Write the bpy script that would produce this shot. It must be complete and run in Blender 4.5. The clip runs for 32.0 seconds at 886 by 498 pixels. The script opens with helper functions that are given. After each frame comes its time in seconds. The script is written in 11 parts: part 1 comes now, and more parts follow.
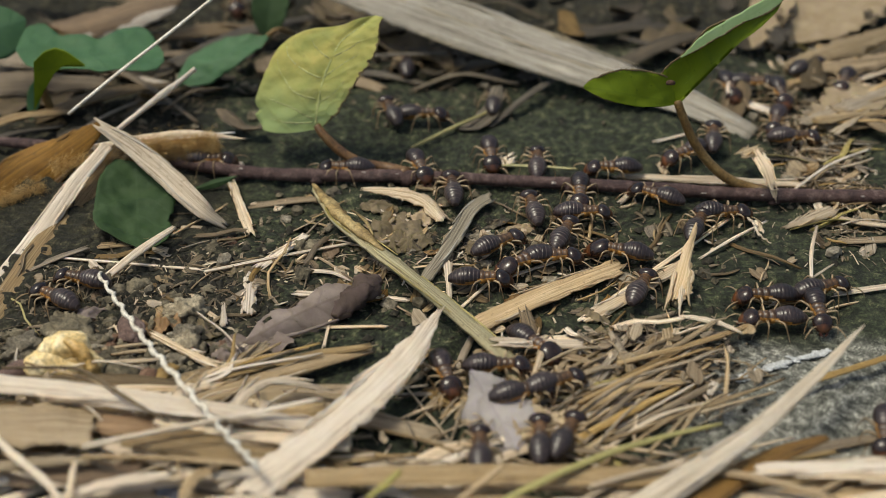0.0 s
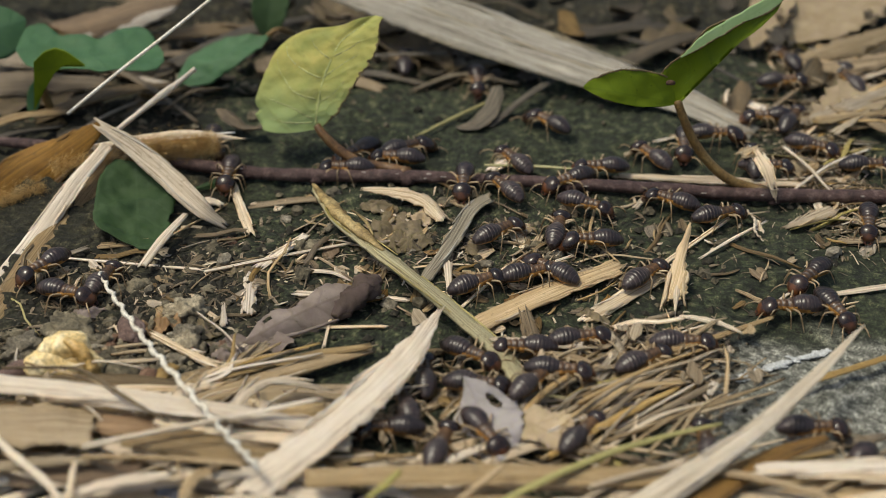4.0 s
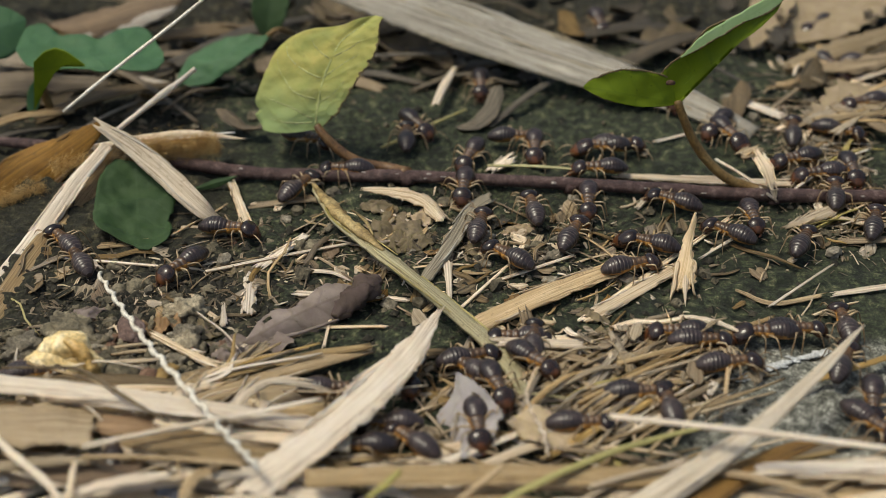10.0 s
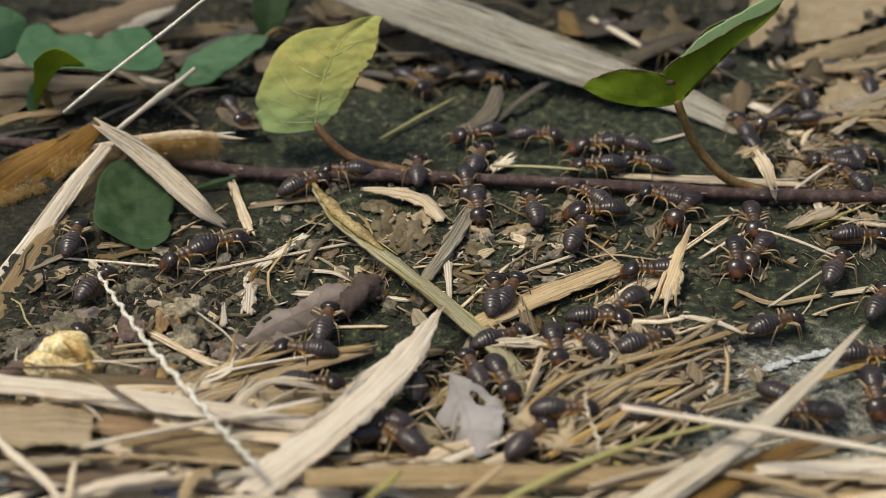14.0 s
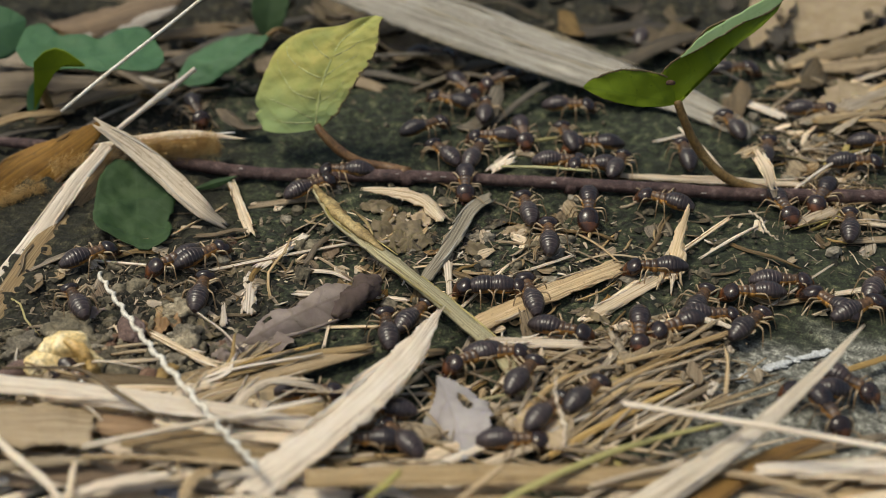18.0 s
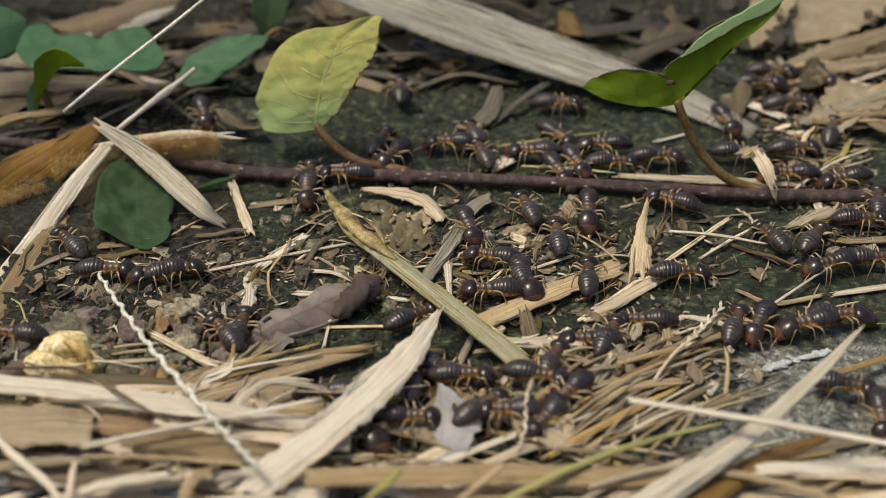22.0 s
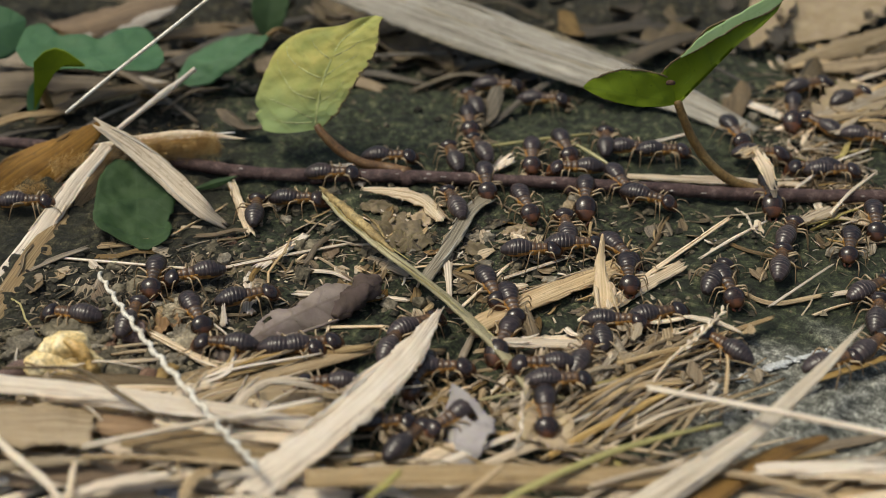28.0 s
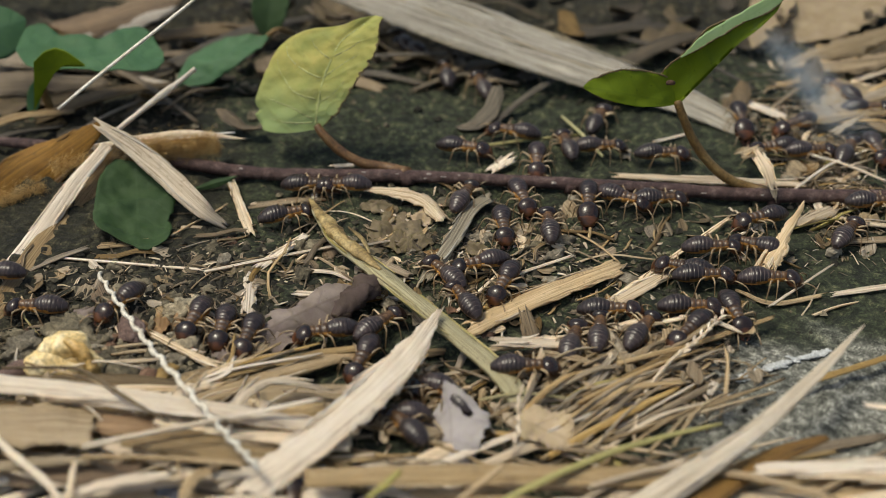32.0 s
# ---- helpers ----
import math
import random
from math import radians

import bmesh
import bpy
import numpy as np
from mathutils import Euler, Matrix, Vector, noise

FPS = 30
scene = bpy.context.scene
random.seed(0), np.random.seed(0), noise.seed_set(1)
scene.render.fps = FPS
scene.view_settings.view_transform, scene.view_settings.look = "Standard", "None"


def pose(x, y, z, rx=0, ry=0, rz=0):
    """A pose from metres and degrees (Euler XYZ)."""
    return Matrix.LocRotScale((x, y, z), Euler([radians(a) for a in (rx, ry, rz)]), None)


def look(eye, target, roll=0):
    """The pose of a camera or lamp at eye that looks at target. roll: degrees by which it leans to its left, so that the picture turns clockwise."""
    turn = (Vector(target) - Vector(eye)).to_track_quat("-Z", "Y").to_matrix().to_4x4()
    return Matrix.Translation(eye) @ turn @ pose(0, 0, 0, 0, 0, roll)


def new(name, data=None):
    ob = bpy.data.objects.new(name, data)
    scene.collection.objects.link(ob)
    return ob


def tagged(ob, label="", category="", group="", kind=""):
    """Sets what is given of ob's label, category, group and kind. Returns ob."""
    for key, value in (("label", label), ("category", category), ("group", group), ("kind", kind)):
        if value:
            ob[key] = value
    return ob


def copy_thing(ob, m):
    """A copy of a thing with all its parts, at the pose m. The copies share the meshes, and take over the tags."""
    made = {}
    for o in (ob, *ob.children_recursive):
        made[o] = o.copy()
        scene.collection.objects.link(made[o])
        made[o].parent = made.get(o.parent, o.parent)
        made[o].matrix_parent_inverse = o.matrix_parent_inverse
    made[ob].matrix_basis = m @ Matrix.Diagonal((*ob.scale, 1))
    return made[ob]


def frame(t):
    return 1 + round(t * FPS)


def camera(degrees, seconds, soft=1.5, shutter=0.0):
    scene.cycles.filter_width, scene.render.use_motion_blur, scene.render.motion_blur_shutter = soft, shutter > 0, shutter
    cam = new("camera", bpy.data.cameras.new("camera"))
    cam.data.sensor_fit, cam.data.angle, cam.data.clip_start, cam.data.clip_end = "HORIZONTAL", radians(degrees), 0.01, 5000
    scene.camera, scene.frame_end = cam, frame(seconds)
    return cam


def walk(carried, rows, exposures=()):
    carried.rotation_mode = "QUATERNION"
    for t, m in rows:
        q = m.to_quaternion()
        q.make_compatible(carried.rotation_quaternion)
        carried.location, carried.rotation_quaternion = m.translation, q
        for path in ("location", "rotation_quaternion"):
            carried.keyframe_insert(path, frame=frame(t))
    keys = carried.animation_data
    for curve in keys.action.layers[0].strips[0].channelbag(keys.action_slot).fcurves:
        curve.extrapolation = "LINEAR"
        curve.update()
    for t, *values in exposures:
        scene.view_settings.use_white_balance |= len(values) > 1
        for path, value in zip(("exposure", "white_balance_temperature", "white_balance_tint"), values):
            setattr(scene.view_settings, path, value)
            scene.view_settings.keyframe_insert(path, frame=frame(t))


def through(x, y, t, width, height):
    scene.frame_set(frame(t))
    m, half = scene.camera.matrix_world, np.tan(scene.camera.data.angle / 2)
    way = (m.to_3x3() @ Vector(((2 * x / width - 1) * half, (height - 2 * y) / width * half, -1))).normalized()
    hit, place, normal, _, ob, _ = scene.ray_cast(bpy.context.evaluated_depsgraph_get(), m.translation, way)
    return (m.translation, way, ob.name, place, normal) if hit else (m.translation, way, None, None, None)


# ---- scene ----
# The camera stands still, a hand's length above a dead-grass path.
EYE = (0.0, -0.2097, 0.1468)
cam = camera(34.0, 32.0, soft=0.6, shutter=0.4)
cam.data.dof.use_dof = True
cam.data.dof.focus_distance = 0.2485
cam.data.dof.aperture_fstop = 14.5
walk(cam, [(0.0, look(EYE, (0, 0, 0))), (32.0, look(EYE, (0, 0, 0)))], exposures=[(0.0, 0.13, 6980, 3), (32.0, 0.13, 6980, 3)])

# ---- light: bright overcast sky, broad soft sun from above the camera's left ----
SUN_EL, SUN_AZ = 68.0, -95.0
world = bpy.data.worlds.new("sky")
scene.world = world
world.use_nodes = True
wn = world.node_tree.nodes
sky = wn.new("ShaderNodeTexSky")
sky.sky_type = "NISHITA"
sky.sun_disc = False
sky.sun_elevation = radians(SUN_EL)
sky.sun_rotation = radians(SUN_AZ)
sky.air_density, sky.dust_density = 1.0, 4.0
wn["Background"].inputs["Strength"].default_value = 0.12
world.node_tree.links.new(sky.outputs[0], wn["Background"].inputs["Color"])
sun = new("sun", bpy.data.lights.new("sun", "SUN"))
sun.data.energy, sun.data.angle, sun.data.color = 2.2, radians(16), (1.0, 0.95, 0.86)
ce = math.cos(radians(SUN_EL))
sun.matrix_world = look((ce * math.sin(radians(SUN_AZ)), ce * math.cos(radians(SUN_AZ)), math.sin(radians(SUN_EL))), (0, 0, 0))

MM = 0.001
R = random.Random(7)


# ---- materials ----
def nodes_of(name):
    m = bpy.data.materials.new(name)
    m.use_nodes = True
    return m, m.node_tree.nodes, m.node_tree.links, m.node_tree.nodes["Principled BSDF"]


def ramp(n, stops):
    r = n.new("ShaderNodeValToRGB")
    e = r.color_ramp.elements
    while len(e) < len(stops):
        e.new(0.5)
    for k, (p, c) in enumerate(stops):
        e[k].position, e[k].color = p, (*c, 1)
    return r


def noise_of(n, l, vec, scale, detail=4.0, rough=0.6):
    t = n.new("ShaderNodeTexNoise")
    t.inputs["Scale"].default_value, t.inputs["Detail"].default_value, t.inputs["Roughness"].default_value = scale, detail, rough
    if vec is not None:
        l.new(vec, t.inputs["Vector"])
    return t


def mapped(n, l, src, scale):
    m = n.new("ShaderNodeMapping")
    m.inputs["Scale"].default_value = scale
    l.new(src, m.inputs["Vector"])
    return m.outputs[0]


def mixed(n, l, fac, a, b, kind="MIX"):
    m = n.new("ShaderNodeMix")
    m.data_type, m.blend_type = "RGBA", kind
    for k, v in ((0, fac), (6, a), (7, b)):
        if hasattr(v, "is_linked"):
            l.new(v, m.inputs[k])
        else:
            m.inputs[k].default_value = v if k == 0 else (*v, 1)
    return m.outputs[2]


def bumped(n, l, b, height, strength, dist):
    u = n.new("ShaderNodeBump")
    u.inputs["Strength"].default_value, u.inputs["Distance"].default_value = strength, dist
    l.new(height, u.inputs["Height"])
    l.new(u.outputs[0], b.inputs["Normal"])


def see_through(n, l, b, color, amount):
    """Part of the light passes through a thin blade."""
    tr, mix = n.new("ShaderNodeBsdfTranslucent"), n.new("ShaderNodeMixShader")
    l.new(color, tr.inputs["Color"])
    mix.inputs[0].default_value = amount
    l.new(b.outputs[0], mix.inputs[1])
    l.new(tr.outputs[0], mix.inputs[2])
    l.new(mix.outputs[0], n["Material Output"].inputs["Surface"])


def straw_mat(name, light, mid, dark, stain=(0.10, 0.065, 0.035), rough=0.6, stain_amount=0.62, through=0.12, vary=(0.78, 1.18)):
    """Dry grass: fibres along the blade, blotches and stains across it. UV is in millimetres, u along."""
    m, n, l, b = nodes_of(name)
    uv = n.new("ShaderNodeUVMap").outputs[0]
    info = n.new("ShaderNodeObjectInfo")
    add = n.new("ShaderNodeVectorMath")
    l.new(uv, add.inputs[0])
    l.new(info.outputs["Random"], add.inputs[1])
    fib = noise_of(n, l, mapped(n, l, add.outputs[0], (0.05, 4.6, 1)), 1.0, 5.0, 0.7)
    blot = noise_of(n, l, mapped(n, l, add.outputs[0], (0.16, 0.3, 1)), 1.0, 4.0)
    speck = noise_of(n, l, mapped(n, l, add.outputs[0], (0.9, 1.3, 1)), 1.0, 3.0)
    c1 = ramp(n, [(0.38, dark), (0.47, mid), (0.58, light)])
    l.new(fib.outputs[0], c1.inputs[0])
    f2 = ramp(n, [(0.42, (0, 0, 0)), (0.75, (1, 1, 1))])
    l.new(blot.outputs[0], f2.inputs[0])
    c2 = mixed(n, l, f2.outputs[0], c1.outputs[0], mid)
    f3 = ramp(n, [(stain_amount, (0, 0, 0)), (stain_amount + 0.14, (0.85, 0.85, 0.85))])
    l.new(speck.outputs[0], f3.inputs[0])
    c3 = mixed(n, l, f3.outputs[0], c2, stain)
    hsv = n.new("ShaderNodeHueSaturation")
    mr = n.new("ShaderNodeMapRange")
    mr.inputs["To Min"].default_value, mr.inputs["To Max"].default_value = vary
    l.new(info.outputs["Random"], mr.inputs["Value"])
    other = n.new("ShaderNodeMath"); other.operation = "PINGPONG"
    l.new(info.outputs["Random"], other.inputs[0]); other.inputs[1].default_value = 0.09
    sat = n.new("ShaderNodeMapRange")
    sat.inputs["From Max"].default_value, sat.inputs["To Min"].default_value, sat.inputs["To Max"].default_value = 0.09, 0.7, 1.25
    l.new(other.outputs[0], sat.inputs["Value"])
    l.new(sat.outputs[0], hsv.inputs["Saturation"])
    l.new(mr.outputs[0], hsv.inputs["Value"])
    l.new(c3, hsv.inputs["Color"])
    l.new(hsv.outputs[0], b.inputs["Base Color"])
    b.inputs["Roughness"].default_value = rough
    b.inputs["Subsurface Weight"].default_value = through
    b.inputs["Subsurface Radius"].default_value = (0.0006, 0.0004, 0.0002)
    bumped(n, l, b, fib.outputs[0], 0.8, 0.00035)
    see_through(n, l, b, hsv.outputs[0], 0.13)
    return m


def leaf_mat(name, blade, patch, vein, spot, rough=0.4, patch_at=0.5, per_mm=0.62, relief=0.35, foot=None):
    """A leaf: blotched blade, veins that run from the midrib at a slant, small dark spots. UV in mm from the base, u along."""
    m, n, l, b = nodes_of(name)
    uv = n.new("ShaderNodeUVMap").outputs[0]
    big = noise_of(n, l, mapped(n, l, uv, (0.2, 0.2, 1)), 1.0, 5.0, 0.6)
    fine = noise_of(n, l, mapped(n, l, uv, (1.4, 1.4, 1)), 1.0, 4.0)
    f1 = ramp(n, [(patch_at - 0.2, (0, 0, 0)), (patch_at + 0.2, (1, 1, 1))])
    l.new(big.outputs[0], f1.inputs[0])
    c = mixed(n, l, f1.outputs[0], blade, patch)
    sep = n.new("ShaderNodeSeparateXYZ")
    l.new(uv, sep.inputs[0])
    if foot:
        near = n.new("ShaderNodeMapRange")
        near.inputs["From Min"].default_value, near.inputs["From Max"].default_value = 11.0, 2.0
        l.new(sep.outputs[0], near.inputs["Value"])
        c = mixed(n, l, near.outputs[0], c, foot)
    ab = n.new("ShaderNodeMath"); ab.operation = "ABSOLUTE"
    l.new(sep.outputs[1], ab.inputs[0])
    sway = n.new("ShaderNodeMath"); sway.operation = "MULTIPLY_ADD"
    l.new(big.outputs[0], sway.inputs[0])
    sway.inputs[1].default_value = 5.0
    l.new(ab.outputs[0], sway.inputs[2])
    sl = n.new("ShaderNodeMath"); sl.operation = "MULTIPLY_ADD"
    l.new(sway.outputs[0], sl.inputs[0])
    sl.inputs[1].default_value = -0.75
    l.new(sep.outputs[0], sl.inputs[2])
    w = n.new("ShaderNodeMath"); w.operation = "MULTIPLY"
    l.new(sl.outputs[0], w.inputs[0]); w.inputs[1].default_value = per_mm * 2
    s = n.new("ShaderNodeMath"); s.operation = "SINE"
    l.new(w.outputs[0], s.inputs[0])
    vr = ramp(n, [(0.84, (0, 0, 0)), (1.0, (0.8, 0.8, 0.8))])
    l.new(s.outputs[0], vr.inputs[0])
    mid = n.new("ShaderNodeMath"); mid.operation = "LESS_THAN"
    l.new(ab.outputs[0], mid.inputs[0]); mid.inputs[1].default_value = 0.22
    vm = n.new("ShaderNodeMath"); vm.operation = "MAXIMUM"
    l.new(vr.outputs[0], vm.inputs[0]); l.new(mid.outputs[0], vm.inputs[1])
    half = n.new("ShaderNodeMath"); half.operation = "MULTIPLY"
    l.new(vm.outputs[0], half.inputs[0]); half.inputs[1].default_value = 0.3
    c = mixed(n, l, half.outputs[0], c, vein)
    f2 = ramp(n, [(0.66, (0, 0, 0)), (0.74, (1, 1, 1))])
    l.new(fine.outputs[0], f2.inputs[0])
    c = mixed(n, l, f2.outputs[0], c, spot)
    l.new(c, b.inputs["Base Color"])
    b.inputs["Roughness"].default_value = rough + 0.1
    b.inputs["Specular IOR Level"].default_value = 0.25
    b.inputs["Subsurface Weight"].default_value = 0.2
    b.inputs["Subsurface Radius"].default_value = (0.0008, 0.0010, 0.0003)
    hsum = n.new("ShaderNodeMath"); hsum.operation = "MULTIPLY_ADD"
    l.new(fine.outputs[0], hsum.inputs[0]); hsum.inputs[1].default_value = 1.2
    l.new(vm.outputs[0], hsum.inputs[2])
    bumped(n, l, b, hsum.outputs[0], relief, 0.0002)
    see_through(n, l, b, c, 0.12)
    return m


def lump_mat(name, a, c, d, scale, rough=0.85, bump=0.0004, fleck=None):
    """Earth, stone, bark, shell: two scales of noise in object space, varied from piece to piece."""
    m, n, l, b = nodes_of(name)
    co = n.new("ShaderNodeTexCoord").outputs["Object"]
    info = n.new("ShaderNodeObjectInfo")
    add = n.new("ShaderNodeVectorMath")
    l.new(co, add.inputs[0]); l.new(info.outputs["Random"], add.inputs[1])
    big = noise_of(n, l, add.outputs[0], scale, 5.0, 0.65)
    fine = noise_of(n, l, add.outputs[0], scale * 6, 4.0, 0.7)
    r = ramp(n, [(0.3, a), (0.5, c), (0.7, d)])
    l.new(big.outputs[0], r.inputs[0])
    r2 = ramp(n, [(0.35, (0.55, 0.55, 0.55)), (0.65, (1.25, 1.25, 1.25))])
    l.new(fine.outputs[0], r2.inputs[0])
    col = mixed(n, l, 1.0, r.outputs[0], r2.outputs[0], "MULTIPLY")
    if fleck:
        f = ramp(n, [(0.62, (0, 0, 0)), (0.7, (1, 1, 1))])
        l.new(fine.outputs[0], f.inputs[0])
        col = mixed(n, l, f.outputs[0], col, fleck)
    hsv = n.new("ShaderNodeHueSaturation")
    mr = n.new("ShaderNodeMapRange")
    mr.inputs["To Min"].default_value, mr.inputs["To Max"].default_value = 0.75, 1.2
    l.new(info.outputs["Random"], mr.inputs["Value"])
    l.new(mr.outputs[0], hsv.inputs["Value"]); l.new(col, hsv.inputs["Color"])
    l.new(hsv.outputs[0], b.inputs["Base Color"])
    b.inputs["Roughness"].default_value = rough
    bumped(n, l, b, fine.outputs[0], 0.7, bump)
    return m


M_PALE = straw_mat("bleached_straw", (0.92, 0.795, 0.63), (0.69, 0.555, 0.40), (0.30, 0.205, 0.115), stain_amount=0.66)
M_GOLD = straw_mat("golden_straw", (0.58, 0.435, 0.235), (0.38, 0.265, 0.13), (0.14, 0.083, 0.037))
M_BROWN = straw_mat("brown_dry_grass", (0.26, 0.18, 0.088), (0.145, 0.096, 0.044), (0.056, 0.037, 0.017))
M_GREY = straw_mat("weathered_grey_blade", (0.54, 0.485, 0.38), (0.29, 0.25, 0.185), (0.09, 0.073, 0.05), stain_amount=0.6)
M_WHITE = straw_mat("white_stem", (0.94, 0.84, 0.71), (0.76, 0.64, 0.50), (0.38, 0.27, 0.18), stain_amount=0.72)
M_GREENISH = straw_mat("greenish_straw", (0.50, 0.46, 0.20), (0.38, 0.34, 0.13), (0.22, 0.19, 0.07))
M_DEAD = straw_mat("dead_leaf_grey_brown", (0.21, 0.165, 0.105), (0.10, 0.077, 0.047), (0.03, 0.022, 0.014), stain=(0.024, 0.018, 0.012))
M_LITTER = straw_mat("tan_litter_leaf", (0.42, 0.33, 0.22), (0.24, 0.175, 0.105), (0.08, 0.055, 0.031))
M_YELLOW = leaf_mat("yellowing_leaf", (0.275, 0.315, 0.095), (0.47, 0.415, 0.13), (0.28, 0.31, 0.10), (0.27, 0.22, 0.08), 0.6, 0.5, relief=0.3, per_mm=0.5, foot=(0.29, 0.37, 0.155))
M_VEIN = lump_mat("brown_green_vein", (0.30, 0.32, 0.12), (0.36, 0.38, 0.155), (0.42, 0.44, 0.20), 500, 0.55, 0.0001)
M_GREEN = leaf_mat("fresh_green_leaf", (0.110, 0.165, 0.005), (0.150, 0.205, 0.007), (0.085, 0.13, 0.005), (0.05, 0.06, 0.006), 0.45, relief=0.15)
M_BLUEGREEN = leaf_mat("blue_green_leaf", (0.046, 0.115, 0.052), (0.070, 0.150, 0.072), (0.055, 0.12, 0.06), (0.06, 0.085, 0.035), 0.5)
M_DARKGREEN = leaf_mat("dark_green_leaf", (0.018, 0.045, 0.014), (0.044, 0.078, 0.030), (0.052, 0.090, 0.038), (0.024, 0.034, 0.013), 0.6, relief=0.15)
M_VINE = lump_mat("purple_brown_vine", (0.030, 0.014, 0.014), (0.085, 0.042, 0.038), (0.21, 0.145, 0.125), 700, 0.6, 0.0004)
M_PETIOLE = lump_mat("red_brown_petiole", (0.075, 0.035, 0.014), (0.14, 0.07, 0.025), (0.20, 0.12, 0.05), 400, 0.5, 0.0001)
M_STEMGREEN = lump_mat("olive_stalk", (0.10, 0.055, 0.016), (0.17, 0.10, 0.03), (0.24, 0.16, 0.06), 300, 0.5, 0.0001)
M_STONE = lump_mat("grey_brown_stone", (0.042, 0.035, 0.022), (0.135, 0.114, 0.074), (0.31, 0.265, 0.18), 260, 0.9, 0.0004)
M_PALESTONE = lump_mat("pale_tan_stone", (0.09, 0.075, 0.05), (0.24, 0.20, 0.135), (0.44, 0.38, 0.27), 260, 0.9, 0.0005)
M_MAUVE = lump_mat("mauve_stone", (0.06, 0.036, 0.03), (0.155, 0.10, 0.085), (0.30, 0.22, 0.195), 260, 0.9, 0.0004)
M_RED = lump_mat("red_brown_clod", (0.08, 0.042, 0.027), (0.15, 0.08, 0.05), (0.25, 0.155, 0.105), 300, 0.9, 0.0004)
M_CREAM = lump_mat("cream_yellow_lump", (0.38, 0.24, 0.075), (0.70, 0.53, 0.25), (0.88, 0.78, 0.54), 210, 0.42, 0.0003)
M_OCHRE = lump_mat("ochre_wax", (0.30, 0.17, 0.045), (0.52, 0.34, 0.12), (0.70, 0.52, 0.24), 300, 0.42, 0.00015)
M_BONE = straw_mat("bone_white_stem", (0.92, 0.90, 0.84), (0.86, 0.83, 0.75), (0.74, 0.69, 0.58), stain_amount=0.8, vary=(0.98, 1.08))
M_AWN = lump_mat("bleached_awn", (0.66, 0.56, 0.42), (0.88, 0.82, 0.70), (0.93, 0.90, 0.82), 500, 0.5, 0.00005)
M_STALK = lump_mat("pale_tan_stalk", (0.36, 0.27, 0.18), (0.62, 0.50, 0.37), (0.80, 0.71, 0.58), 600, 0.6, 0.0001)
M_BLUESTONE = lump_mat("blue_grey_stone", (0.04, 0.035, 0.05), (0.12, 0.125, 0.16), (0.30, 0.32, 0.37), 350, 0.6, 0.0003)
M_LIME = lump_mat("white_lime", (0.52, 0.53, 0.52), (0.72, 0.74, 0.74), (0.86, 0.88, 0.88), 900, 0.9, 0.0003)
M_SHEATH = straw_mat("brown_sheath", (0.29, 0.175, 0.07), (0.165, 0.093, 0.034), (0.042, 0.024, 0.010))
M_TAN = straw_mat("tan_straw", (0.64, 0.50, 0.325), (0.46, 0.335, 0.195), (0.19, 0.125, 0.066))
M_PURPLE = leaf_mat("purple_grey_dead_leaf", (0.145, 0.110, 0.094), (0.29, 0.238, 0.21), (0.10, 0.072, 0.060), (0.05, 0.033, 0.027), 0.6, relief=0.6)
# Leaf colour darkened to carry the shade of unseen plants overhead.
M_SHADELEAF = straw_mat("shade_darkened_leaf", (0.12, 0.088, 0.05), (0.052, 0.039, 0.022), (0.014, 0.0105, 0.0065), stain=(0.012, 0.009, 0.006))
M_BLEACHED = straw_mat("bleached_grey_blade", (0.78, 0.70, 0.585), (0.60, 0.515, 0.405), (0.32, 0.25, 0.18), stain_amount=0.7)
M_ASHY = straw_mat("ashen_dry_blade", (0.60, 0.525, 0.43), (0.46, 0.39, 0.305), (0.25, 0.20, 0.15), stain_amount=0.6)
M_HUSK = lump_mat("yellow_brown_husk", (0.10, 0.06, 0.02), (0.34, 0.24, 0.095), (0.52, 0.41, 0.20), 230, 0.6, 0.0003)
M_ROLL = leaf_mat("rolled_purple_brown_leaf", (0.050, 0.034, 0.029), (0.115, 0.083, 0.072), (0.04, 0.027, 0.022), (0.025, 0.016, 0.013), 0.65, relief=0.9)
M_RUST = straw_mat("rusty_blade", (0.46, 0.27, 0.10), (0.28, 0.15, 0.055), (0.09, 0.045, 0.018))
M_RUSTLEAF = leaf_mat("rust_brown_leaf", (0.26, 0.155, 0.075), (0.40, 0.27, 0.155), (0.15, 0.085, 0.04), (0.07, 0.04, 0.02), 0.75, relief=1.0)
M_CRUMP = leaf_mat("crumpled_brown_leaf", (0.105, 0.083, 0.048), (0.25, 0.20, 0.13), (0.06, 0.043, 0.024), (0.03, 0.021, 0.012), 0.7, relief=1.0)
M_LICHEN = lump_mat("grey_lichen_fleck", (0.20, 0.17, 0.15), (0.34, 0.30, 0.27), (0.50, 0.46, 0.42), 900, 0.8, 0.0001)
M_OLIVE = straw_mat("olive_dry_stick", (0.56, 0.49, 0.25), (0.40, 0.335, 0.145), (0.15, 0.115, 0.045))
M_HUMUS = lump_mat("black_humus", (0.013, 0.012, 0.008), (0.034, 0.030, 0.020), (0.075, 0.066, 0.044), 500, 0.9, 0.0003)
M_RIM = leaf_mat("pale_leaf_edge", (0.25, 0.37, 0.17), (0.31, 0.43, 0.22), (0.22, 0.33, 0.14), (0.16, 0.22, 0.08), 0.5, relief=0.12)
M_TANLEAF = leaf_mat("tan_dry_leaf", (0.24, 0.18, 0.11), (0.36, 0.285, 0.19), (0.22, 0.155, 0.09), (0.15, 0.095, 0.05), 0.65, relief=0.6)
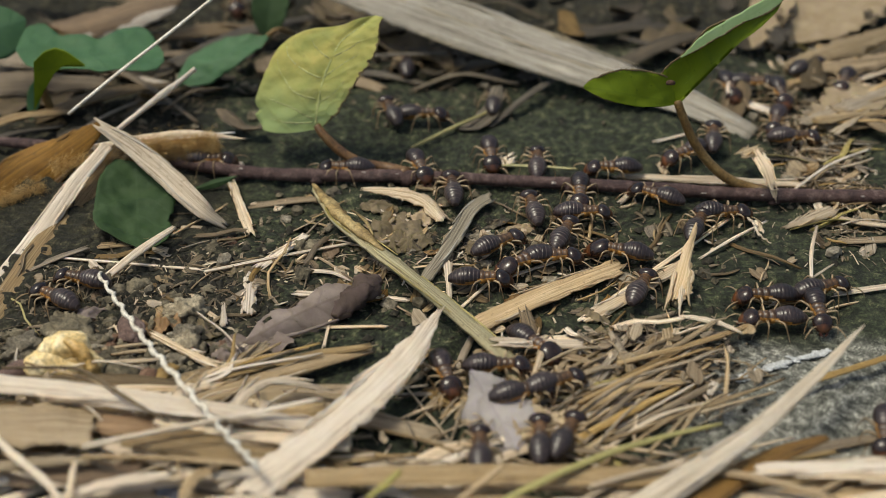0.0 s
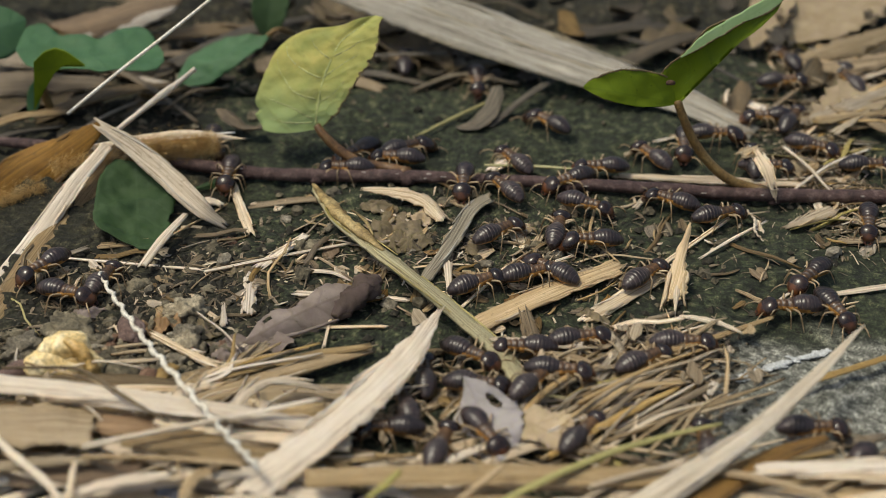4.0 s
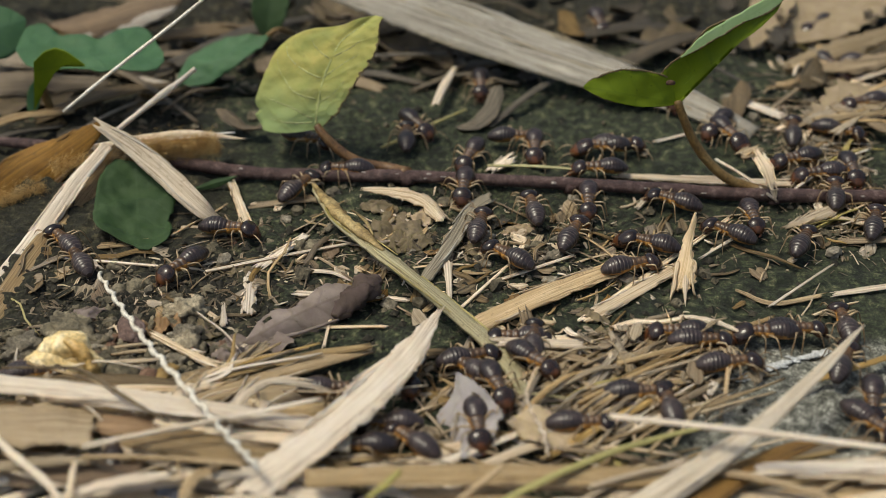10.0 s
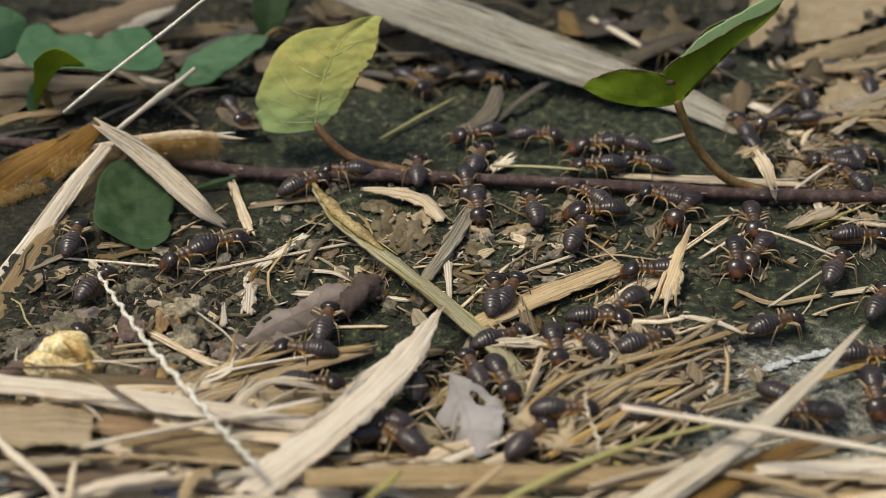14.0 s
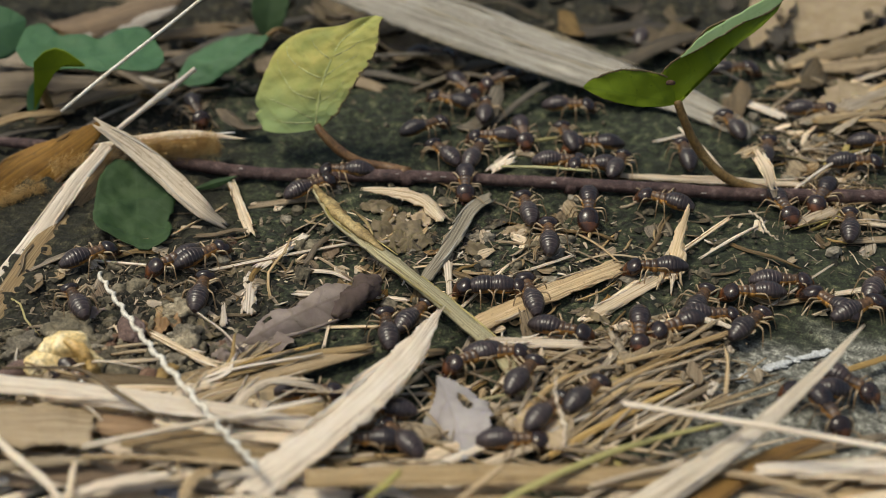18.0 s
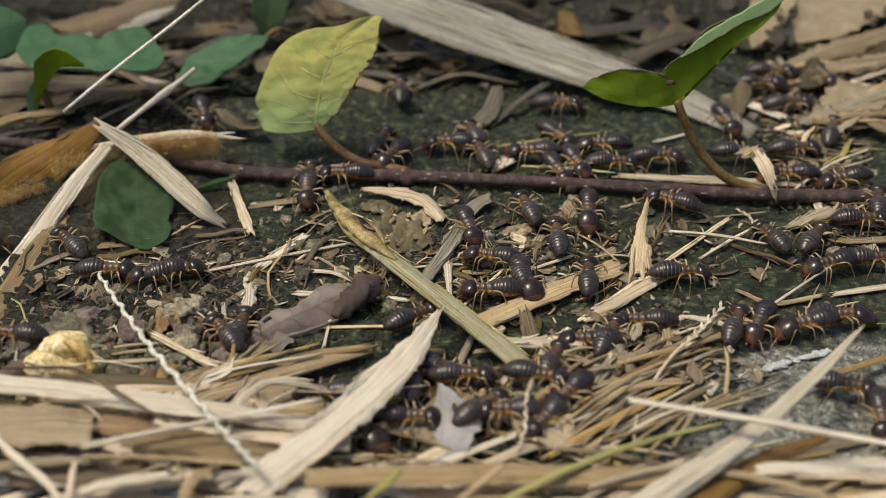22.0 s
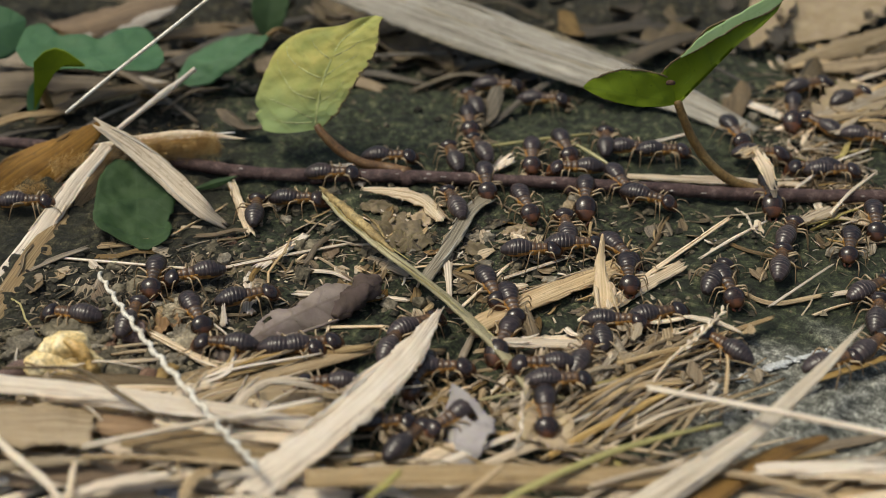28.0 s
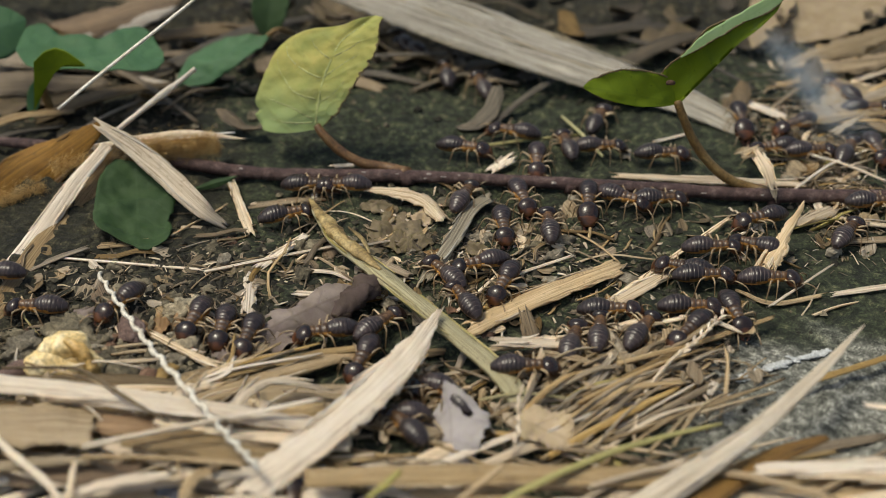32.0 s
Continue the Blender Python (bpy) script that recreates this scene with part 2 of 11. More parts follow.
M_PALELEAF = leaf_mat("pale_tan_leaf", (0.36, 0.27, 0.165), (0.52, 0.41, 0.275), (0.26, 0.19, 0.11), (0.16, 0.10, 0.055), 0.65, relief=0.6)
M_DEADLEAF = leaf_mat("dark_dead_leaf", (0.065, 0.048, 0.028), (0.16, 0.122, 0.075), (0.04, 0.03, 0.018), (0.02, 0.015, 0.01), 0.65, relief=0.9)
M_GRIT = lump_mat("tan_grey_grit", (0.055, 0.047, 0.034), (0.17, 0.145, 0.105), (0.36, 0.32, 0.25), 420, 0.9, 0.0004)
M_FLAKE = straw_mat("tan_flaking_lamina", (0.50, 0.40, 0.27), (0.31, 0.235, 0.145), (0.12, 0.085, 0.048))
M_EDGE = lump_mat("brown_leaf_edge", (0.05, 0.032, 0.012), (0.13, 0.09, 0.035), (0.30, 0.23, 0.11), 900, 0.7, 0.0001)
M_FUZZ = lump_mat("orange_fuzz", (0.50, 0.29, 0.09), (0.68, 0.43, 0.15), (0.82, 0.60, 0.28), 400, 0.7, 0.0001)


def ground_material():
    """Old concrete under algae and soil: grey where bare, dark green-black where grown over, brown where earth lies."""
    m, n, l, b = nodes_of("algae_concrete_and_soil")
    co = n.new("ShaderNodeTexCoord").outputs["Object"]
    soil = n.new("ShaderNodeAttribute"); soil.attribute_name = "soil"
    bare = n.new("ShaderNodeAttribute"); bare.attribute_name = "bare"
    big = noise_of(n, l, co, 130, 6.0, 0.65)
    mid = noise_of(n, l, co, 520, 5.0, 0.7)
    fine = noise_of(n, l, co, 2100, 4.0, 0.75)
    algae = ramp(n, [(0.30, (0.007, 0.009, 0.0042)), (0.46, (0.021, 0.0285, 0.0142)), (0.58, (0.058, 0.071, 0.036)), (0.66, (0.13, 0.132, 0.074)), (0.74, (0.27, 0.255, 0.165))])
    l.new(mid.outputs[0], algae.inputs[0])
    grey = ramp(n, [(0.34, (0.07, 0.072, 0.064)), (0.47, (0.23, 0.232, 0.215)), (0.60, (0.50, 0.50, 0.475))])
    l.new(mid.outputs[0], grey.inputs[0])
    earth = ramp(n, [(0.34, (0.007, 0.0068, 0.0035)), (0.48, (0.019, 0.0185, 0.0095)), (0.60, (0.052, 0.046, 0.027)), (0.70, (0.135, 0.115, 0.074))])
    l.new(mid.outputs[0], earth.inputs[0])
    c = mixed(n, l, bare.outputs["Fac"], algae.outputs[0], grey.outputs[0])
    c = mixed(n, l, soil.outputs["Fac"], c, earth.outputs[0])
    r2 = ramp(n, [(0.3, (0.55, 0.57, 0.52)), (0.7, (1.35, 1.3, 1.25))])
    l.new(big.outputs[0], r2.inputs[0])
    c = mixed(n, l, 1.0, c, r2.outputs[0], "MULTIPLY")
    r3 = ramp(n, [(0.32, (0.3, 0.3, 0.3)), (0.52, (0.9, 0.9, 0.88)), (0.68, (2.1, 2.1, 2.0))])
    l.new(fine.outputs[0], r3.inputs[0])
    c = mixed(n, l, 1.0, c, r3.outputs[0], "MULTIPLY")
    l.new(c, b.inputs["Base Color"])
    b.inputs["Roughness"].default_value = 0.9
    hsum = n.new("ShaderNodeMath"); hsum.operation = "MULTIPLY_ADD"
    l.new(fine.outputs[0], hsum.inputs[0]); hsum.inputs[1].default_value = 0.45
    l.new(mid.outputs[0], hsum.inputs[2])
    bumped(n, l, b, hsum.outputs[0], 1.0, 0.0013)
    return m


M_GROUND = ground_material()


# ---- mesh helpers, lengths in mm ----
def ground_z(x, y):
    """Height of the ground in mm at x, y in mm: nearly level, a low heap before the left, a rise far behind."""
    z = 0.5 * math.sin(x / 17.0 + 1.0) * math.sin(y / 13.0) + 0.35 * math.sin(x / 7.3) * math.sin(y / 6.1 + 2.0)
    z += 2.5 * math.exp(-((x + 55) / 30.0) ** 2 - ((y + 62) / 16.0) ** 2)
    z += 0.20 * max(0.0, y - 105) * math.exp(-max(0.0, y - 105) / 400.0)
    return z


def mesh_from(name, verts, faces, mat, uvs=None, smooth=True, mats=None, ids=None):
    me = bpy.data.meshes.new(name)
    me.from_pydata([(x * MM, y * MM, z * MM) for x, y, z in verts], [], faces)
    for mt in (mats or [mat]):
        me.materials.append(mt)
    if ids:
        me.polygons.foreach_set("material_index", ids)
    if uvs:
        lay = me.uv_layers.new(name="UVMap")
        for lp in me.loops:
            lay.data[lp.index].uv = uvs[lp.vertex_index]
    me.polygons.foreach_set("use_smooth", [smooth] * len(me.polygons))
    me.update()
    return me


def mid_of(pts):
    xs, ys, zs = zip(*pts)
    return Vector(((min(xs) + max(xs)) / 2, (min(ys) + max(ys)) / 2, min(zs)))


def thing(name, verts, faces, mat, label, category, uvs=None, group="", kind="", at=None, smooth=True):
    """One mesh object whose origin is the middle of its foot."""
    o = Vector(at) if at else mid_of(verts)
    ob = new(name, mesh_from(name, [tuple(Vector(v) - o) for v in verts], faces, mat, uvs, smooth))
    ob.location = o * MM
    return tagged(ob, label, category, group, kind)


def part_of(parent, name, verts, faces, mat, uvs=None, label="", smooth=True, o=None):
    """A part in its parent's space; o: its own origin there (mm)."""
    o = Vector(o) if o else Vector((0, 0, 0))
    ob = new(name, mesh_from(name, [tuple(Vector(v) - o) for v in verts], faces, mat, uvs, smooth))
    ob.parent = parent
    ob.location = o * MM
    if label:
        ob["label"] = label
    return ob


def curve(pts, steps):
    """Points along a smooth line through pts (Catmull-Rom)."""
    p = [Vector(q) for q in pts]
    if len(p) == 2:
        return [p[0].lerp(p[1], k / steps) for k in range(steps + 1)]
    e = [p[0] * 2 - p[1]] + p + [p[-1] * 2 - p[-2]]
    out, spans = [], len(p) - 1
    for k in range(steps + 1):
        f = k / steps * spans
        i = min(int(f), spans - 1)
        t = f - i
        a, b, c, d = e[i], e[i + 1], e[i + 2], e[i + 3]
        out.append(0.5 * (2 * b + (c - a) * t + (2 * a - 5 * b + 4 * c - d) * t * t + (3 * b - a - 3 * c + d) * t ** 3))
    return out


def ramped(values, f):
    """A value between evenly spaced ones."""
    g = f * (len(values) - 1)
    i = min(int(g), len(values) - 2)
    return values[i] + (values[i + 1] - values[i]) * (g - i)


def strip(pts, widths, roll=0.0, camber=0.1, thick=0.25, fray=0.0, steps=24, cols=6, seed=1, ridge=0.0, rough=0.04):
    """A flat dry blade along pts: cambered, with thickness, uneven edges and frayed ends."""
    r = random.Random(seed)
    line = curve(pts, steps)
    rolls = roll if isinstance(roll, (list, tuple)) else [roll, roll]
    verts, faces, uvs, length = [], [], [], 0.0
    tops, cut0, cut1 = [], [r.uniform(0, 1) for _ in range(cols)], [r.uniform(0, 1) for _ in range(cols)]
    tot = sum((line[k + 1] - line[k]).length for k in range(steps))
    for side in (0, 1):
        length = 0.0
        for k, p in enumerate(line):
            f = k / steps
            t = (line[min(k + 1, steps)] - line[max(k - 1, 0)]).normalized()
            up = Vector((0, 0, 1)) if abs(t.z) < 0.95 else Vector((0, 1, 0))
            s = t.cross(up).normalized()
            nrm = s.cross(t).normalized()
            a = radians(ramped(rolls, f))
            s, nrm = s * math.cos(a) + nrm * math.sin(a), nrm * math.cos(a) - s * math.sin(a)
            w = ramped(widths, f)
            if k:
                length += (p - line[k - 1]).length
            for c in range(cols):
                v = c / (cols - 1) * 2 - 1
                edge = 1 + rough * abs(v) * (1.6 * noise.noise(Vector((length * 0.45, seed * 3.3, v))) + 1.5 * noise.noise(Vector((length * 1.7, seed * 1.9, v * 3))))
                q = p + s * (v * w / 2 * edge) + nrm * (-camber * w * v * v + 0.05 * w * noise.noise(Vector((length * 0.25, v * 2.0, seed * 2.1))) + ridge * (0.5 + 0.5 * math.cos(v * 9.0)) - side * thick)
                if fray and k == steps:
                    q = q + t * (fray * (cut1[c] - 0.5))
                if fray and k == 0:
                    q = q - t * (fray * (cut0[c] - 0.5))
                verts.append(tuple(q))
                uvs.append((length + seed * 13.7, v * w / 2))
    n, m = steps + 1, cols
    off = n * m
    for k in range(steps):
        for c in range(m - 1):
            a, b = k * m + c, k * m + c + 1
            faces.append((a, b, b + m, a + m))
            faces.append((off + a, off + a + m, off + b + m, off + b))
        for c, flip in ((0, 0), (m - 1, 1)):
            a, b = k * m + c, (k + 1) * m + c
            faces.append((a, b, off + b, off + a) if not flip else (a, off + a, off + b, b))
    for k, flip in ((0, 1), (steps, 0)):
        for c in range(m - 1):
            a, b = k * m + c, k * m + c + 1
            faces.append((a, b, off + b, off + a) if flip == 0 else (a, off + a, off + b, b))
    return verts, faces, uvs


def tube(pts, radii, steps=24, sides=8, seed=0, wobble=0.0, twist=0.0, squash=1.0, crumple=0.0):
    """A round stalk along pts; wobble makes it knobbly, twist turns a flattened one into a corkscrew."""
    r = random.Random(seed)
    line = curve(pts, steps)
    verts, faces, uvs, length = [], [], [], 0.0
    side = None
    for k, p in enumerate(line):
        t = (line[min(k + 1, steps)] - line[max(k - 1, 0)]).normalized()
        if side is None:
            side = t.cross(Vector((0.1, 0.2, 1))).normalized()
        side = (side - t * side.dot(t)).normalized()
        other = t.cross(side)
        rad = ramped(radii, k / steps) * (1 + wobble * r.uniform(-1, 1))
        if k:
            length += (p - line[k - 1]).length
        for j in range(sides):
            a = 2 * math.pi * j / sides
            u, v = math.cos(a), math.sin(a) * squash
            b = twist * length
            u, v = u * math.cos(b) - v * math.sin(b), u * math.sin(b) + v * math.cos(b)
            k2 = 1 + crumple * (noise.noise(p * 0.35 + Vector((u * 1.5, v * 1.5, seed))) + 0.7 * noise.noise(p * 1.1 + Vector((u * 2.5, v * 2.5, seed)))) if crumple else 1.0
            verts.append(tuple(p + side * rad * u * k2 + other * rad * v * k2))
            uvs.append((length, rad * a))
    for k in range(steps):
        for j in range(sides):
            a, b = k * sides + j, k * sides + (j + 1) % sides
            faces.append((a, b, b + sides, a + sides))
    faces.append(tuple(reversed(range(sides))))
    faces.append(tuple(steps * sides + j for j in range(sides)))
    return verts, faces, uvs


def leaf_mesh(base, tip, across, left, right, fold=0.0, bend=0.0, cup=0.0, thick=0.18, rows=26, cols=7, seed=1, ragged=0.0, wave=0.0, holes=()):
    """A leaf from base to tip: half-widths left and right of the midrib (mm), folded up along it by fold degrees, bent by bend mm."""
    r = random.Random(seed)
    base, tip, across = Vector(base), Vector(tip), Vector(across)
    t = (tip - base).normalized()
    s = (across - t * across.dot(t)).normalized()
    nrm = s.cross(t)
    span = (tip - base).length
    a = radians(fold)
    jag = [[1 + ragged * r.uniform(-1, 0.6) for _ in range(rows + 1)] for _ in (0, 1)]
    verts, uvs, faces = [], [], []
    width = 2 * cols + 1
    for side in (0, 1):
        for k in range(rows + 1):
            f = k / rows
            for c in range(-cols, cols + 1):
                v = abs(c) / cols
                wid = ramped(left if c < 0 else right, f) * (jag[c > 0][k] if v > 0.8 else 1)
                d = wid * v
                sg = -1 if c < 0 else 1
                q = base + t * (span * f) + s * (sg * d * math.cos(a)) + nrm * (d * math.sin(a) + bend * (4 * f * (1 - f)) - cup * v * v
                    + wave * math.sin(f * 13 + sg + seed) * v * v + 0.10 * math.cos(f * 34 - v * 5) * v - side * thick)
                verts.append(tuple(q))
                uvs.append((span * f, sg * d))
    n = (rows + 1) * width
    gone = {(k, c) for k0, c0, kr, cr in holes for k in range(k0, k0 + kr) for c in range(c0, c0 + cr) if ((k + 0.5 - k0) / kr * 2 - 1) ** 2 + ((c + 0.5 - c0) / cr * 2 - 1) ** 2 < 1.05}
    for k in range(rows):
        for c in range(width - 1):
            if (k, c) in gone:
                continue
            i = k * width + c
            faces.append((i, i + 1, i + 1 + width, i + width))
            faces.append((n + i, n + i + width, n + i + 1 + width, n + i + 1))
        for c, fl in ((0, 0), (width - 1, 1)):
            i, j = k * width + c, (k + 1) * width + c
            faces.append((i, j, n + j, n + i) if not fl else (i, n + i, n + j, j))
    return verts, faces, uvs


def lump_mesh(size, seed, bumps=0.22, detail=3, freq=1.6):
    """A stone or clod: a sphere pushed about by noise, flat below. Size: its three widths in mm."""
    bm = bmesh.new()
    bmesh.ops.create_icosphere(bm, subdivisions=detail, radius=1.0)
    verts = []
    o = Vector((seed * 3.1, seed * 1.7, seed * 0.9))
    for v in bm.verts:
        p = v.co.copy()
        k = 1 + bumps * (noise.noise(p * freq + o) + 0.6 * noise.noise(p * freq * 2.3 + o) + 0.35 * noise.noise(p * freq * 5 + o))
        p = p * k
        verts.append((p.x * size[0] / 2, p.y * size[1] / 2, max(p.z, -0.55) * size[2] / 2))
    faces = [tuple(v.index for v in f.verts) for f in bm.faces]
    bm.free()
    low = min(v[2] for v in verts)
    return [(x, y, z - low) for x, y, z in verts], faces


# ---- the ground: one sheet, fine before the camera, reaching far beyond ----
def ground_axis(a, b, step, far):
    mids = list(np.arange(a, b + step / 2, step))
    out, d = [], step
    while (out[-1] if out else 0) < far:
        d *= 1.32
        out.append((out[-1] if out else 0) + d)
    return [a - q for q in reversed(out)] + mids + [b + q for q in out]


def smooth01(v):
    v = min(1.0, max(0.0, v))
    return v * v * (3 - 2 * v)


def soil_at(x, y):
    """1 where earth lies over the concrete: on the left and far behind."""
    k = noise.noise(Vector((x / 14.0, y / 14.0, 3.0)))
    a = smooth01((-28 - 0.28 * y - x + 9 * k) / 10.0)
    return max(a * 0.9, smooth01((y - 62 + 10 * k - 0.12 * x) / 22.0))


def bare_at(x, y):
    k = noise.noise(Vector((x / 9.0, y / 9.0, 8.0)))
    return 0.9 * smooth01((x - 26 - 0.25 * (y + 50) + 7 * k) / 14.0) * smooth01((-22 - y + 7 * k) / 12.0)


def build_ground():
    xs, ys = ground_axis(-105, 105, 0.75, 40000), ground_axis(-85, 165, 0.75, 40000)
    verts, soil, bare = [], [], []
    for y in ys:
        for x in xs:
            z = ground_z(x, y)
            s = b = 0.0
            if -130 < x < 130 and -110 < y < 200:
                q = Vector((x, y, 0))
                s, b = soil_at(x, y), bare_at(x, y)
                z += 0.75 * noise.noise(q / 3.6) + 0.42 * noise.noise(q / 1.5) * (1 - 0.5 * b) + 0.5 * max(0.0, noise.noise(q / 2.1 + Vector((4, 1, 9)))) * (1 - b)
                z += smooth01((y - 55) / 30.0) * 2.6 * max(0.0, noise.noise(q / 6.0 + Vector((2, 7, 1))))
                z += s * (0.9 * max(0.0, noise.noise(q / 2.4 + Vector((0, 0, 5)))) + 0.3 * noise.noise(q / 0.9))
            else:
                s = max(soil_at(x, y), 0.85 * smooth01((abs(x) + abs(y) - 150) / 200.0))
            verts.append((x, y, z))
            soil.append(s)
            bare.append(b)
    nx = len(xs)
    faces = [(j * nx + i, j * nx + i + 1, (j + 1) * nx + i + 1, (j + 1) * nx + i) for j in range(len(ys) - 1) for i in range(nx - 1)]
    me = mesh_from("ground", verts, faces, M_GROUND)
    for key, vals in (("soil", soil), ("bare", bare)):
        me.attributes.new(key, "FLOAT", "POINT").data.foreach_set("value", vals)
    return tagged(new("ground", me), "dark algae-stained concrete with brown earth and litter", "ground", kind="structure")


build_ground()


# ---- the vine and its leaves ----
def blade(name, pts, widths, mat, label, category="dry grass", group="", **kw):
    v, f, u = strip(pts, widths, **kw)
    return thing(name, v, f, mat, label, category, u, group)


def big_blade(name, pts, widths, mat, label, fibres=5, midrib=False, category="dry grass", **kw):
    """A long blade with its own torn fibres peeling along it, and a midrib where it has one."""
    v, f, u = strip(pts, widths, **kw)
    o = mid_of(v)
    root = new(name)
    root.location = o * MM
    tagged(root, label, category)
    part_of(root, "leaf_blade", [tuple(Vector(q) - o) for q in v], f, mat, u)
    r = random.Random(kw.get("seed", 1) + 900)
    line = curve(pts, 60)
    roll = kw.get("roll", 0.0)
    roll = roll if isinstance(roll, (list, tuple)) else [roll, roll]

    def offset(k, side, rise):
        t = (line[min(k + 1, 60)] - line[max(k - 1, 0)]).normalized()
        s = t.cross(Vector((0, 0, 1))).normalized()
        nr = s.cross(t).normalized()
        a = radians(ramped(roll, k / 60))
        s, nr = s * math.cos(a) + nr * math.sin(a), nr * math.cos(a) - s * math.sin(a)
        w = ramped(widths, k / 60)
        return line[k] + s * (side * w / 2) + nr * (rise - kw.get("camber", 0.1) * w * side * side) - o

    if midrib:
        v, f, _ = tube([tuple(offset(k, 0.02, 0.0)) for k in range(2, 59, 7)], [0.35, 0.4, 0.3, 0.15], steps=40, sides=6)
        part_of(root, "midrib", v, f, mat)
    for j in range(fibres):
        k0 = r.randrange(2, 44)
        k1 = min(59, k0 + r.randrange(8, 22))
        side, peel = r.choice((-1, 1)) * r.uniform(0.55, 1.0), r.uniform(0.2, 0.9)
        line2 = [tuple(offset(k, side + 0.25 * math.copysign(1, side) * (k - k0) / (k1 - k0) * r.uniform(0.2, 1.0), 0.12 + peel * ((k - k0) / (k1 - k0)) ** 2)) for k in np.linspace(k0, k1, 5).astype(int)]
        v, f, u = strip(line2, [0.35, 0.45, 0.3, 0.12], steps=12, cols=4, thick=0.12, seed=kw.get("seed", 1) * 7 + j, roll=roll[0], rough=0.2)
        part_of(root, "torn_fibre", v, f, mat, u)
    return root


def stalk(name, pts, radii, mat, label, category="stem", group="", **kw):
    v, f, u = tube(pts, radii, **kw)
    return thing(name, v, f, mat, label, category, u, group)


def build_vine():
    root = new("creeping_vine")
    tagged(root, "creeping purple-brown vine with a yellowing leaf and a folded green leaf", "vine")
    part_of(root, "runner", *tube([(-92.4, 32.6, 3.3), (-72.3, 30.2, 2.6), (-49.0, 26.1, 1.6), (-32.5, 22.7, 1.4), (-6.8, 20.5, 2.3), (12.2, 19.1, 2.2), (38.3, 16.5, 2.2), (54.0, 15.9, 1.3), (69.4, 14.8, 1.6), (89.1, 14.4, 1.6)],
        [1.0, 1.1, 1.2, 1.25, 1.2, 1.15, 1.2, 1.3, 1.25, 1.2], steps=90, sides=10, seed=4, wobble=0.07)[:2], M_VINE)
    part_of(root, "petiole", *tube([(-6.6, 20.7, 2.7), (-10.1, 24.0, 1.8), (-15.4, 24.0, 3.1), (-19.6, 25.0, 5.3), (-22.5, 26.0, 8.1), (-23.8, 27.0, 9.5)], [1.3, 1.15, 1.0, 0.95, 0.9, 0.7], steps=26, sides=8, seed=2, wobble=0.04)[:2], M_PETIOLE, label="red-brown arched petiole")
    part_of(root, "petiole", *tube([(61.5, 15.8, 1.4), (57.4, 17.5, 1.6), (52.9, 17.5, 3.5), (49.0, 18.0, 6.8), (45.8, 18.5, 11.1), (43.6, 19.0, 15.6), (42.2, 19.5, 19.0)], [1.2, 1.05, 0.95, 0.9, 0.85, 0.8, 0.75], steps=30, sides=8, seed=3, wobble=0.03)[:2], M_STEMGREEN, label="olive-brown arched petiole")
    for k, p in enumerate(((-39.0, 23.7, 1.4), (-6.6, 20.2, 2.5), (23.7, 17.7, 2.4), (61.4, 15.5, 1.2), (-23.8, 21.8, 1.8))):
        v, f = lump_mesh((3.2, 2.9, 2.9), 40 + k, bumps=0.3, detail=2)
        part_of(root, "node", [(x + p[0], y + p[1], z + p[2] - 1.5) for x, y, z in v], f, M_VINE)
    runner = [q for q in root.children if q.name.startswith("runner")][0]
    r = random.Random(8)
    line = curve([(-49.0, 26.1, 1.6), (-32.5, 22.7, 1.4), (-6.8, 20.5, 2.3), (12.2, 19.1, 2.2), (38.3, 16.5, 2.2), (54.0, 15.9, 1.3), (69.4, 14.8, 1.6), (89.1, 14.4, 1.6)], 200)
    for _ in range(16):
        q = line[r.randrange(4, 196)]
        v, f = lump_mesh((r.uniform(0.4, 1.2), r.uniform(0.3, 0.6), r.uniform(0.2, 0.35)), r.randrange(900), bumps=0.5, detail=2)
        a = r.uniform(0.2, 1.1)
        part_of(runner, "lichen_fleck", [(x + q.x, y + q.y - 1.1 * math.cos(a), z + q.z + 1.1 * math.sin(a)) for x, y, z in v], f, M_LICHEN, label="pale lichen fleck")
    yellow_leaf(root)
    green_leaf(root)
    return root


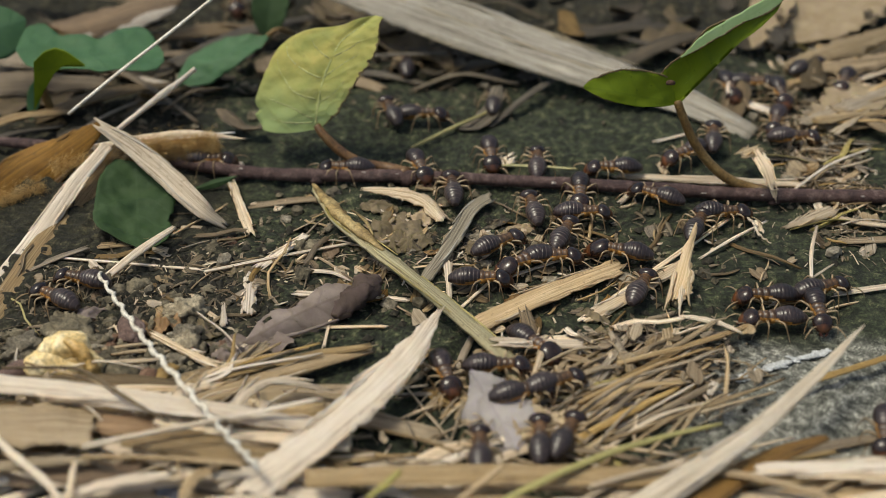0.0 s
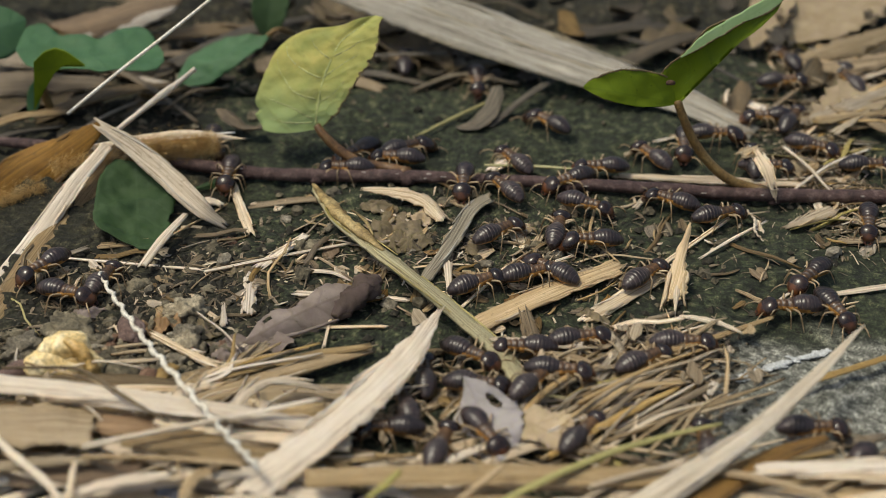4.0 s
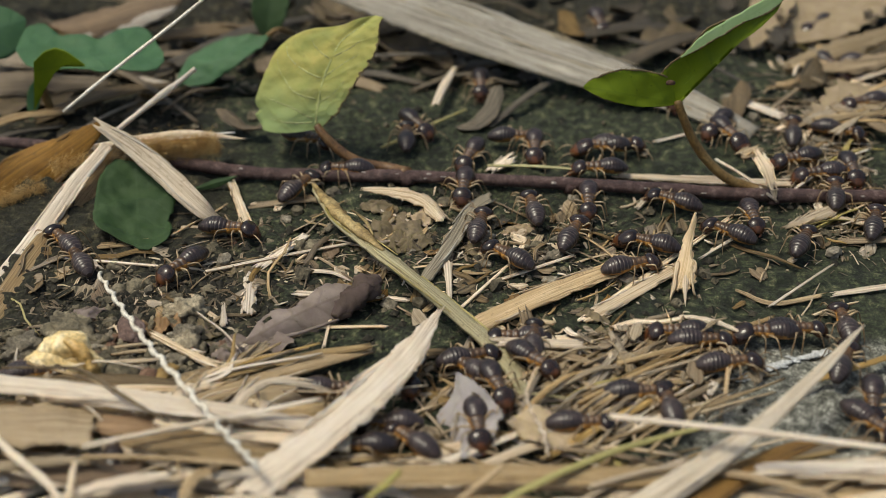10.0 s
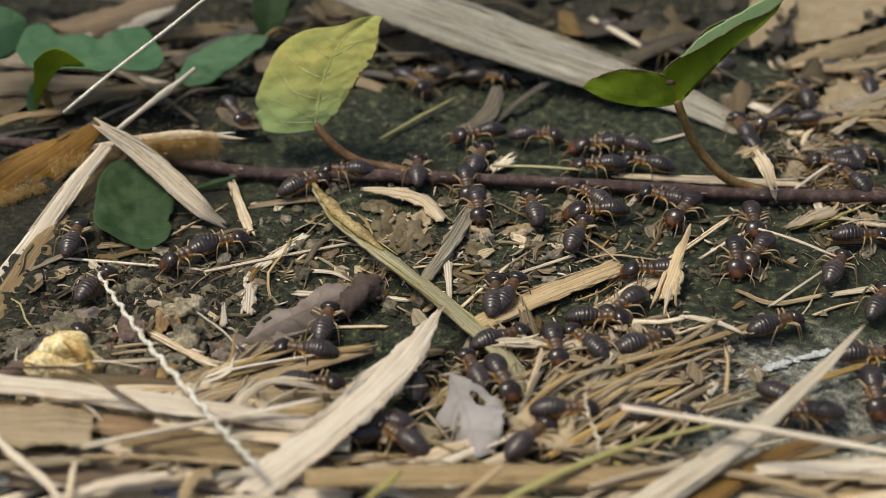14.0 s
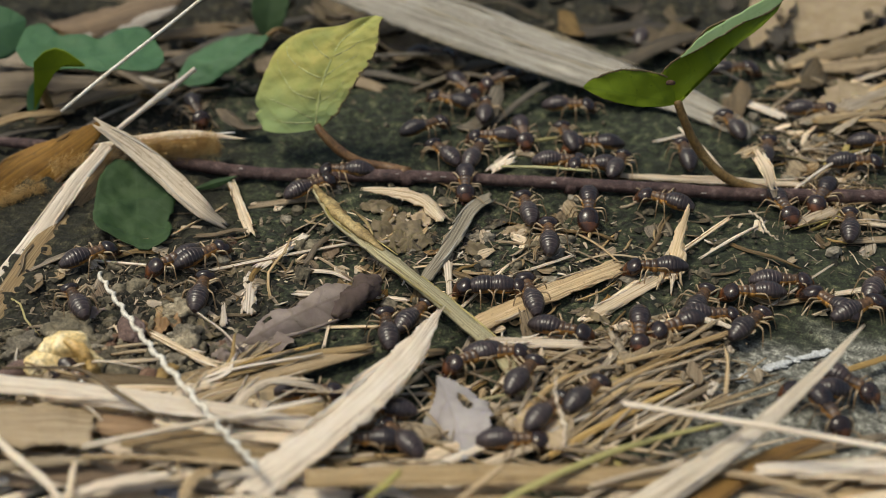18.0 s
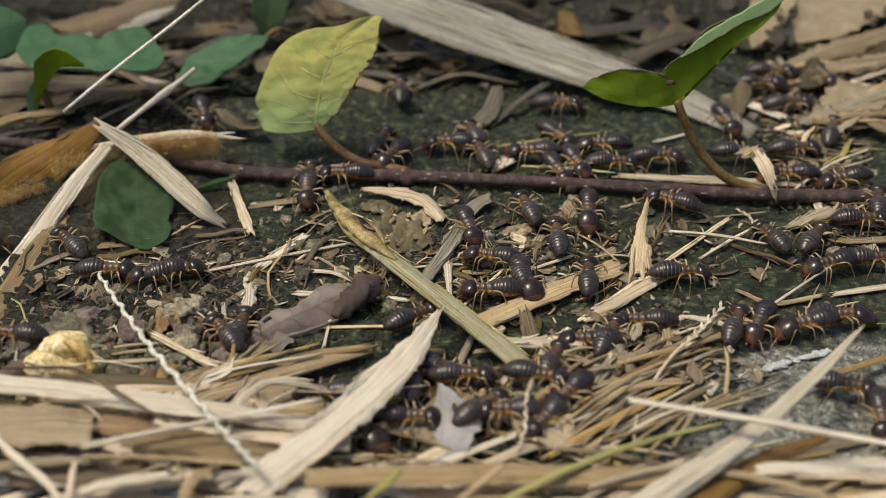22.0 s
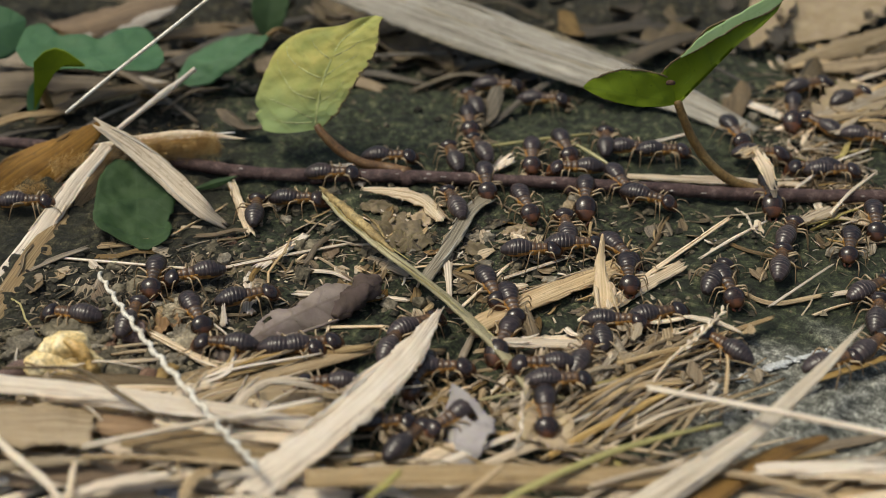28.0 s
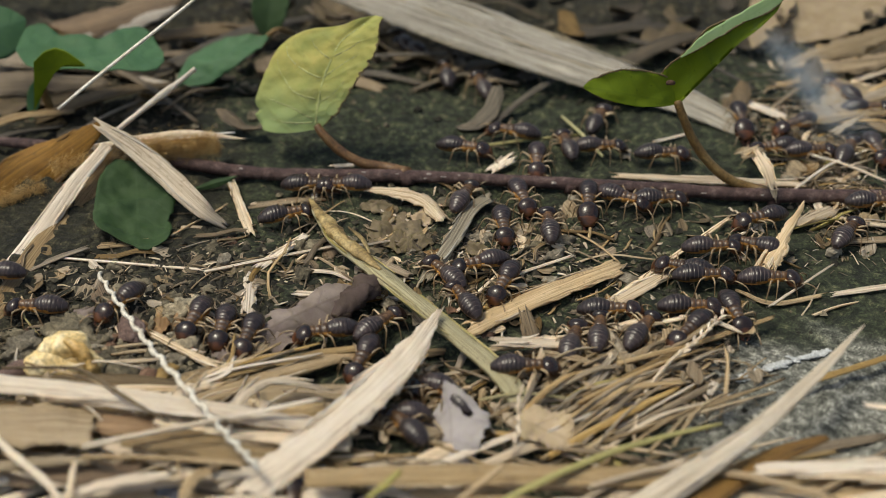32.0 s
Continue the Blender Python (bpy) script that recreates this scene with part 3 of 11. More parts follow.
def outline_leaf(root, name, frame3, left, right, mat, label, depth, rows=30, cols=9, thick=0.2, seed=1, ragged=0.0, quilt=0.0, edges=(), sweep=0.0, mid=(0.0, 0.0), veins=()):
    """A leaf on a plane: frame3 = origin, along, across; left and right give the edge's offset at even steps along; depth(f, v) lifts it off the plane."""
    o, t, s = (Vector(q) for q in frame3)
    span, wid = t.length, s.length
    nrm = s.normalized().cross(t.normalized())
    r = random.Random(seed)
    nz = lambda k, a: noise.noise(Vector((k * 30.0 / rows * a, seed * 2.7, a)))
    jag = [(ragged * 0.5 * (nz(k, 0.5) + 0.4 * nz(k, 1.7)), ragged * (0.5 * nz(k, 0.6) + 0.5 * nz(k, 1.9) - 1.8 * max(0.0, nz(k, 0.93) - 0.12)) + 0.12 * ragged * r.uniform(-1, 1)) for k in range(rows + 1)]
    verts, uvs, faces = [], [], []

    def spot(f, d, lift):
        slip = sweep * (max(0.0, -d) + 0.3 * math.sin(math.pi * min(1.0, max(0.0, -d / 0.8)))) * (1 - f) ** 2
        puff = quilt * noise.noise(Vector((span * f * 0.28, wid * d * 0.28, seed * 1.3))) + 0.35 * quilt * noise.noise(Vector((span * f * 0.8, wid * d * 0.8, seed * 1.3)))
        return o + t * (f - slip) + s * d + nrm * (depth(f, d) + puff + lift)

    for side in (0, 1):
        for k in range(rows + 1):
            f = k / rows
            a, b = ramped(left, f) - jag[k][0], ramped(right, f) + jag[k][1]
            for c in range(-cols, cols + 1):
                v = c / cols
                d = a * v if v < 0 else b * v
                verts.append(tuple(spot(f, d, -side * thick)))
                uvs.append((span * f, wid * (d - ramped(mid, f))))
    w = 2 * cols + 1
    n = (rows + 1) * w
    for k in range(rows):
        for c in range(w - 1):
            i = k * w + c
            faces.append((i, i + 1, i + 1 + w, i + w))
            faces.append((n + i, n + i + w, n + i + 1 + w, n + i + 1))
        for c, fl in ((0, 0), (w - 1, 1)):
            i, j = k * w + c, (k + 1) * w + c
            faces.append((i, j, n + j, n + i) if not fl else (i, n + i, n + j, j))
    leaf = part_of(root, name, verts, faces, mat, uvs, label)
    for nm, thin, line in veins:
        path = [q for q in curve([(f, d, 0) for f, d in line], 24)]
        ev, ef, _ = tube([tuple(spot(q.x, q.y, -0.04 if nm == "midrib" else -0.07)) for q in path], [thin, thin * 0.8, thin * 0.45], steps=30, sides=6, seed=seed, wobble=0.08)
        part_of(leaf, nm, ev, ef, M_VEIN)
    for c in edges:
        line = [Vector(verts[k * w + c]) - nrm * thick / 2 for k in range(1, rows)]
        ev, ef, _ = tube([tuple(q) for q in line], [0.12, 0.2, 0.16, 0.22, 0.14, 0.2, 0.1], steps=rows * 2, sides=5, seed=seed, wobble=0.3)
        part_of(leaf, "leaf_margin", ev, ef, M_EDGE, label="brown dried leaf margin")
    return leaf


RIB = [-0.04, -0.09, -0.135, -0.18, -0.22, -0.245, -0.256, -0.265, -0.205, -0.1, 0.0]


def yellow_leaf(root):
    o, e, a = Vector((-23.6, 27.0, 8.8)), Vector((-12.7, 34.0, 28.8)), Vector((-10.7, 22.0, 8.7))
    outline_leaf(root, "leaf", (o, e - o, a - o), [0.732, 0.815, 0.897, 0.96, 0.923, 1.006, 1.057, 1.066, 1.073, 1.079, 1.085, 1.09, 1.094, 1.099, 1.099, 1.089, 1.079, 1.069, 1.048, 1.012, 0.975, 0.891, 0.806, 0.675, 0.432, 0.301, 0.233, 0.146, 0.015], [0.028, 0.056, 0.083, 0.116, 0.149, 0.169, 0.174, 0.179, 0.189, 0.202, 0.215, 0.223, 0.228, 0.233, 0.24, 0.253, 0.265, 0.276, 0.277, 0.278, 0.279, 0.265, 0.245, 0.224, 0.196, 0.169, 0.141, 0.121, 0.121], M_YELLOW,
        "yellow-green oval leaf with chewed edges", lambda f, d: 1.5 * math.sin(f * 3) - 1.4 * (d + 0.3) ** 2 + 0.9 * math.exp(-((d + 0.5) / 0.28) ** 2) * (1 - f) ** 3 - 0.45 * math.exp(-((d - ramped(RIB, f)) / 0.06) ** 2),
        seed=6, ragged=0.03, rows=110, cols=14, quilt=0.5, sweep=0.13, mid=RIB, edges=(28,), veins=[("midrib", 0.24, [(0.03, -0.055), (0.248, -0.155), (0.455, -0.238), (0.60, -0.256), (0.728, -0.26), (0.811, -0.197), (0.921, -0.075)])] + [("side_vein", 0.15, line) for line in (
            [(0.07, -0.11), (0.085, -0.5), (0.096, -0.85)], [(0.10, -0.12), (0.191, -0.434), (0.222, -0.777), (0.25, -0.98)], [(0.27, -0.2), (0.321, -0.552), (0.436, -0.86), (0.53, -1.0)], [(0.44, -0.25), (0.499, -0.615), (0.569, -0.85), (0.64, -0.95)],
            [(0.60, -0.27), (0.661, -0.516), (0.74, -0.68)], [(0.235, -0.15), (0.319, 0.0), (0.46, 0.10)], [(0.45, -0.236), (0.586, -0.043), (0.69, 0.11)], [(0.615, -0.256), (0.712, -0.065), (0.83, 0.05)])])


def green_leaf(root):
    """Two lobes folded up along the midrib, seen from the side."""
    o, e, a = Vector((42.5, 19.5, 18.4)), Vector((24.8, 16.0, 23.6)), Vector((42.4, 22.0, 23.4))
    lobe = outline_leaf(root, "leaf", (o, e - o, a - o), [0.0, 0.12, 0.20, 0.26, 0.32, 0.34, 0.33, 0.31, 0.27, 0.18, 0.03], [0.75, 0.80, 0.80, 0.82, 0.84, 0.82, 0.78, 0.68, 0.52, 0.34, 0.05], M_GREEN,
        "bright green folded leaf lobe", lambda f, d: 1.2 * math.sin(f * 3) + 0.9 * d * d, seed=8, ragged=0.03, quilt=0.5, edges=(18,))
    v, f = lump_mesh((1.7, 0.5, 1.2), 77, detail=2)
    c = (40.1, 16.2, 24.0)
    part_of(lobe, "brown_spot", [(x + c[0], y + c[1], z + c[2]) for x, y, z in v], f, M_RED, label="brown chewed spot on the leaf")
    o, e, a = Vector((42.7, 19.5, 18.4)), Vector((59.8, 24.0, 37.3)), Vector((38.1, 22.0, 22.3))
    lobe = outline_leaf(root, "leaf", (o, e - o, a - o), [0.0, -0.28, -0.28, -0.20, -0.10, -0.02, 0.04, 0.09, 0.14, 0.15, 0.03], [0.90, 1.0, 0.92, 0.90, 0.92, 0.90, 0.75, 0.56, 0.40, 0.25, 0.05], M_GREEN,
        "bright green folded leaf lobe", lambda f, d: -1.2 * math.sin(f * 3) - 2.4 * d * d, seed=9, ragged=0.04, quilt=0.5, edges=(18,))
    o, e, a = Vector((42.0, 19.0, 27.9)), Vector((59.9, 23.6, 38.1)), Vector((40.9, 19.2, 29.4))
    outline_leaf(lobe, "leaf_rim", (o, e - o, a - o), [0.0, 0.1, 0.2, 0.15, 0.25, 0.2, 0.3, 0.5, 0.7, 0.6, 0.2], [0.1, 0.4, 0.7, 0.85, 0.8, 0.75, 0.7, 0.7, 0.6, 0.45, 0.1], M_RIM, "pale upper side of the leaf's edge", lambda f, d: 0.2 * d, seed=9, ragged=0.09, cols=4, rows=40, edges=(0,))


build_vine()


# ---- seedlings behind ----
def build_seedling():
    root = new("seedling")
    tagged(root, "blue-green broad-leaved seedling on a curved stalk", "seedling")
    part_of(root, "stalk", *tube([(-76.4, 43.3, 0.1), (-79.0, 47.0, 0.8), (-80.2, 47.0, 5.4), (-80.2, 47.0, 11.1)], [0.9, 0.9, 0.9, 0.8], steps=16)[:2], M_STEMGREEN)
    o, e, a = Vector((-83.6, 45.0, 15.9)), Vector((-55.3, 47.0, 13.3)), Vector((-85.4, 54.0, 17.0))
    outline_leaf(root, "leaf", (o, e - o, a - o), [0.05, 0.48, 0.64, 0.63, 0.61, 0.59, 0.58, 0.6, 0.67, 0.74, 0.71, 0.68, 0.65, 0.65, 0.65, 0.55, 0.2], [0.1, 0.87, 0.96, 1.02, 0.83, 0.69, 0.67, 0.65, 0.64, 0.52, 0.62, 0.81, 0.91, 0.96, 0.91, 0.73, 0.1], M_BLUEGREEN, "", lambda f, d: 0.5 * math.sin(f * 6) - 0.9 * d * d, quilt=0.7, ragged=0.03, seed=14, rows=40)
    o, e, a = Vector((-77.6, 35.0, 16.9)), Vector((-67.7, 35.0, 18.0)), Vector((-77.0, 35.0, 20.8))
    outline_leaf(root, "leaf", (o, e - o, a - o), [2.2, 1.2, 0.3, -0.1, -0.2, -0.05], [0.5, 0.95, 1.05, 0.85, 0.5, 0.1], M_GREEN, "bright green underside of a curled leaf", lambda f, d: 0.6 * math.sin(f * 4))
    o, e, a = Vector((-80.3, 44.0, 10.2)), Vector((-82.4, 43.0, 1.5)), Vector((-79.0, 44.0, 10.1))
    outline_leaf(root, "leaf", (o, e - o, a - o), [0.2, 0.9, 1.15, 1.1, 0.8, 0.2], [0.2, 0.7, 0.9, 0.9, 0.6, 0.1], M_BLUEGREEN, "small drooping leaf", lambda f, d: 0.3 * math.sin(f * 3), cols=4)


build_seedling()


def ground_leaf(name, base, tip, across, left, right, mat, label, **kw):
    v, f, u = leaf_mesh(base, tip, across, left, right, **kw)
    return thing(name, v, f, mat, label, "leaf", u)


def lance_leaf():
    root = new("lance_leaf")
    tagged(root, "dark green lance-shaped leaf over dry litter", "leaf")
    o, e, a = Vector((-54.9, 54.0, 3.1)), Vector((-36.1, 60.0, 11.6)), Vector((-51.5, 48.1, 0.8))
    outline_leaf(root, "leaf", (o, e - o, a - o), [0.05, 0.5, 0.7, 0.75, 0.72, 0.62, 0.5, 0.3, 0.05], [0.05, 0.3, 0.45, 0.5, 0.5, 0.45, 0.35, 0.2, 0.05], M_BLUEGREEN, "", lambda f, d: 1.0 * math.sin(f * 3) - 1.0 * abs(d), quilt=1.0, ragged=0.04, seed=15)
    v, f, _ = tube([tuple(e), (-34.1, 62.0, 12.1), (-32.9, 79.6, 2.3)], [0.5, 0.5, 0.5], steps=8)
    part_of(root, "leaf_stalk", v, f, M_STEMGREEN)


lance_leaf()
ground_leaf("upright_leaf", (-38.2, 72.0, 4.7), (-35.8, 80.0, 16.9), (1, 0, 0), [0.5, 2.0, 3.1, 3.8, 4.1, 4.1, 3.8, 3.2, 2.2, 1.2], [0.5, 2.1, 3.2, 3.9, 4.2, 4.2, 3.8, 3.2, 2.3, 1.2], M_DARKGREEN, "dark green leaf standing in the litter", fold=16, bend=1.0)
ground_leaf("corner_leaf", (-94.7, 50.0, 15.8), (-83.5, 54.0, 18.2), (0, 0.5, 0.8), [1, 3.2, 4.7, 5.6, 6.0, 5.9, 5.4, 4.4, 2.7, 0.5], [1, 2.8, 4.0, 4.7, 5.0, 4.9, 4.4, 3.6, 2.2, 0.5], M_BLUEGREEN, "blue-green leaf among dry blades", fold=8)


def heart_leaf():
    root = new("heart_leaf")
    tagged(root, "dark green lobed leaf hanging to the ground", "leaf")
    o, e, a = Vector((-57.6, 22.0, 4.4)), Vector((-53.2, -2.0, 1.4)), Vector((-50.3, 22.4, 3.7))
    outline_leaf(root, "leaf", (o, e - o, a - o), [0.50, 0.62, 0.72, 0.80, 0.88, 0.93, 0.97, 1.0, 1.03, 1.04, 1.05, 1.06, 1.08, 1.08, 1.06, 1.02, 0.97, 0.86, 0.30, 0.12, 0.0], [0.7, 0.8, 0.88, 0.95, 1.0, 1.0, 0.99, 0.97, 0.95, 0.92, 0.9, 0.78, 0.74, 0.80, 0.82, 0.80, 0.78, 0.75, 0.68, 0.5, 0.22], M_DARKGREEN, "", lambda f, d: 1.6 * math.sin(f * 3.1) - 1.0 * d * d + 0.5 * math.sin(f * 9 + d * 3) * d * d, seed=12, ragged=0.03, quilt=1.1, rows=44, cols=14)
    v, f, _ = tube([tuple(o), (-61.7, 28.9, 2.7), (-66.8, 34.5, 0.9)], [0.5, 0.45, 0.4], steps=10)
    part_of(root, "leaf_stalk", v, f, M_STEMGREEN)


heart_leaf()
ground_leaf("small_leaf", (-46.4, 18.8, 0.5), (-38.5, 20.5, 2.3), (0, 0.6, 0.8), [0.2, 0.8, 1.0, 0.6, 0.1], [0.2, 0.6, 0.8, 0.5, 0.1], M_DARKGREEN, "small bright green leaf blade", fold=20)

# ---- broad dry blades ----
for PTS, WID, MAT, LABEL, ROLL, SEED in (
    ([(-92.0, 80.5, 0.8), (-80.0, 79.0, 4.4), (-70.1, 78.0, 7.6), (-57.0, 77.0, 12.2)], [5.0, 7.0, 6.5, 3.0], M_SHEATH, "broad brown dead blade in the thatch", -35, 741),
    ([(-84.0, 78.0, 1.8), (-73.2, 76.6, 4.6), (-65.3, 75.6, 7.6), (-57.5, 74.6, 10.9)], [1.2, 3.2, 3.0, 1.0], M_ASHY, "pale folded edge of a dead blade", -50, 742),
    ([(-69.0, 62.0, 2.2), (-62.8, 60.0, 2.0), (-55.6, 57.0, 1.8), (-50.0, 55.0, 0.6)], [1.0, 2.0, 1.8, 0.6], M_ASHY, "pale dry strip in the thatch", 10, 743),
    ([(-96.0, 63.0, 6.2), (-88.6, 60.0, 6.5), (-80.0, 57.0, 6.3)], [4.0, 4.0, 2.0], M_LITTER, "tan dry blade under a seedling", -20, 744),
    ([(-95.0, 54.0, 3.6), (-84.3, 55.0, 4.0), (-70.0, 56.0, 2.8)], [6.0, 6.0, 3.0], M_BROWN, "brown dead blade under a seedling", -25, 745),
    ([(-62.0, 76.0, 3.8), (-51.3, 78.0, 4.4), (-38.0, 80.0, 3.7)], [3.0, 4.0, 2.4], M_BROWN, "brown dead blade in the thatch", -15, 746),
    ([(-98.0, 92.0, 11.0), (-78.0, 90.0, 9.0), (-60.0, 88.0, 5.0)], [5.0, 5.5, 3.0], M_LITTER, "tan dead blade in the thatch", -30, 747),
    ([(-40.0, 66.0, 0.8), (-26.0, 62.0, 3.0), (-12.0, 57.0, 0.9)], [2.4, 4.0, 2.6], M_LITTER, "tan dead blade in the thatch", -15, 748),
    ([(-6.0, 58.0, 0.6), (4.0, 62.0, 2.2), (16.0, 60.0, 0.7)], [2.0, 3.6, 2.2], M_DEAD, "brown curled strip in the thatch", 20, 749)):
    blade("thatch_blade", PTS, WID, MAT, LABEL, group="thatch behind", steps=22, cols=8, roll=ROLL, seed=SEED, fray=1.6, camber=0.12, rough=0.1, thick=0.25)
big_blade("broad_dry_blade", [(-27.7, 85.2, 15.9), (-7.7, 72.5, 13.5), (10.2, 65.5, 9.6), (29.9, 57.0, 6.1), (47.8, 49.4, 3.1), (61.8, 39.0, 0.8)], [11.5, 12.0, 12.2, 11.0, 9.0, 7.2, 4.0], M_GREY, "broad weathered grey-tan grass blade, slightly arched", fibres=9, midrib=True, steps=50, cols=10, camber=0.06, roll=[-30, -14], seed=3, ridge=0.12)
SHEATH = big_blade("bent_dry_blade", [(-85.8, 6.3, 0.7), (-79.4, 22.1, 0.5), (-71.7, 24.0, 5.1), (-63.6, 24.0, 11.3)], [11, 10.5, 9.0, 6.0, 2.0], M_SHEATH, "brown curled grass sheath bent over", steps=30, cols=8, roll=-52, camber=0.12, seed=5)
big_blade("pale_dry_blade", [(-64.2, 24.0, 11.7), (-57.9, 21.0, 9.0), (-51.2, 16.0, 6.0), (-44.0, 8.0, 4.2), (-39.4, 7.2, 0.3)], [1.8, 3.3, 4.1, 4.1, 3.5, 1.6], M_ASHY, "pale dry grass blade drooping to the ground", steps=36, cols=7, roll=-22, camber=0.08, seed=6, fray=4.0)
big_blade("pale_dry_blade", [(-62.4, 22.0, 8.3), (-68.1, 16.0, 3.5), (-72.6, 1.9, 0.6), (-76.4, -15.0, 0.2)], [2.4, 3.0, 3.4, 3.8, 4.0], M_PALE, "pale narrow grass blade leaning on a sheath", steps=30, cols=6, roll=20, seed=7)
blade("brown_grass_leaf", [(-60.3, 24.0, 6.4), (-66.6, 16.9, 0.5), (-70.8, -1.5, 0.6), (-75.0, -24.1, 0.1)], [4, 5, 5, 4], M_LITTER, "brown folded grass blade behind a pale one", steps=30, cols=6, roll=20, seed=8)
blade("split_sheath", [(-66.7, 26.0, 5.2), (-56.1, 27.0, 6.4), (-47.6, 28.0, 7.0), (-37.8, 29.0, 5.3)], [1.0, 2.2, 1.6, 0.3], M_PALE, "split pale sheath tip with an orange fuzzy edge", steps=26, roll=-60, fray=2.5, seed=9)
for k in range(5):
    blade("sheath_bristle", [(-49.9, 27.5, 6.5), Vector((-44.0, 28.5, 6.3)) + Vector((0, 0.2 * k, 0.5 * math.sin(k * 2.0))), Vector((-38.0, 29.0, 5.4)) + Vector((-1.6 * k, 0.3 * k, 1.3 * math.sin(k * 1.6)))], [0.5, 0.45, 0.15], M_BONE if k % 2 else M_PALE,
        "pale bristle at a split sheath's tip", group="bristles of the sheath", seed=740 + k, steps=8, cols=4, thick=0.15)
STEM = stalk("white_stem", [(-42.6, 34.0, 32.8), (-50.5, 33.0, 26.7), (-61.6, 31.0, 18.6), (-71.2, 29.0, 11.3)], [0.27, 0.31, 0.32, 0.28], M_AWN, "thin bleached white grass stem", "dry grass", steps=20, sides=7)
stalk("jointed_stem", [(-46.8, 34.0, 17.8), (-50.7, 33.0, 14.9), (-55.2, 32.0, 11.8), (-61.7, 27.0, 8.3)], [0.45, 0.5, 0.8, 0.5, 0.48], M_WHITE, "pale jointed grass stem leaning on a sheath", "dry grass", steps=24, sides=7, wobble=0.12)
AWN = curve([(-57.7, -13.3, 4.4), (-51.6, -24.5, 5.7), (-44.5, -36.6, 6.9), (-35.6, -51.7, 10.1), (-29.2, -60.3, 9.8), (-25.1, -65.1, 9.2)], 160)
stalk("twisted_awn", [tuple(p + Vector((0.30 * math.cos(k * 0.62 + 0.5 * math.sin(k * 0.11)), 0.1, 0.30 * math.sin(k * 0.62 + 0.5 * math.sin(k * 0.11))))) for k, p in enumerate(AWN)], [0.36, 0.44, 0.5, 0.5, 0.48, 0.42], M_AWN, "white corkscrew grass awn leaning on straw", "dry grass", steps=320, sides=8, twist=1.7, squash=0.72)


def fuzz():
    """Orange hairs along the sheath's edge: too many to count."""
    rnd = random.Random(5)
    verts, faces = [], []
    for p, q, spread, count in (((-59.1, 25.0, 5.0), (-43.0, 28.0, 4.5), 4.4, 3600), ((-84.0, 11.1, 0.6), (-75.0, 19.0, 0.4), 4.6, 1400), ((-73.0, 20.0, 4.4), (-57.9, 24.5, 5.3), 3.0, 1100)):
        p, q = Vector(p), Vector(q)
        for _ in range(count):
            c = p.lerp(q, rnd.random()) + Vector((0, rnd.gauss(0, 0.5), rnd.gauss(0, 0.3) * spread))
            d = Vector((rnd.gauss(0.4, 0.7), rnd.gauss(-0.3, 0.5), rnd.gauss(0.2, 0.7))).normalized() * rnd.uniform(0.9, 2.5)
            s = d.cross(Vector((rnd.random(), 1, rnd.random()))).normalized() * 0.034
            i = len(verts)
            verts += [tuple(c + s), tuple(c - s), tuple(c + s.cross(d).normalized() * 0.06), tuple(c + d)]
            faces += [(i, i + 1, i + 3), (i + 1, i + 2, i + 3), (i + 2, i, i + 3), (i, i + 2, i + 1)]
    return tagged(new("orange_fuzz", mesh_from("orange_fuzz", verts, faces, M_FUZZ, None, False)), "orange hairy fuzz on a grass sheath", "plant hairs", kind="stuff")


fuzz()

# ---- the straw in front ----
big_blade("frayed_blade", [(-0.5, -26.3, 6.6), (-5.5, -37.7, 6.7), (-11.9, -48.3, 7.1), (-19.5, -58.1, 6.7), (-27.5, -65.8, 5.6)], [0.8, 4.6, 6.0, 6.0, 6.0, 6.4], M_WHITE, "wide pale grass blade with ragged edges", fibres=12, steps=90, cols=9, camber=0.07, seed=11, fray=4.0, rough=0.15, roll=6)
big_blade("long_pale_blade", [(-68.6, -45.7, 8.7), (-52.0, -49.0, 9.4), (-35.3, -51.7, 8.7), (-17.5, -52.2, 5.4)], [3.8, 4.0, 4.0, 3.6, 2.8], M_WHITE, "long pale folded grass blade on straw", steps=36, cols=8, camber=0.15, seed=12, ridge=0.3)
big_blade("long_pale_blade", [(-41.5, -52.9, 7.2), (-32.0, -53.9, 6.1), (-22.5, -54.4, 5.3), (-13.3, -54.9, 4.6)], [2.0, 3.0, 3.2, 3.4], M_PALE, "long pale grass blade on straw", steps=36, cols=7, seed=13, ridge=0.2)
big_blade("golden_blade", [(-36.8, -44.3, 3.7), (-28.8, -39.7, 3.4), (-19.8, -34.2, 2.5), (-11.6, -30.2, 2.0)], [2.6, 3.0, 2.8, 2.0], M_TAN, "tan grass blade over straw", steps=26, seed=14, fray=1.5)
big_blade("golden_blade", [(-45.2, -58.0, 8.1), (-36.2, -57.9, 7.3), (-27.4, -58.6, 6.0), (-19.5, -58.8, 4.7)], [2.5, 5.2, 4.6, 2.0], M_LITTER, "broad tan grass blade lying flat", steps=24, cols=8, seed=15, camber=0.05)
big_blade("base_blade", [(-18.9, -65.0, 7.6), (1.2, -64.1, 7.5), (21.6, -63.2, 6.3), (43.2, -61.5, 4.9), (68.7, -58.9, 3.5)], [3.6, 4.0, 4.2, 4.0, 3.8], M_TAN, "long golden grass blade lying across in front", steps=46, cols=8, seed=16, ridge=0.2, camber=0.12)
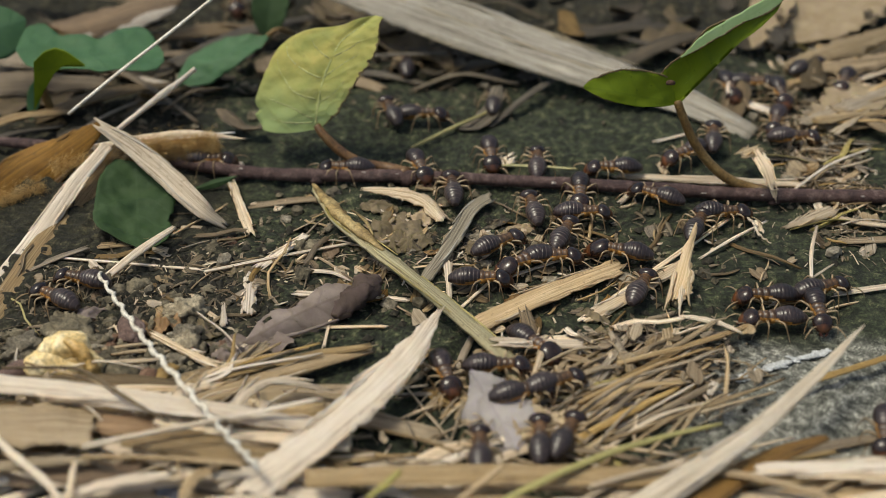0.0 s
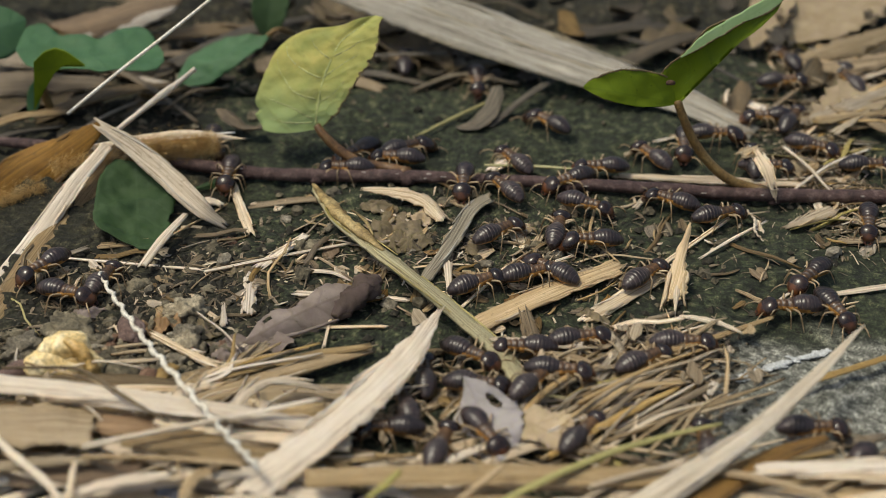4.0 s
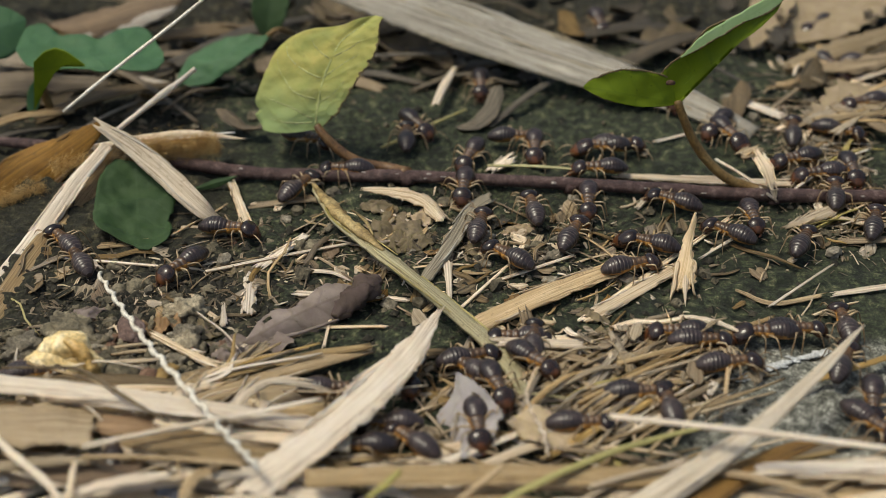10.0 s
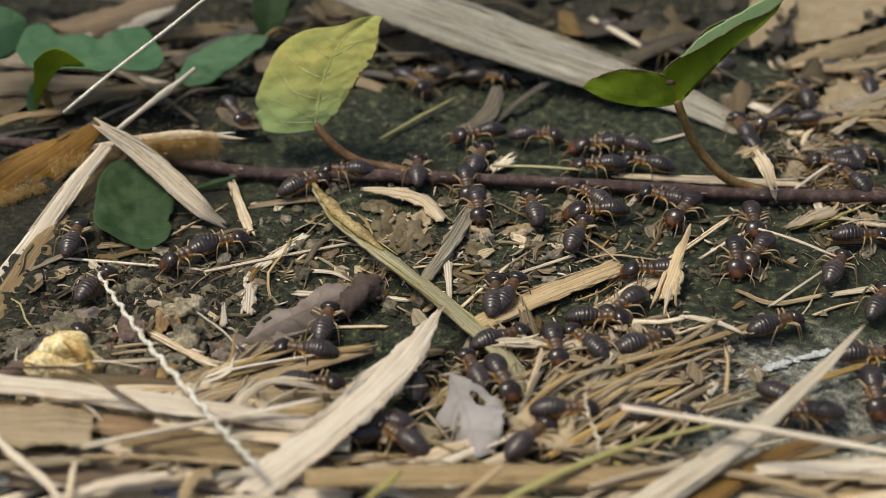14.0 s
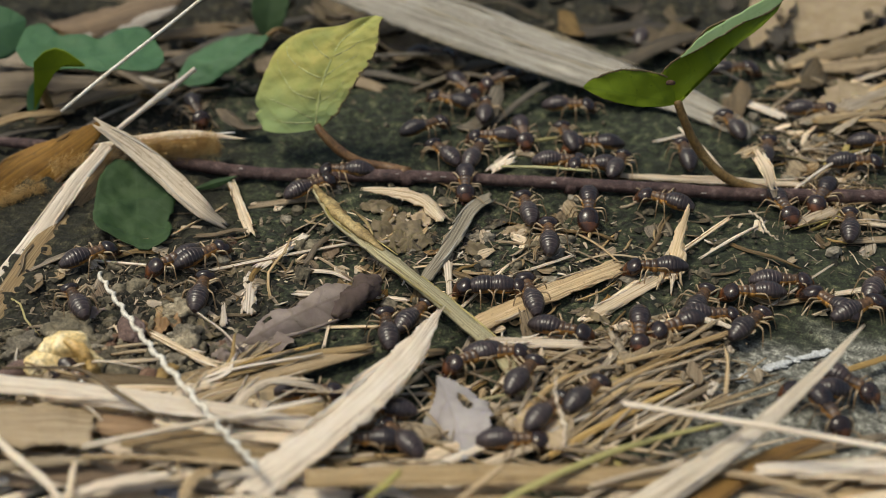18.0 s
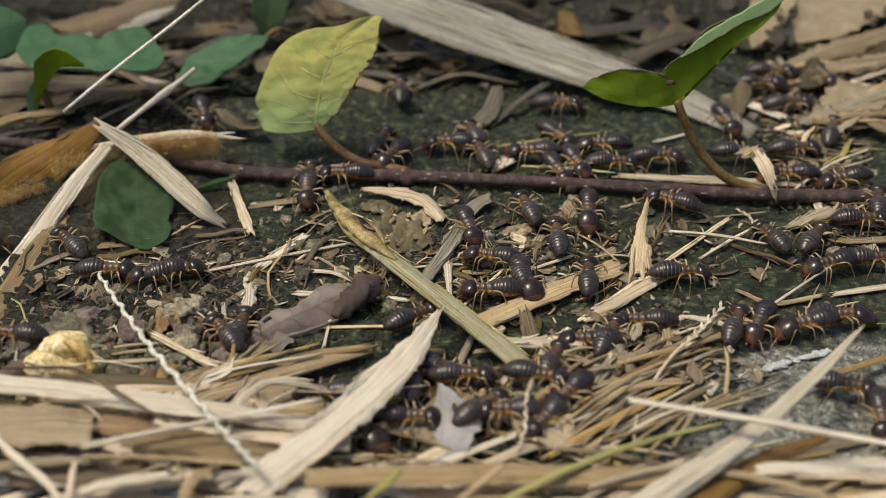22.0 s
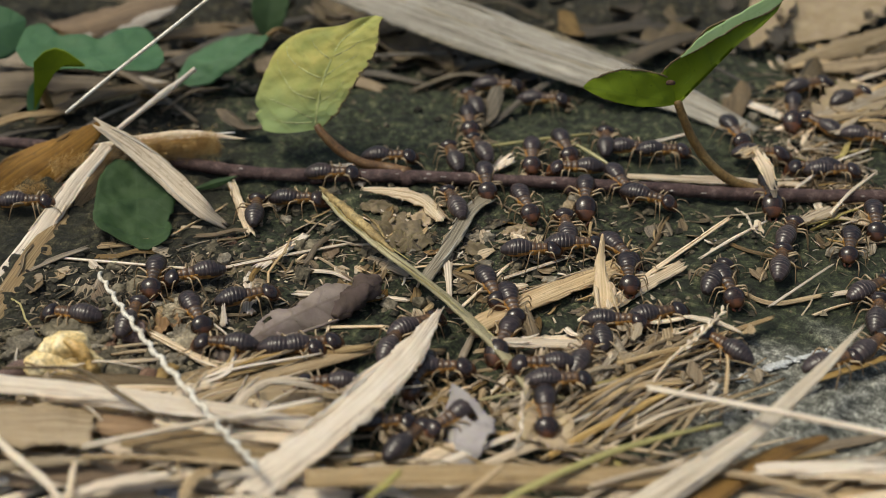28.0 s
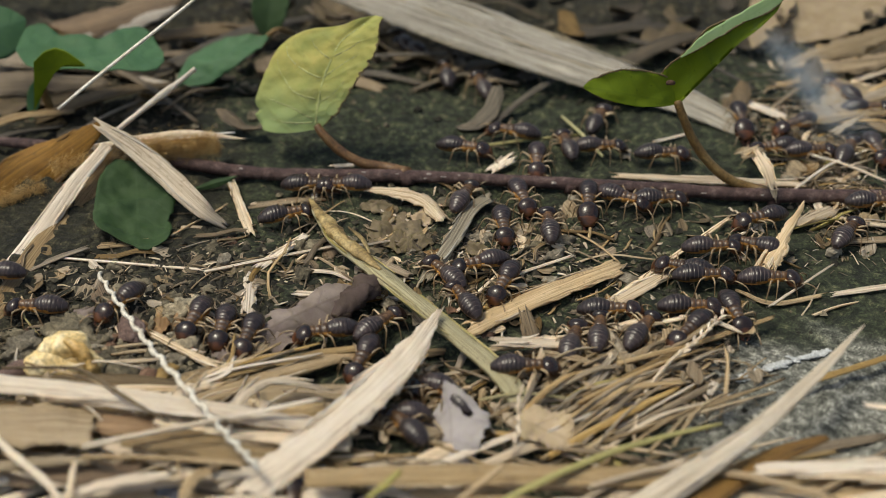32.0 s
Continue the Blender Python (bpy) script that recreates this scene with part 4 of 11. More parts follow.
big_blade("leaning_blade", [(63.3, -36.8, 11.3), (54.3, -46.5, 9.7), (43.4, -57.7, 9.0), (33.6, -65.4, 8.1), (22.2, -72.9, 6.2)], [0.5, 1.9, 2.9, 3.9, 4.6], M_BLEACHED, "pale brown grass blade leaning over the concrete", steps=48, cols=9, seed=17, roll=10, fray=3.0)
blade("brown_grass_leaf", [(55.3, -54.6, 5.4), (47.7, -58.1, 5.6), (39.4, -64.3, 6.1), (31.4, -71.7, 6.0)], [1.2, 3.0, 3.6, 4.0], M_SHEATH, "brown grass blade beneath a pale one", steps=26, seed=18)
blade("thin_greenish_straw", [(40.6, -51.7, 5.4), (30.4, -55.8, 6.2), (21.8, -60.6, 7.2), (13.0, -67.0, 8.4), (6.0, -71.5, 8.0)], [0.5, 0.9, 1.1, 1.1, 1.0], M_GREENISH, "thin greenish-yellow straw over other straw", steps=24, cols=5, seed=19)
blade("sheath_piece", [(-68.0, -54.0, 7.6), (-58.0, -55.4, 8.9), (-49.6, -55.2, 8.2)], [9, 10, 10], M_TAN, "flat tan sheath piece lying on straw", steps=24, cols=12, seed=20, fray=1.6, camber=0.05, roll=[4, 10], thick=0.15, rough=0.12)
CARRIED_STICK = big_blade("dry_stick", [(-24.2, 15.9, 2.7), (-18.7, 4.2, 3.1), (-13.1, -3.1, 3.2), (-2.2, -18.7, 4.1), (7.9, -31.0, 3.0), (12.6, -40.3, 1.7)], [1.4, 3.3, 3.5, 3.5, 3.5, 3.5, 3.0], M_OLIVE, "olive-yellow dry grass stick propped on straw", 6, category="stick", steps=44, cols=8, camber=0.16, seed=21, rough=0.09, thick=0.5, fray=1.5)
for PTS, RAD, SEED in (([(-24.7, 16.8, 2.9), (-21.6, 9.3, 3.3), (-18.6, 3.6, 3.5), (-15.0, -1.0, 3.5), (-11.3, -5.7, 3.4)], [0.4, 1.15, 1.5, 1.5, 1.1, 0.35], 5), ([(-17.3, 5.6, 4.5), (-14.9, 1.8, 4.7), (-13.2, -1.8, 4.0)], [0.25, 0.5, 0.4, 0.2], 8)):
    V, F, U = tube(PTS, RAD, steps=36, sides=12, squash=0.6, crumple=0.5, seed=SEED, wobble=0.04)
    part_of(CARRIED_STICK, "curled_tip", [tuple(Vector(q) - CARRIED_STICK.location / MM) for q in V], F, M_HUSK, U)
stalk("brown_stalk", [(-66.5, -41.2, 7.0), (-60.0, -41.6, 7.4), (-55.4, -41.9, 7.5), (-51.6, -45.3, 8.9), (-47.6, -50.3, 10.6), (-42.7, -54.6, 11.0), (-38.6, -56.8, 10.2)], [0.22, 0.26, 0.3, 0.32, 0.34, 0.3, 0.22], M_BROWN, "thin dark brown curved stalk over straw", "dry grass", steps=50, sides=7, wobble=0.12)
blade("thin_straw", [(-49.4, -62.4, 10.6), (-41.0, -60.0, 11.2), (-32.7, -57.4, 11.0), (-30.2, -56.0, 10.4)], [0.5, 0.75, 0.7, 0.4], M_WHITE, "thin white straw lying across the straw mat", group="straw mat", steps=24, cols=5, seed=756, camber=0.2, thick=0.3)
for PTS, WID, MAT, LABEL, SEED in (
    ([(-54.0, -29.9, 1.7), (-49.0, -29.2, 2.0), (-44.6, -28.3, 1.6)], [0.5, 0.7, 0.4], M_GOLD, "thin golden straw on the earth", 761),
    ([(-53.0, -31.3, 1.6), (-48.0, -30.6, 1.9), (-43.6, -30.4, 1.5)], [0.4, 0.9, 0.5], M_TAN, "thin tan straw on the earth", 762),
    ([(-54.2, -33.2, 1.6), (-49.0, -33.0, 1.8), (-44.4, -32.2, 1.6)], [0.6, 1.0, 0.8], M_TAN, "thin tan straw on the earth", 763),
    ([(-45.2, -40.6, 2.4), (-43.6, -37.6, 3.0), (-41.8, -34.4, 2.4)], [2.2, 2.6, 2.0], M_GOLD, "split straw end on the earth", 764),
    ([(-67.9, -28.5, 1.4), (-67.0, -33.5, 2.4), (-65.4, -37.0, 1.8)], [0.3, 0.4, 0.4], M_PALE, "thin pale straw on the earth", 765),
    ([(-40.2, -21.6, 2.6), (-35.0, -27.0, 2.6), (-32.0, -31.0, 1.8)], [0.25, 0.35, 0.3], M_WHITE, "thin white straw on the earth", 766),
    ([(-36.0, -20.4, 3.2), (-35.7, -23.4, 1.4)], [0.5, 1.3], M_WHITE, "short white straw chip on the earth", 767)):
    blade("thin_straw", PTS, WID, MAT, LABEL, steps=18, cols=6, seed=SEED, camber=0.15, thick=0.25, fray=1.0)

# ---- blurred straw at the very front ----
NEAR = random.Random(23)
for k in range(34):
    q = Vector((-41.8, -64.5, 4.4)) + Vector((NEAR.uniform(-36, 150), NEAR.uniform(-9, 2.5), NEAR.uniform(-1.0, 2.2)))
    a, L = radians(NEAR.choice((-4, 6, 14, -22, 38)) + NEAR.uniform(-9, 9)), NEAR.uniform(9, 30)
    d = Vector((math.cos(a), math.sin(a), 0)) * L / 2
    blade("grass_straw", [tuple(q - d), tuple(q + Vector((0, 0, 0.7))), tuple(q + d)], [NEAR.choice((0.8, 1.4, 2.4, 3.6))] * 2 + [0.8], (M_PALE, M_TAN, M_PALE, M_GOLD, M_TAN)[k % 5],
        "dry straw blade lying in front", group="straw mat", seed=970 + k, steps=10, cols=5, fray=1.4, camber=0.12, thick=0.2)

for k in range(30):
    q = Vector((NEAR.uniform(-78, 66), NEAR.uniform(-76, -66), NEAR.uniform(3.0, 6.0)))
    if q.x < -16:
        q = q + Vector((0, NEAR.uniform(0, 8), 0))
    a, L = radians(NEAR.choice((-6, 4, 12, 24, -18)) + NEAR.uniform(-8, 8)), NEAR.uniform(16, 40)
    d = Vector((math.cos(a), math.sin(a), 0)) * L / 2
    w = NEAR.choice((2.0, 3.2, 4.4, 5.6))
    blade("grass_straw", [tuple(q - d), tuple(q + Vector((0, 0, 0.8))), tuple(q + d)], [w * 0.7, w, w * 0.6], (M_TAN, M_PALE, M_FLAKE, M_WHITE, M_TAN)[k % 5],
        "broad dry straw blade lying in front", group="straw mat", seed=1600 + k, steps=12, cols=6, fray=1.4, camber=0.12, thick=0.2, rough=0.1)

for PTS, WID, MAT, LABEL, SEED in (
    ([(-53.5, -52.4, 7.2), (-46.6, -52.9, 7.2), (-38.6, -53.9, 6.4)], [4.4, 4.8, 3.2], M_RUST, "rusty brown blade under pale straw", 751),
    ([(-49.3, -62.6, 9.2), (-38.3, -63.3, 9.6), (-27.4, -63.8, 9.0)], [0.6, 0.8, 0.7], M_TAN, "thin tan straw lying across the straw mat", 752),
    ([(-62.0, -60.5, 11.0), (-56.9, -65.6, 11.0), (-52.9, -69.3, 11.0), (-50.0, -73.0, 10.5)], [0.9, 1.3, 1.2, 0.8], M_PALE, "pale fuzzy stalk at the front of the straw mat", 753),
    ([(-49.5, -72.0, 10.0), (-49.7, -68.8, 10.5), (-50.4, -64.0, 9.5)], [0.7, 0.9, 0.6], M_PALE, "short pale stalk at the front of the straw mat", 754),
    ([(-10.2, -71.7, 10.0), (-8.0, -69.4, 10.2), (-5.9, -67.1, 10.5)], [0.6, 1.1, 0.7], M_GREENISH, "short yellowish straw standing over a blade", 771),
    ([(2.1, -71.7, 10.0), (5.2, -68.6, 10.2), (8.3, -65.4, 10.5)], [0.7, 1.0, 0.6], M_TAN, "thin tan straw leaning over a blade", 772),
    ([(-45.5, -66.6, 8.0), (-38.0, -66.0, 8.4), (-31.5, -65.0, 7.8)], [0.9, 1.2, 0.8], M_PALE, "pale straw lying over a pebble", 757),
    ([(-35.0, -69.5, 8.2), (-34.0, -66.0, 8.4), (-31.0, -62.5, 7.6)], [1.4, 2.0, 1.0], M_TAN, "tan straw lying over a pebble", 758),
    ([(-67.0, -61.8, 6.2), (-55.0, -62.3, 6.6), (-42.0, -62.0, 6.0)], [4.6, 5.2, 3.6], M_RUST, "broad rusty blade beneath the straw mat", 759),
    ([(-66.0, -64.6, 8.0), (-57.0, -63.0, 8.6), (-47.0, -61.9, 8.0)], [1.4, 2.0, 1.2], M_GOLD, "golden straw lying on the straw mat", 760),
    ([(-49.4, -69.4, 9.2), (-44.4, -67.7, 9.4), (-37.2, -65.6, 8.6)], [1.6, 2.0, 1.4], M_PALE, "pale straw at the front of the straw mat", 755)):
    blade("front_straw", PTS, WID, MAT, LABEL, group="straw mat", steps=22, cols=6, seed=SEED, fray=1.2, camber=0.2, rough=0.18, thick=0.3)

# ---- pieces on the ground in the middle ----
MIDDLE = [
    ("straw_piece", [(8.4, -29.7, 3.4), (22.0, -30.0, 3.0)], [2.3, 2.1], M_PALE, "flat cream straw piece"),
    ("straw_piece", [(30.3, -7.0, 1.7), (16.7, -15.1, 1.5), (4.2, -23.5, 0.9)], [4.0, 4.6, 3.8], M_TAN, "flat tan straw piece"),
    ("straw_piece", [(8.6, 14.2, 2.2), (5.2, 9.6, 2.2), (1.4, -0.9, 2.0), (-3.4, -11.3, 1.2)], [2.8, 2.6, 2.7, 2.2], M_GREY, "broad ash-brown straw piece"),
    ("straw_piece", [(-33.0, -9.0, 1.2), (-32.3, -19.3, 0.9)], [2.4, 2.6], M_PALE, "short pale straw piece"),
    ("straw_piece", [(-39.9, 20.9, 1.3), (-34.4, 3.6, 1.1)], [1.6, 1.8], M_PALE, "short pale straw piece"),
    ("straw_piece", [(-24.1, 3.7, 1.0), (-31.7, -7.0, 1.4)], [1.6, 2.0], M_PALE, "short pale straw piece"),
    ("thin_straw", [(-66.6, -3.4, 0.7), (-53.3, -5.3, 0.7), (-41.0, -7.7, 1.2)], [0.6, 0.7, 0.6], M_PALE, "thin pale straw"),
    ("thin_straw", [(-41.0, -8.6, 1.4), (-32.6, -6.0, 1.7), (-26.0, -2.9, 1.2), (-16.6, 0.8, 0.8)], [0.7, 0.8, 0.7, 0.5], M_WHITE, "thin white root thread"),
    ("straw_piece", [(-24.7, -14.1, 1.0), (-17.5, -14.5, 0.9)], [1.4, 1.3], M_PALE, "short pale straw piece"),
    ("straw_piece", [(-12.4, -14.2, 0.8), (-5.9, -15.6, 0.7)], [1.3, 1.0], M_PALE, "short pale straw piece"),
    ("leaf_scrap", [(0.8, -5.5, 1.4), (1.2, -16.8, 0.3)], [1.6, 0.6], M_WHITE, "white upright leaf shard"),
    ("thin_straw", [(11.3, -6.4, 1.3), (2.6, -17.9, 0.3)], [0.5, 0.6], M_PALE, "thin pale straw"),
    ("thin_straw", [(22.2, -3.9, 1.4), (8.3, -10.6, 0.7)], [0.6, 0.7], M_PALE, "thin pale straw"),
    ("straw_piece", [(41.0, -6.6, 1.4), (23.9, -20.3, 0.7)], [2.4, 3.2], M_PALE, "frayed pale straw piece"),
    ("straw_piece", [(51.7, 8.2, 1.2), (22.9, -21.0, 0.6)], [0.8, 1.2], M_PALE, "thin frayed straw"),
    ("thin_straw", [(-24.3, -23.6, 1.1), (-9.6, -23.3, 1.1)], [0.6, 0.7], M_PALE, "thin pale straw"),
    ("thin_straw", [(-17.8, -14.5, 1.6), (-19.1, -29.0, 1.1)], [0.5, 0.5], M_PALE, "thin pale straw"),
    ("leaf_scrap", [(16.1, -26.1, 0.6), (22.8, -26.3, 0.7)], [2.4, 2.6], M_WHITE, "small whitish leaf scrap"),
    ("leaf_scrap", [(13.5, -20.4, 2.2), (14.7, -26.6, 0.4)], [2.0, 3.0], M_BROWN, "brown curled leaf scrap"),
    ("straw_piece", [(-12.0, -30.8, 2.9), (-23.5, -32.7, 2.1), (-38.0, -42.5, 2.6)], [1.4, 1.6, 1.4], M_GOLD, "long golden straw"),
    ("straw_piece", [(-28.2, -29.6, 2.2), (-39.1, -41.4, 2.6)], [1.6, 3.6], M_GOLD, "frayed golden straw piece"),
    ("straw_piece", [(-46.6, -26.8, 2.5), (-33.9, -35.3, 1.7)], [1.4, 1.8], M_PALE, "pale straw piece"),
    ("thin_straw", [(-18.3, -50.2, 8.7), (-32.4, -55.0, 9.0), (-48.7, -61.6, 10.4)], [0.7, 0.9, 0.8], M_PALE, "thin pale straw"),
    ("bowed_strip", [(-30.6, -54.6, 6.5), (-29.3, -48.1, 7.5), (-24.9, -43.1, 6.3), (-17.4, -42.6, 3.9)], [1.4, 1.8, 1.6, 1.0], M_PALE, "bowed pale strip of grass"),
    ("thin_straw", [(53.6, -22.8, 2.6), (40.5, -30.2, 3.4), (27.4, -35.3, 3.3)], [0.8, 1.2, 1.0], M_TAN, "thin pale straw"),
    ("thin_straw", [(37.5, -25.5, 1.8), (32.0, -38.1, 1.2)], [0.33, 0.39], M_WHITE, "thin white straw"),
    ("thin_straw", [(42.2, -33.6, 2.0), (20.0, -55.6, 3.3)], [0.55, 0.88], M_GOLD, "golden straw"),
    ("straw_piece", [(50.0, -14.1, 1.3), (55.1, -17.1, 1.2), (64.0, -15.0, 1.4)], [0.8, 1.2, 1.0], M_GOLD, "forked golden straw piece"),
    ("thin_straw", [(65.8, -9.7, 3.4), (54.5, -17.9, 1.2)], [0.4, 0.5], M_PALE, "thin pale straw"),
    ("straw_piece", [(65.4, -15.0, 1.4), (75.1, -12.6, 1.3)], [1.2, 1.4], M_PALE, "pale straw piece"),
    ("leaf_scrap", [(61.8, 6.1, 0.8), (65.8, 7.5, 1.7), (71.0, 10.4, 2.1)], [0.8, 2.2, 3.2], M_TAN, "brown-gold leaf scrap against the vine"),
    ("leaf_scrap", [(57.7, 17.5, 9.1), (58.7, 14.5, 8.1), (59.7, 12.5, 5.8), (60.6, 12.0, 2.8)], [2.8, 3.0, 1.8, 0.5], M_PALE, "pale curled shred"),
    ("leaf_scrap", [(56.4, 25.0, 4.5), (60.2, 26.9, 4.6)], [2.6, 3.0], M_GOLD, "orange-brown leaf crumb"),
    ("thin_straw", [(65.3, 17.5, 1.4), (73.4, 24.4, 2.7), (82.3, 30.2, 2.6)], [0.5, 0.6, 0.4], M_PALE, "thin pale straw"),
    ("thin_straw", [(44.9, -3.9, 1.0), (51.6, 1.4, 1.6), (58.3, 7.7, 0.7)], [0.4, 0.6, 0.4], M_PALE, "thin pale straw"),
    ("straw_piece", [(67.6, 11.0, 1.0), (74.8, 6.7, 1.4), (82.8, 5.8, 1.0)], [1.0, 1.5, 1.2], M_TAN, "tan torn strip"),
    ("straw_piece", [(32.7, 23.0, 1.3), (49.6, 21.6, 1.1), (67.7, 21.0, 0.5)], [1.8, 2.4, 1.6], M_PALE, "pale flat strip behind the vine"),
    ("thin_straw", [(41.8, 35.9, 0.8), (48.2, 38.5, 1.0)], [0.8, 0.7], M_PALE, "short pale straw"),
        ("leaf_scrap", [(59.9, 52.2, 1.6), (68.6, 43.4, 2.1)], [2.6, 2.6], M_PALE, "tan folded leaf piece"),
    ("leaf_scrap", [(-16.7, 27.1, 1.0), (-21.0, 26.8, 0.9)], [1.0, 1.2], M_WHITE, "white leaf chip"),
    ("leaf_scrap", [(9.0, 24.4, 1.4), (13.1, 27.1, 2.5)], [2.2, 2.8], M_PALE, "tan leaf chip"),
    ("straw_piece", [(15.2, -32.0, 2.7), (20.8, -34.0, 3.2), (26.4, -36.6, 2.4)], [1.21, 1.54, 1.1], M_LITTER, "flat tan straw piece"),
    ("straw_piece", [(15.6, -32.5, 3.4), (14.3, -37.3, 3.3), (12.9, -41.6, 2.8)], [0.94, 1.04, 0.88], M_TAN, "short flat tan straw piece"),
    ("straw_piece", [(17.6, -36.8, 3.2), (24.5, -41.1, 2.3)], [0.66, 0.88], M_TAN, "tan straw piece"),
    ("straw_piece", [(40.4, -29.7, 3.2), (31.2, -36.3, 3.1), (21.5, -42.8, 2.7)], [0.88, 1.1, 0.88], M_BROWN, "long brown-gold straw piece"),
    ("leaf_scrap", [(26.7, -27.6, 3.5), (28.0, -31.1, 2.8), (28.7, -34.0, 1.8)], [0.88, 1.65, 1.21], M_LITTER, "brown torn leaf scrap"),
    ("straw_piece", [(32.9, -36.5, 2.7), (42.5, -28.2, 2.2)], [0.5, 0.33], M_PALE, "pale straw piece"),
    ("thin_straw", [(29.4, -43.8, 3.8), (27.7, -53.2, 3.3)], [0.44, 0.5], M_PALE, "thin pale straw"),
    ("straw_piece", [(25.3, -51.6, 3.4), (34.5, -44.7, 2.9), (43.3, -37.9, 2.3)], [0.99, 1.21, 0.88], M_LITTER, "tan straw piece"),
    ("thin_straw", [(54.5, -40.0, 2.6), (60.7, -37.3, 2.8), (70.3, -32.7, 2.4)], [0.8, 1.2, 1.1], M_GOLD, "golden straw on the concrete"),
    ("straw_piece", [(43.8, -61.6, 5.9), (66.3, -60.4, 5.4)], [2.4, 2.9], M_PALE, "pale straw on concrete"),
    ("straw_piece", [(46.8, -64.2, 3.7), (66.2, -62.4, 3.4)], [2.0, 3.4], M_TAN, "pale broad straw on concrete"),
]
for k, (nm, pts, wid, mt, lab) in enumerate(MIDDLE):
    if max(wid) >= 1.8:
        made = big_blade(nm, pts, wid, mt, lab + " lying on the dark path", 5, seed=40 + k, steps=26, cols=9, fray=2.6, camber=0.08 if k % 3 else 0.2, rough=0.11, thick=0.2)
        tagged(made, category="straw", group="straw pieces on the path")
    else:
        blade(nm, pts, wid, mt, lab + " lying on the dark path", seed=40 + k, steps=18, cols=6, fray=1.9, camber=0.08 if k % 3 else 0.2, rough=0.1, thick=0.2, group="straw pieces on the path")


for k in range(13):
    q = k / 12
    blade("straw_splinter", [(-40.0, -41.6, 3.0), Vector((-33.4, -37.8, 3.7)) + Vector((0, 3.0 * q - 1.5, 0.4 * math.sin(k * 2.1))), Vector((-26.1, -32.1, 2.8)) + Vector((7 * math.sin(k * 5.1), 6.5 * q - 3.2, math.sin(k * 1.7)))],
        [0.5, 0.8, 0.4], (M_GOLD, M_PALE, M_LITTER)[k % 3], "thin golden splinter of a split straw", group="split straw bundle", seed=700 + k, steps=10, cols=4, fray=0.8, thick=0.15)


def flat_leaf(name, base, tip, wide, mat, label, seed, **kw):
    """A dead leaf lying nearly flat."""
    d = Vector(tip) - Vector(base)
    s = Vector((d.y, -d.x, 0))
    prof = [0.15, 0.7, 0.95, 1.0, 0.85, 0.5, 0.1]
    v, f, u = leaf_mesh(base, tip, s, [wide * q for q in prof], [wide * 0.9 * q for q in prof], seed=seed, **kw)
    return thing(name, v, f, mat, label, "dead leaf", u)


def curled_dead_leaf():
    """A dead leaf rolled up along most of its length, with a torn flap at one end."""
    root = new("curled_dead_leaf")
    tagged(root, "purple-grey dead leaf rolled up on the earth", "dead leaf")
    v, f, u = leaf_mesh((-31.9, -27.7, 1.2), (-12.5, -14.3, 2.6), (-0.35, -1, -0.35), [0.6, 2.2, 3.0, 2.8, 3.0, 3.4, 2.8, 1.0], [0.8, 2.6, 3.6, 3.8, 3.9, 3.6, 2.6, 1.2], fold=-8, cup=1.2, bend=1.4, seed=31, ragged=0.07, wave=0.9, rows=44, cols=10, holes=((8, 2, 3, 3), (17, 0, 4, 3)))
    part_of(root, "leaf_blade", v, f, M_PURPLE, u)
    v, f, u = tube([(-17.9, -21.8, 1.8), (-15.1, -18.8, 2.8), (-12.6, -15.3, 3.3), (-11.4, -12.9, 2.9)], [0.9, 2.3, 2.3, 1.3], steps=36, sides=20, wobble=0.03, squash=0.75, seed=9, crumple=0.55)
    part_of(root, "rolled_tip", v, f, M_ROLL, u, "dark brown rolled end")
    v, f, u = leaf_mesh((-38.3, -27.9, 1.1), (-23.9, -27.9, 1.5), (0.2, 1, 0.1), [0.6, 1.6, 2.2, 2.4, 2.2, 1.2], [0.6, 1.8, 2.6, 2.8, 2.4, 1.2], fold=14, bend=0.8, seed=31, ragged=0.15, wave=1.0, holes=((6, 3, 4, 4), (14, 8, 4, 3)))
    part_of(root, "torn_flap", v, f, M_PURPLE, u)
    v, f, u = tube([(-32.2, -27.2, 0.7), (-24.1, -25.7, 1.1), (-17.0, -22.5, 1.7)], [0.25, 0.35, 0.2], steps=16, sides=6)
    part_of(root, "midrib", v, f, M_PURPLE, u)


curled_dead_leaf()
flat_leaf("dry_leaf", (67.5, 72.7, 2.4), (80.0, 99.0, 6.9), 5.0, M_TANLEAF, "pale tan dry leaf with an eaten edge", 32, fold=10, bend=1, wave=0.5, ragged=0.14, rows=40)
flat_leaf("dry_leaf", (75.5, 76.0, 2.0), (104.0, 104.0, 6.0), 13.0, M_TANLEAF, "large pale tan dry leaf with eaten edges", 58, fold=6, bend=1, wave=0.5, ragged=0.14, rows=40)
flat_leaf("dry_leaf", (73.9, 40.6, 0.8), (95.4, 55.5, 2.7), 7.0, M_TANLEAF, "flat tan dry leaf on the concrete", 33, fold=6, bend=1, wave=0.9, ragged=0.3)
flat_leaf("dry_leaf", (84.5, 57.9, 1.4), (95.4, 37.9, 2.2), 6.0, M_PALE, "pale flaking dry leaf on the concrete", 53, fold=4, bend=0.5, wave=0.9, ragged=0.35)
flat_leaf("dry_leaf", (-94.0, 49.4, 0.8), (-73.9, 53.7, 1.7), 7.0, M_DEADLEAF, "dark brown dead leaf beneath a seedling", 57, fold=12, wave=1.2, ragged=0.25)
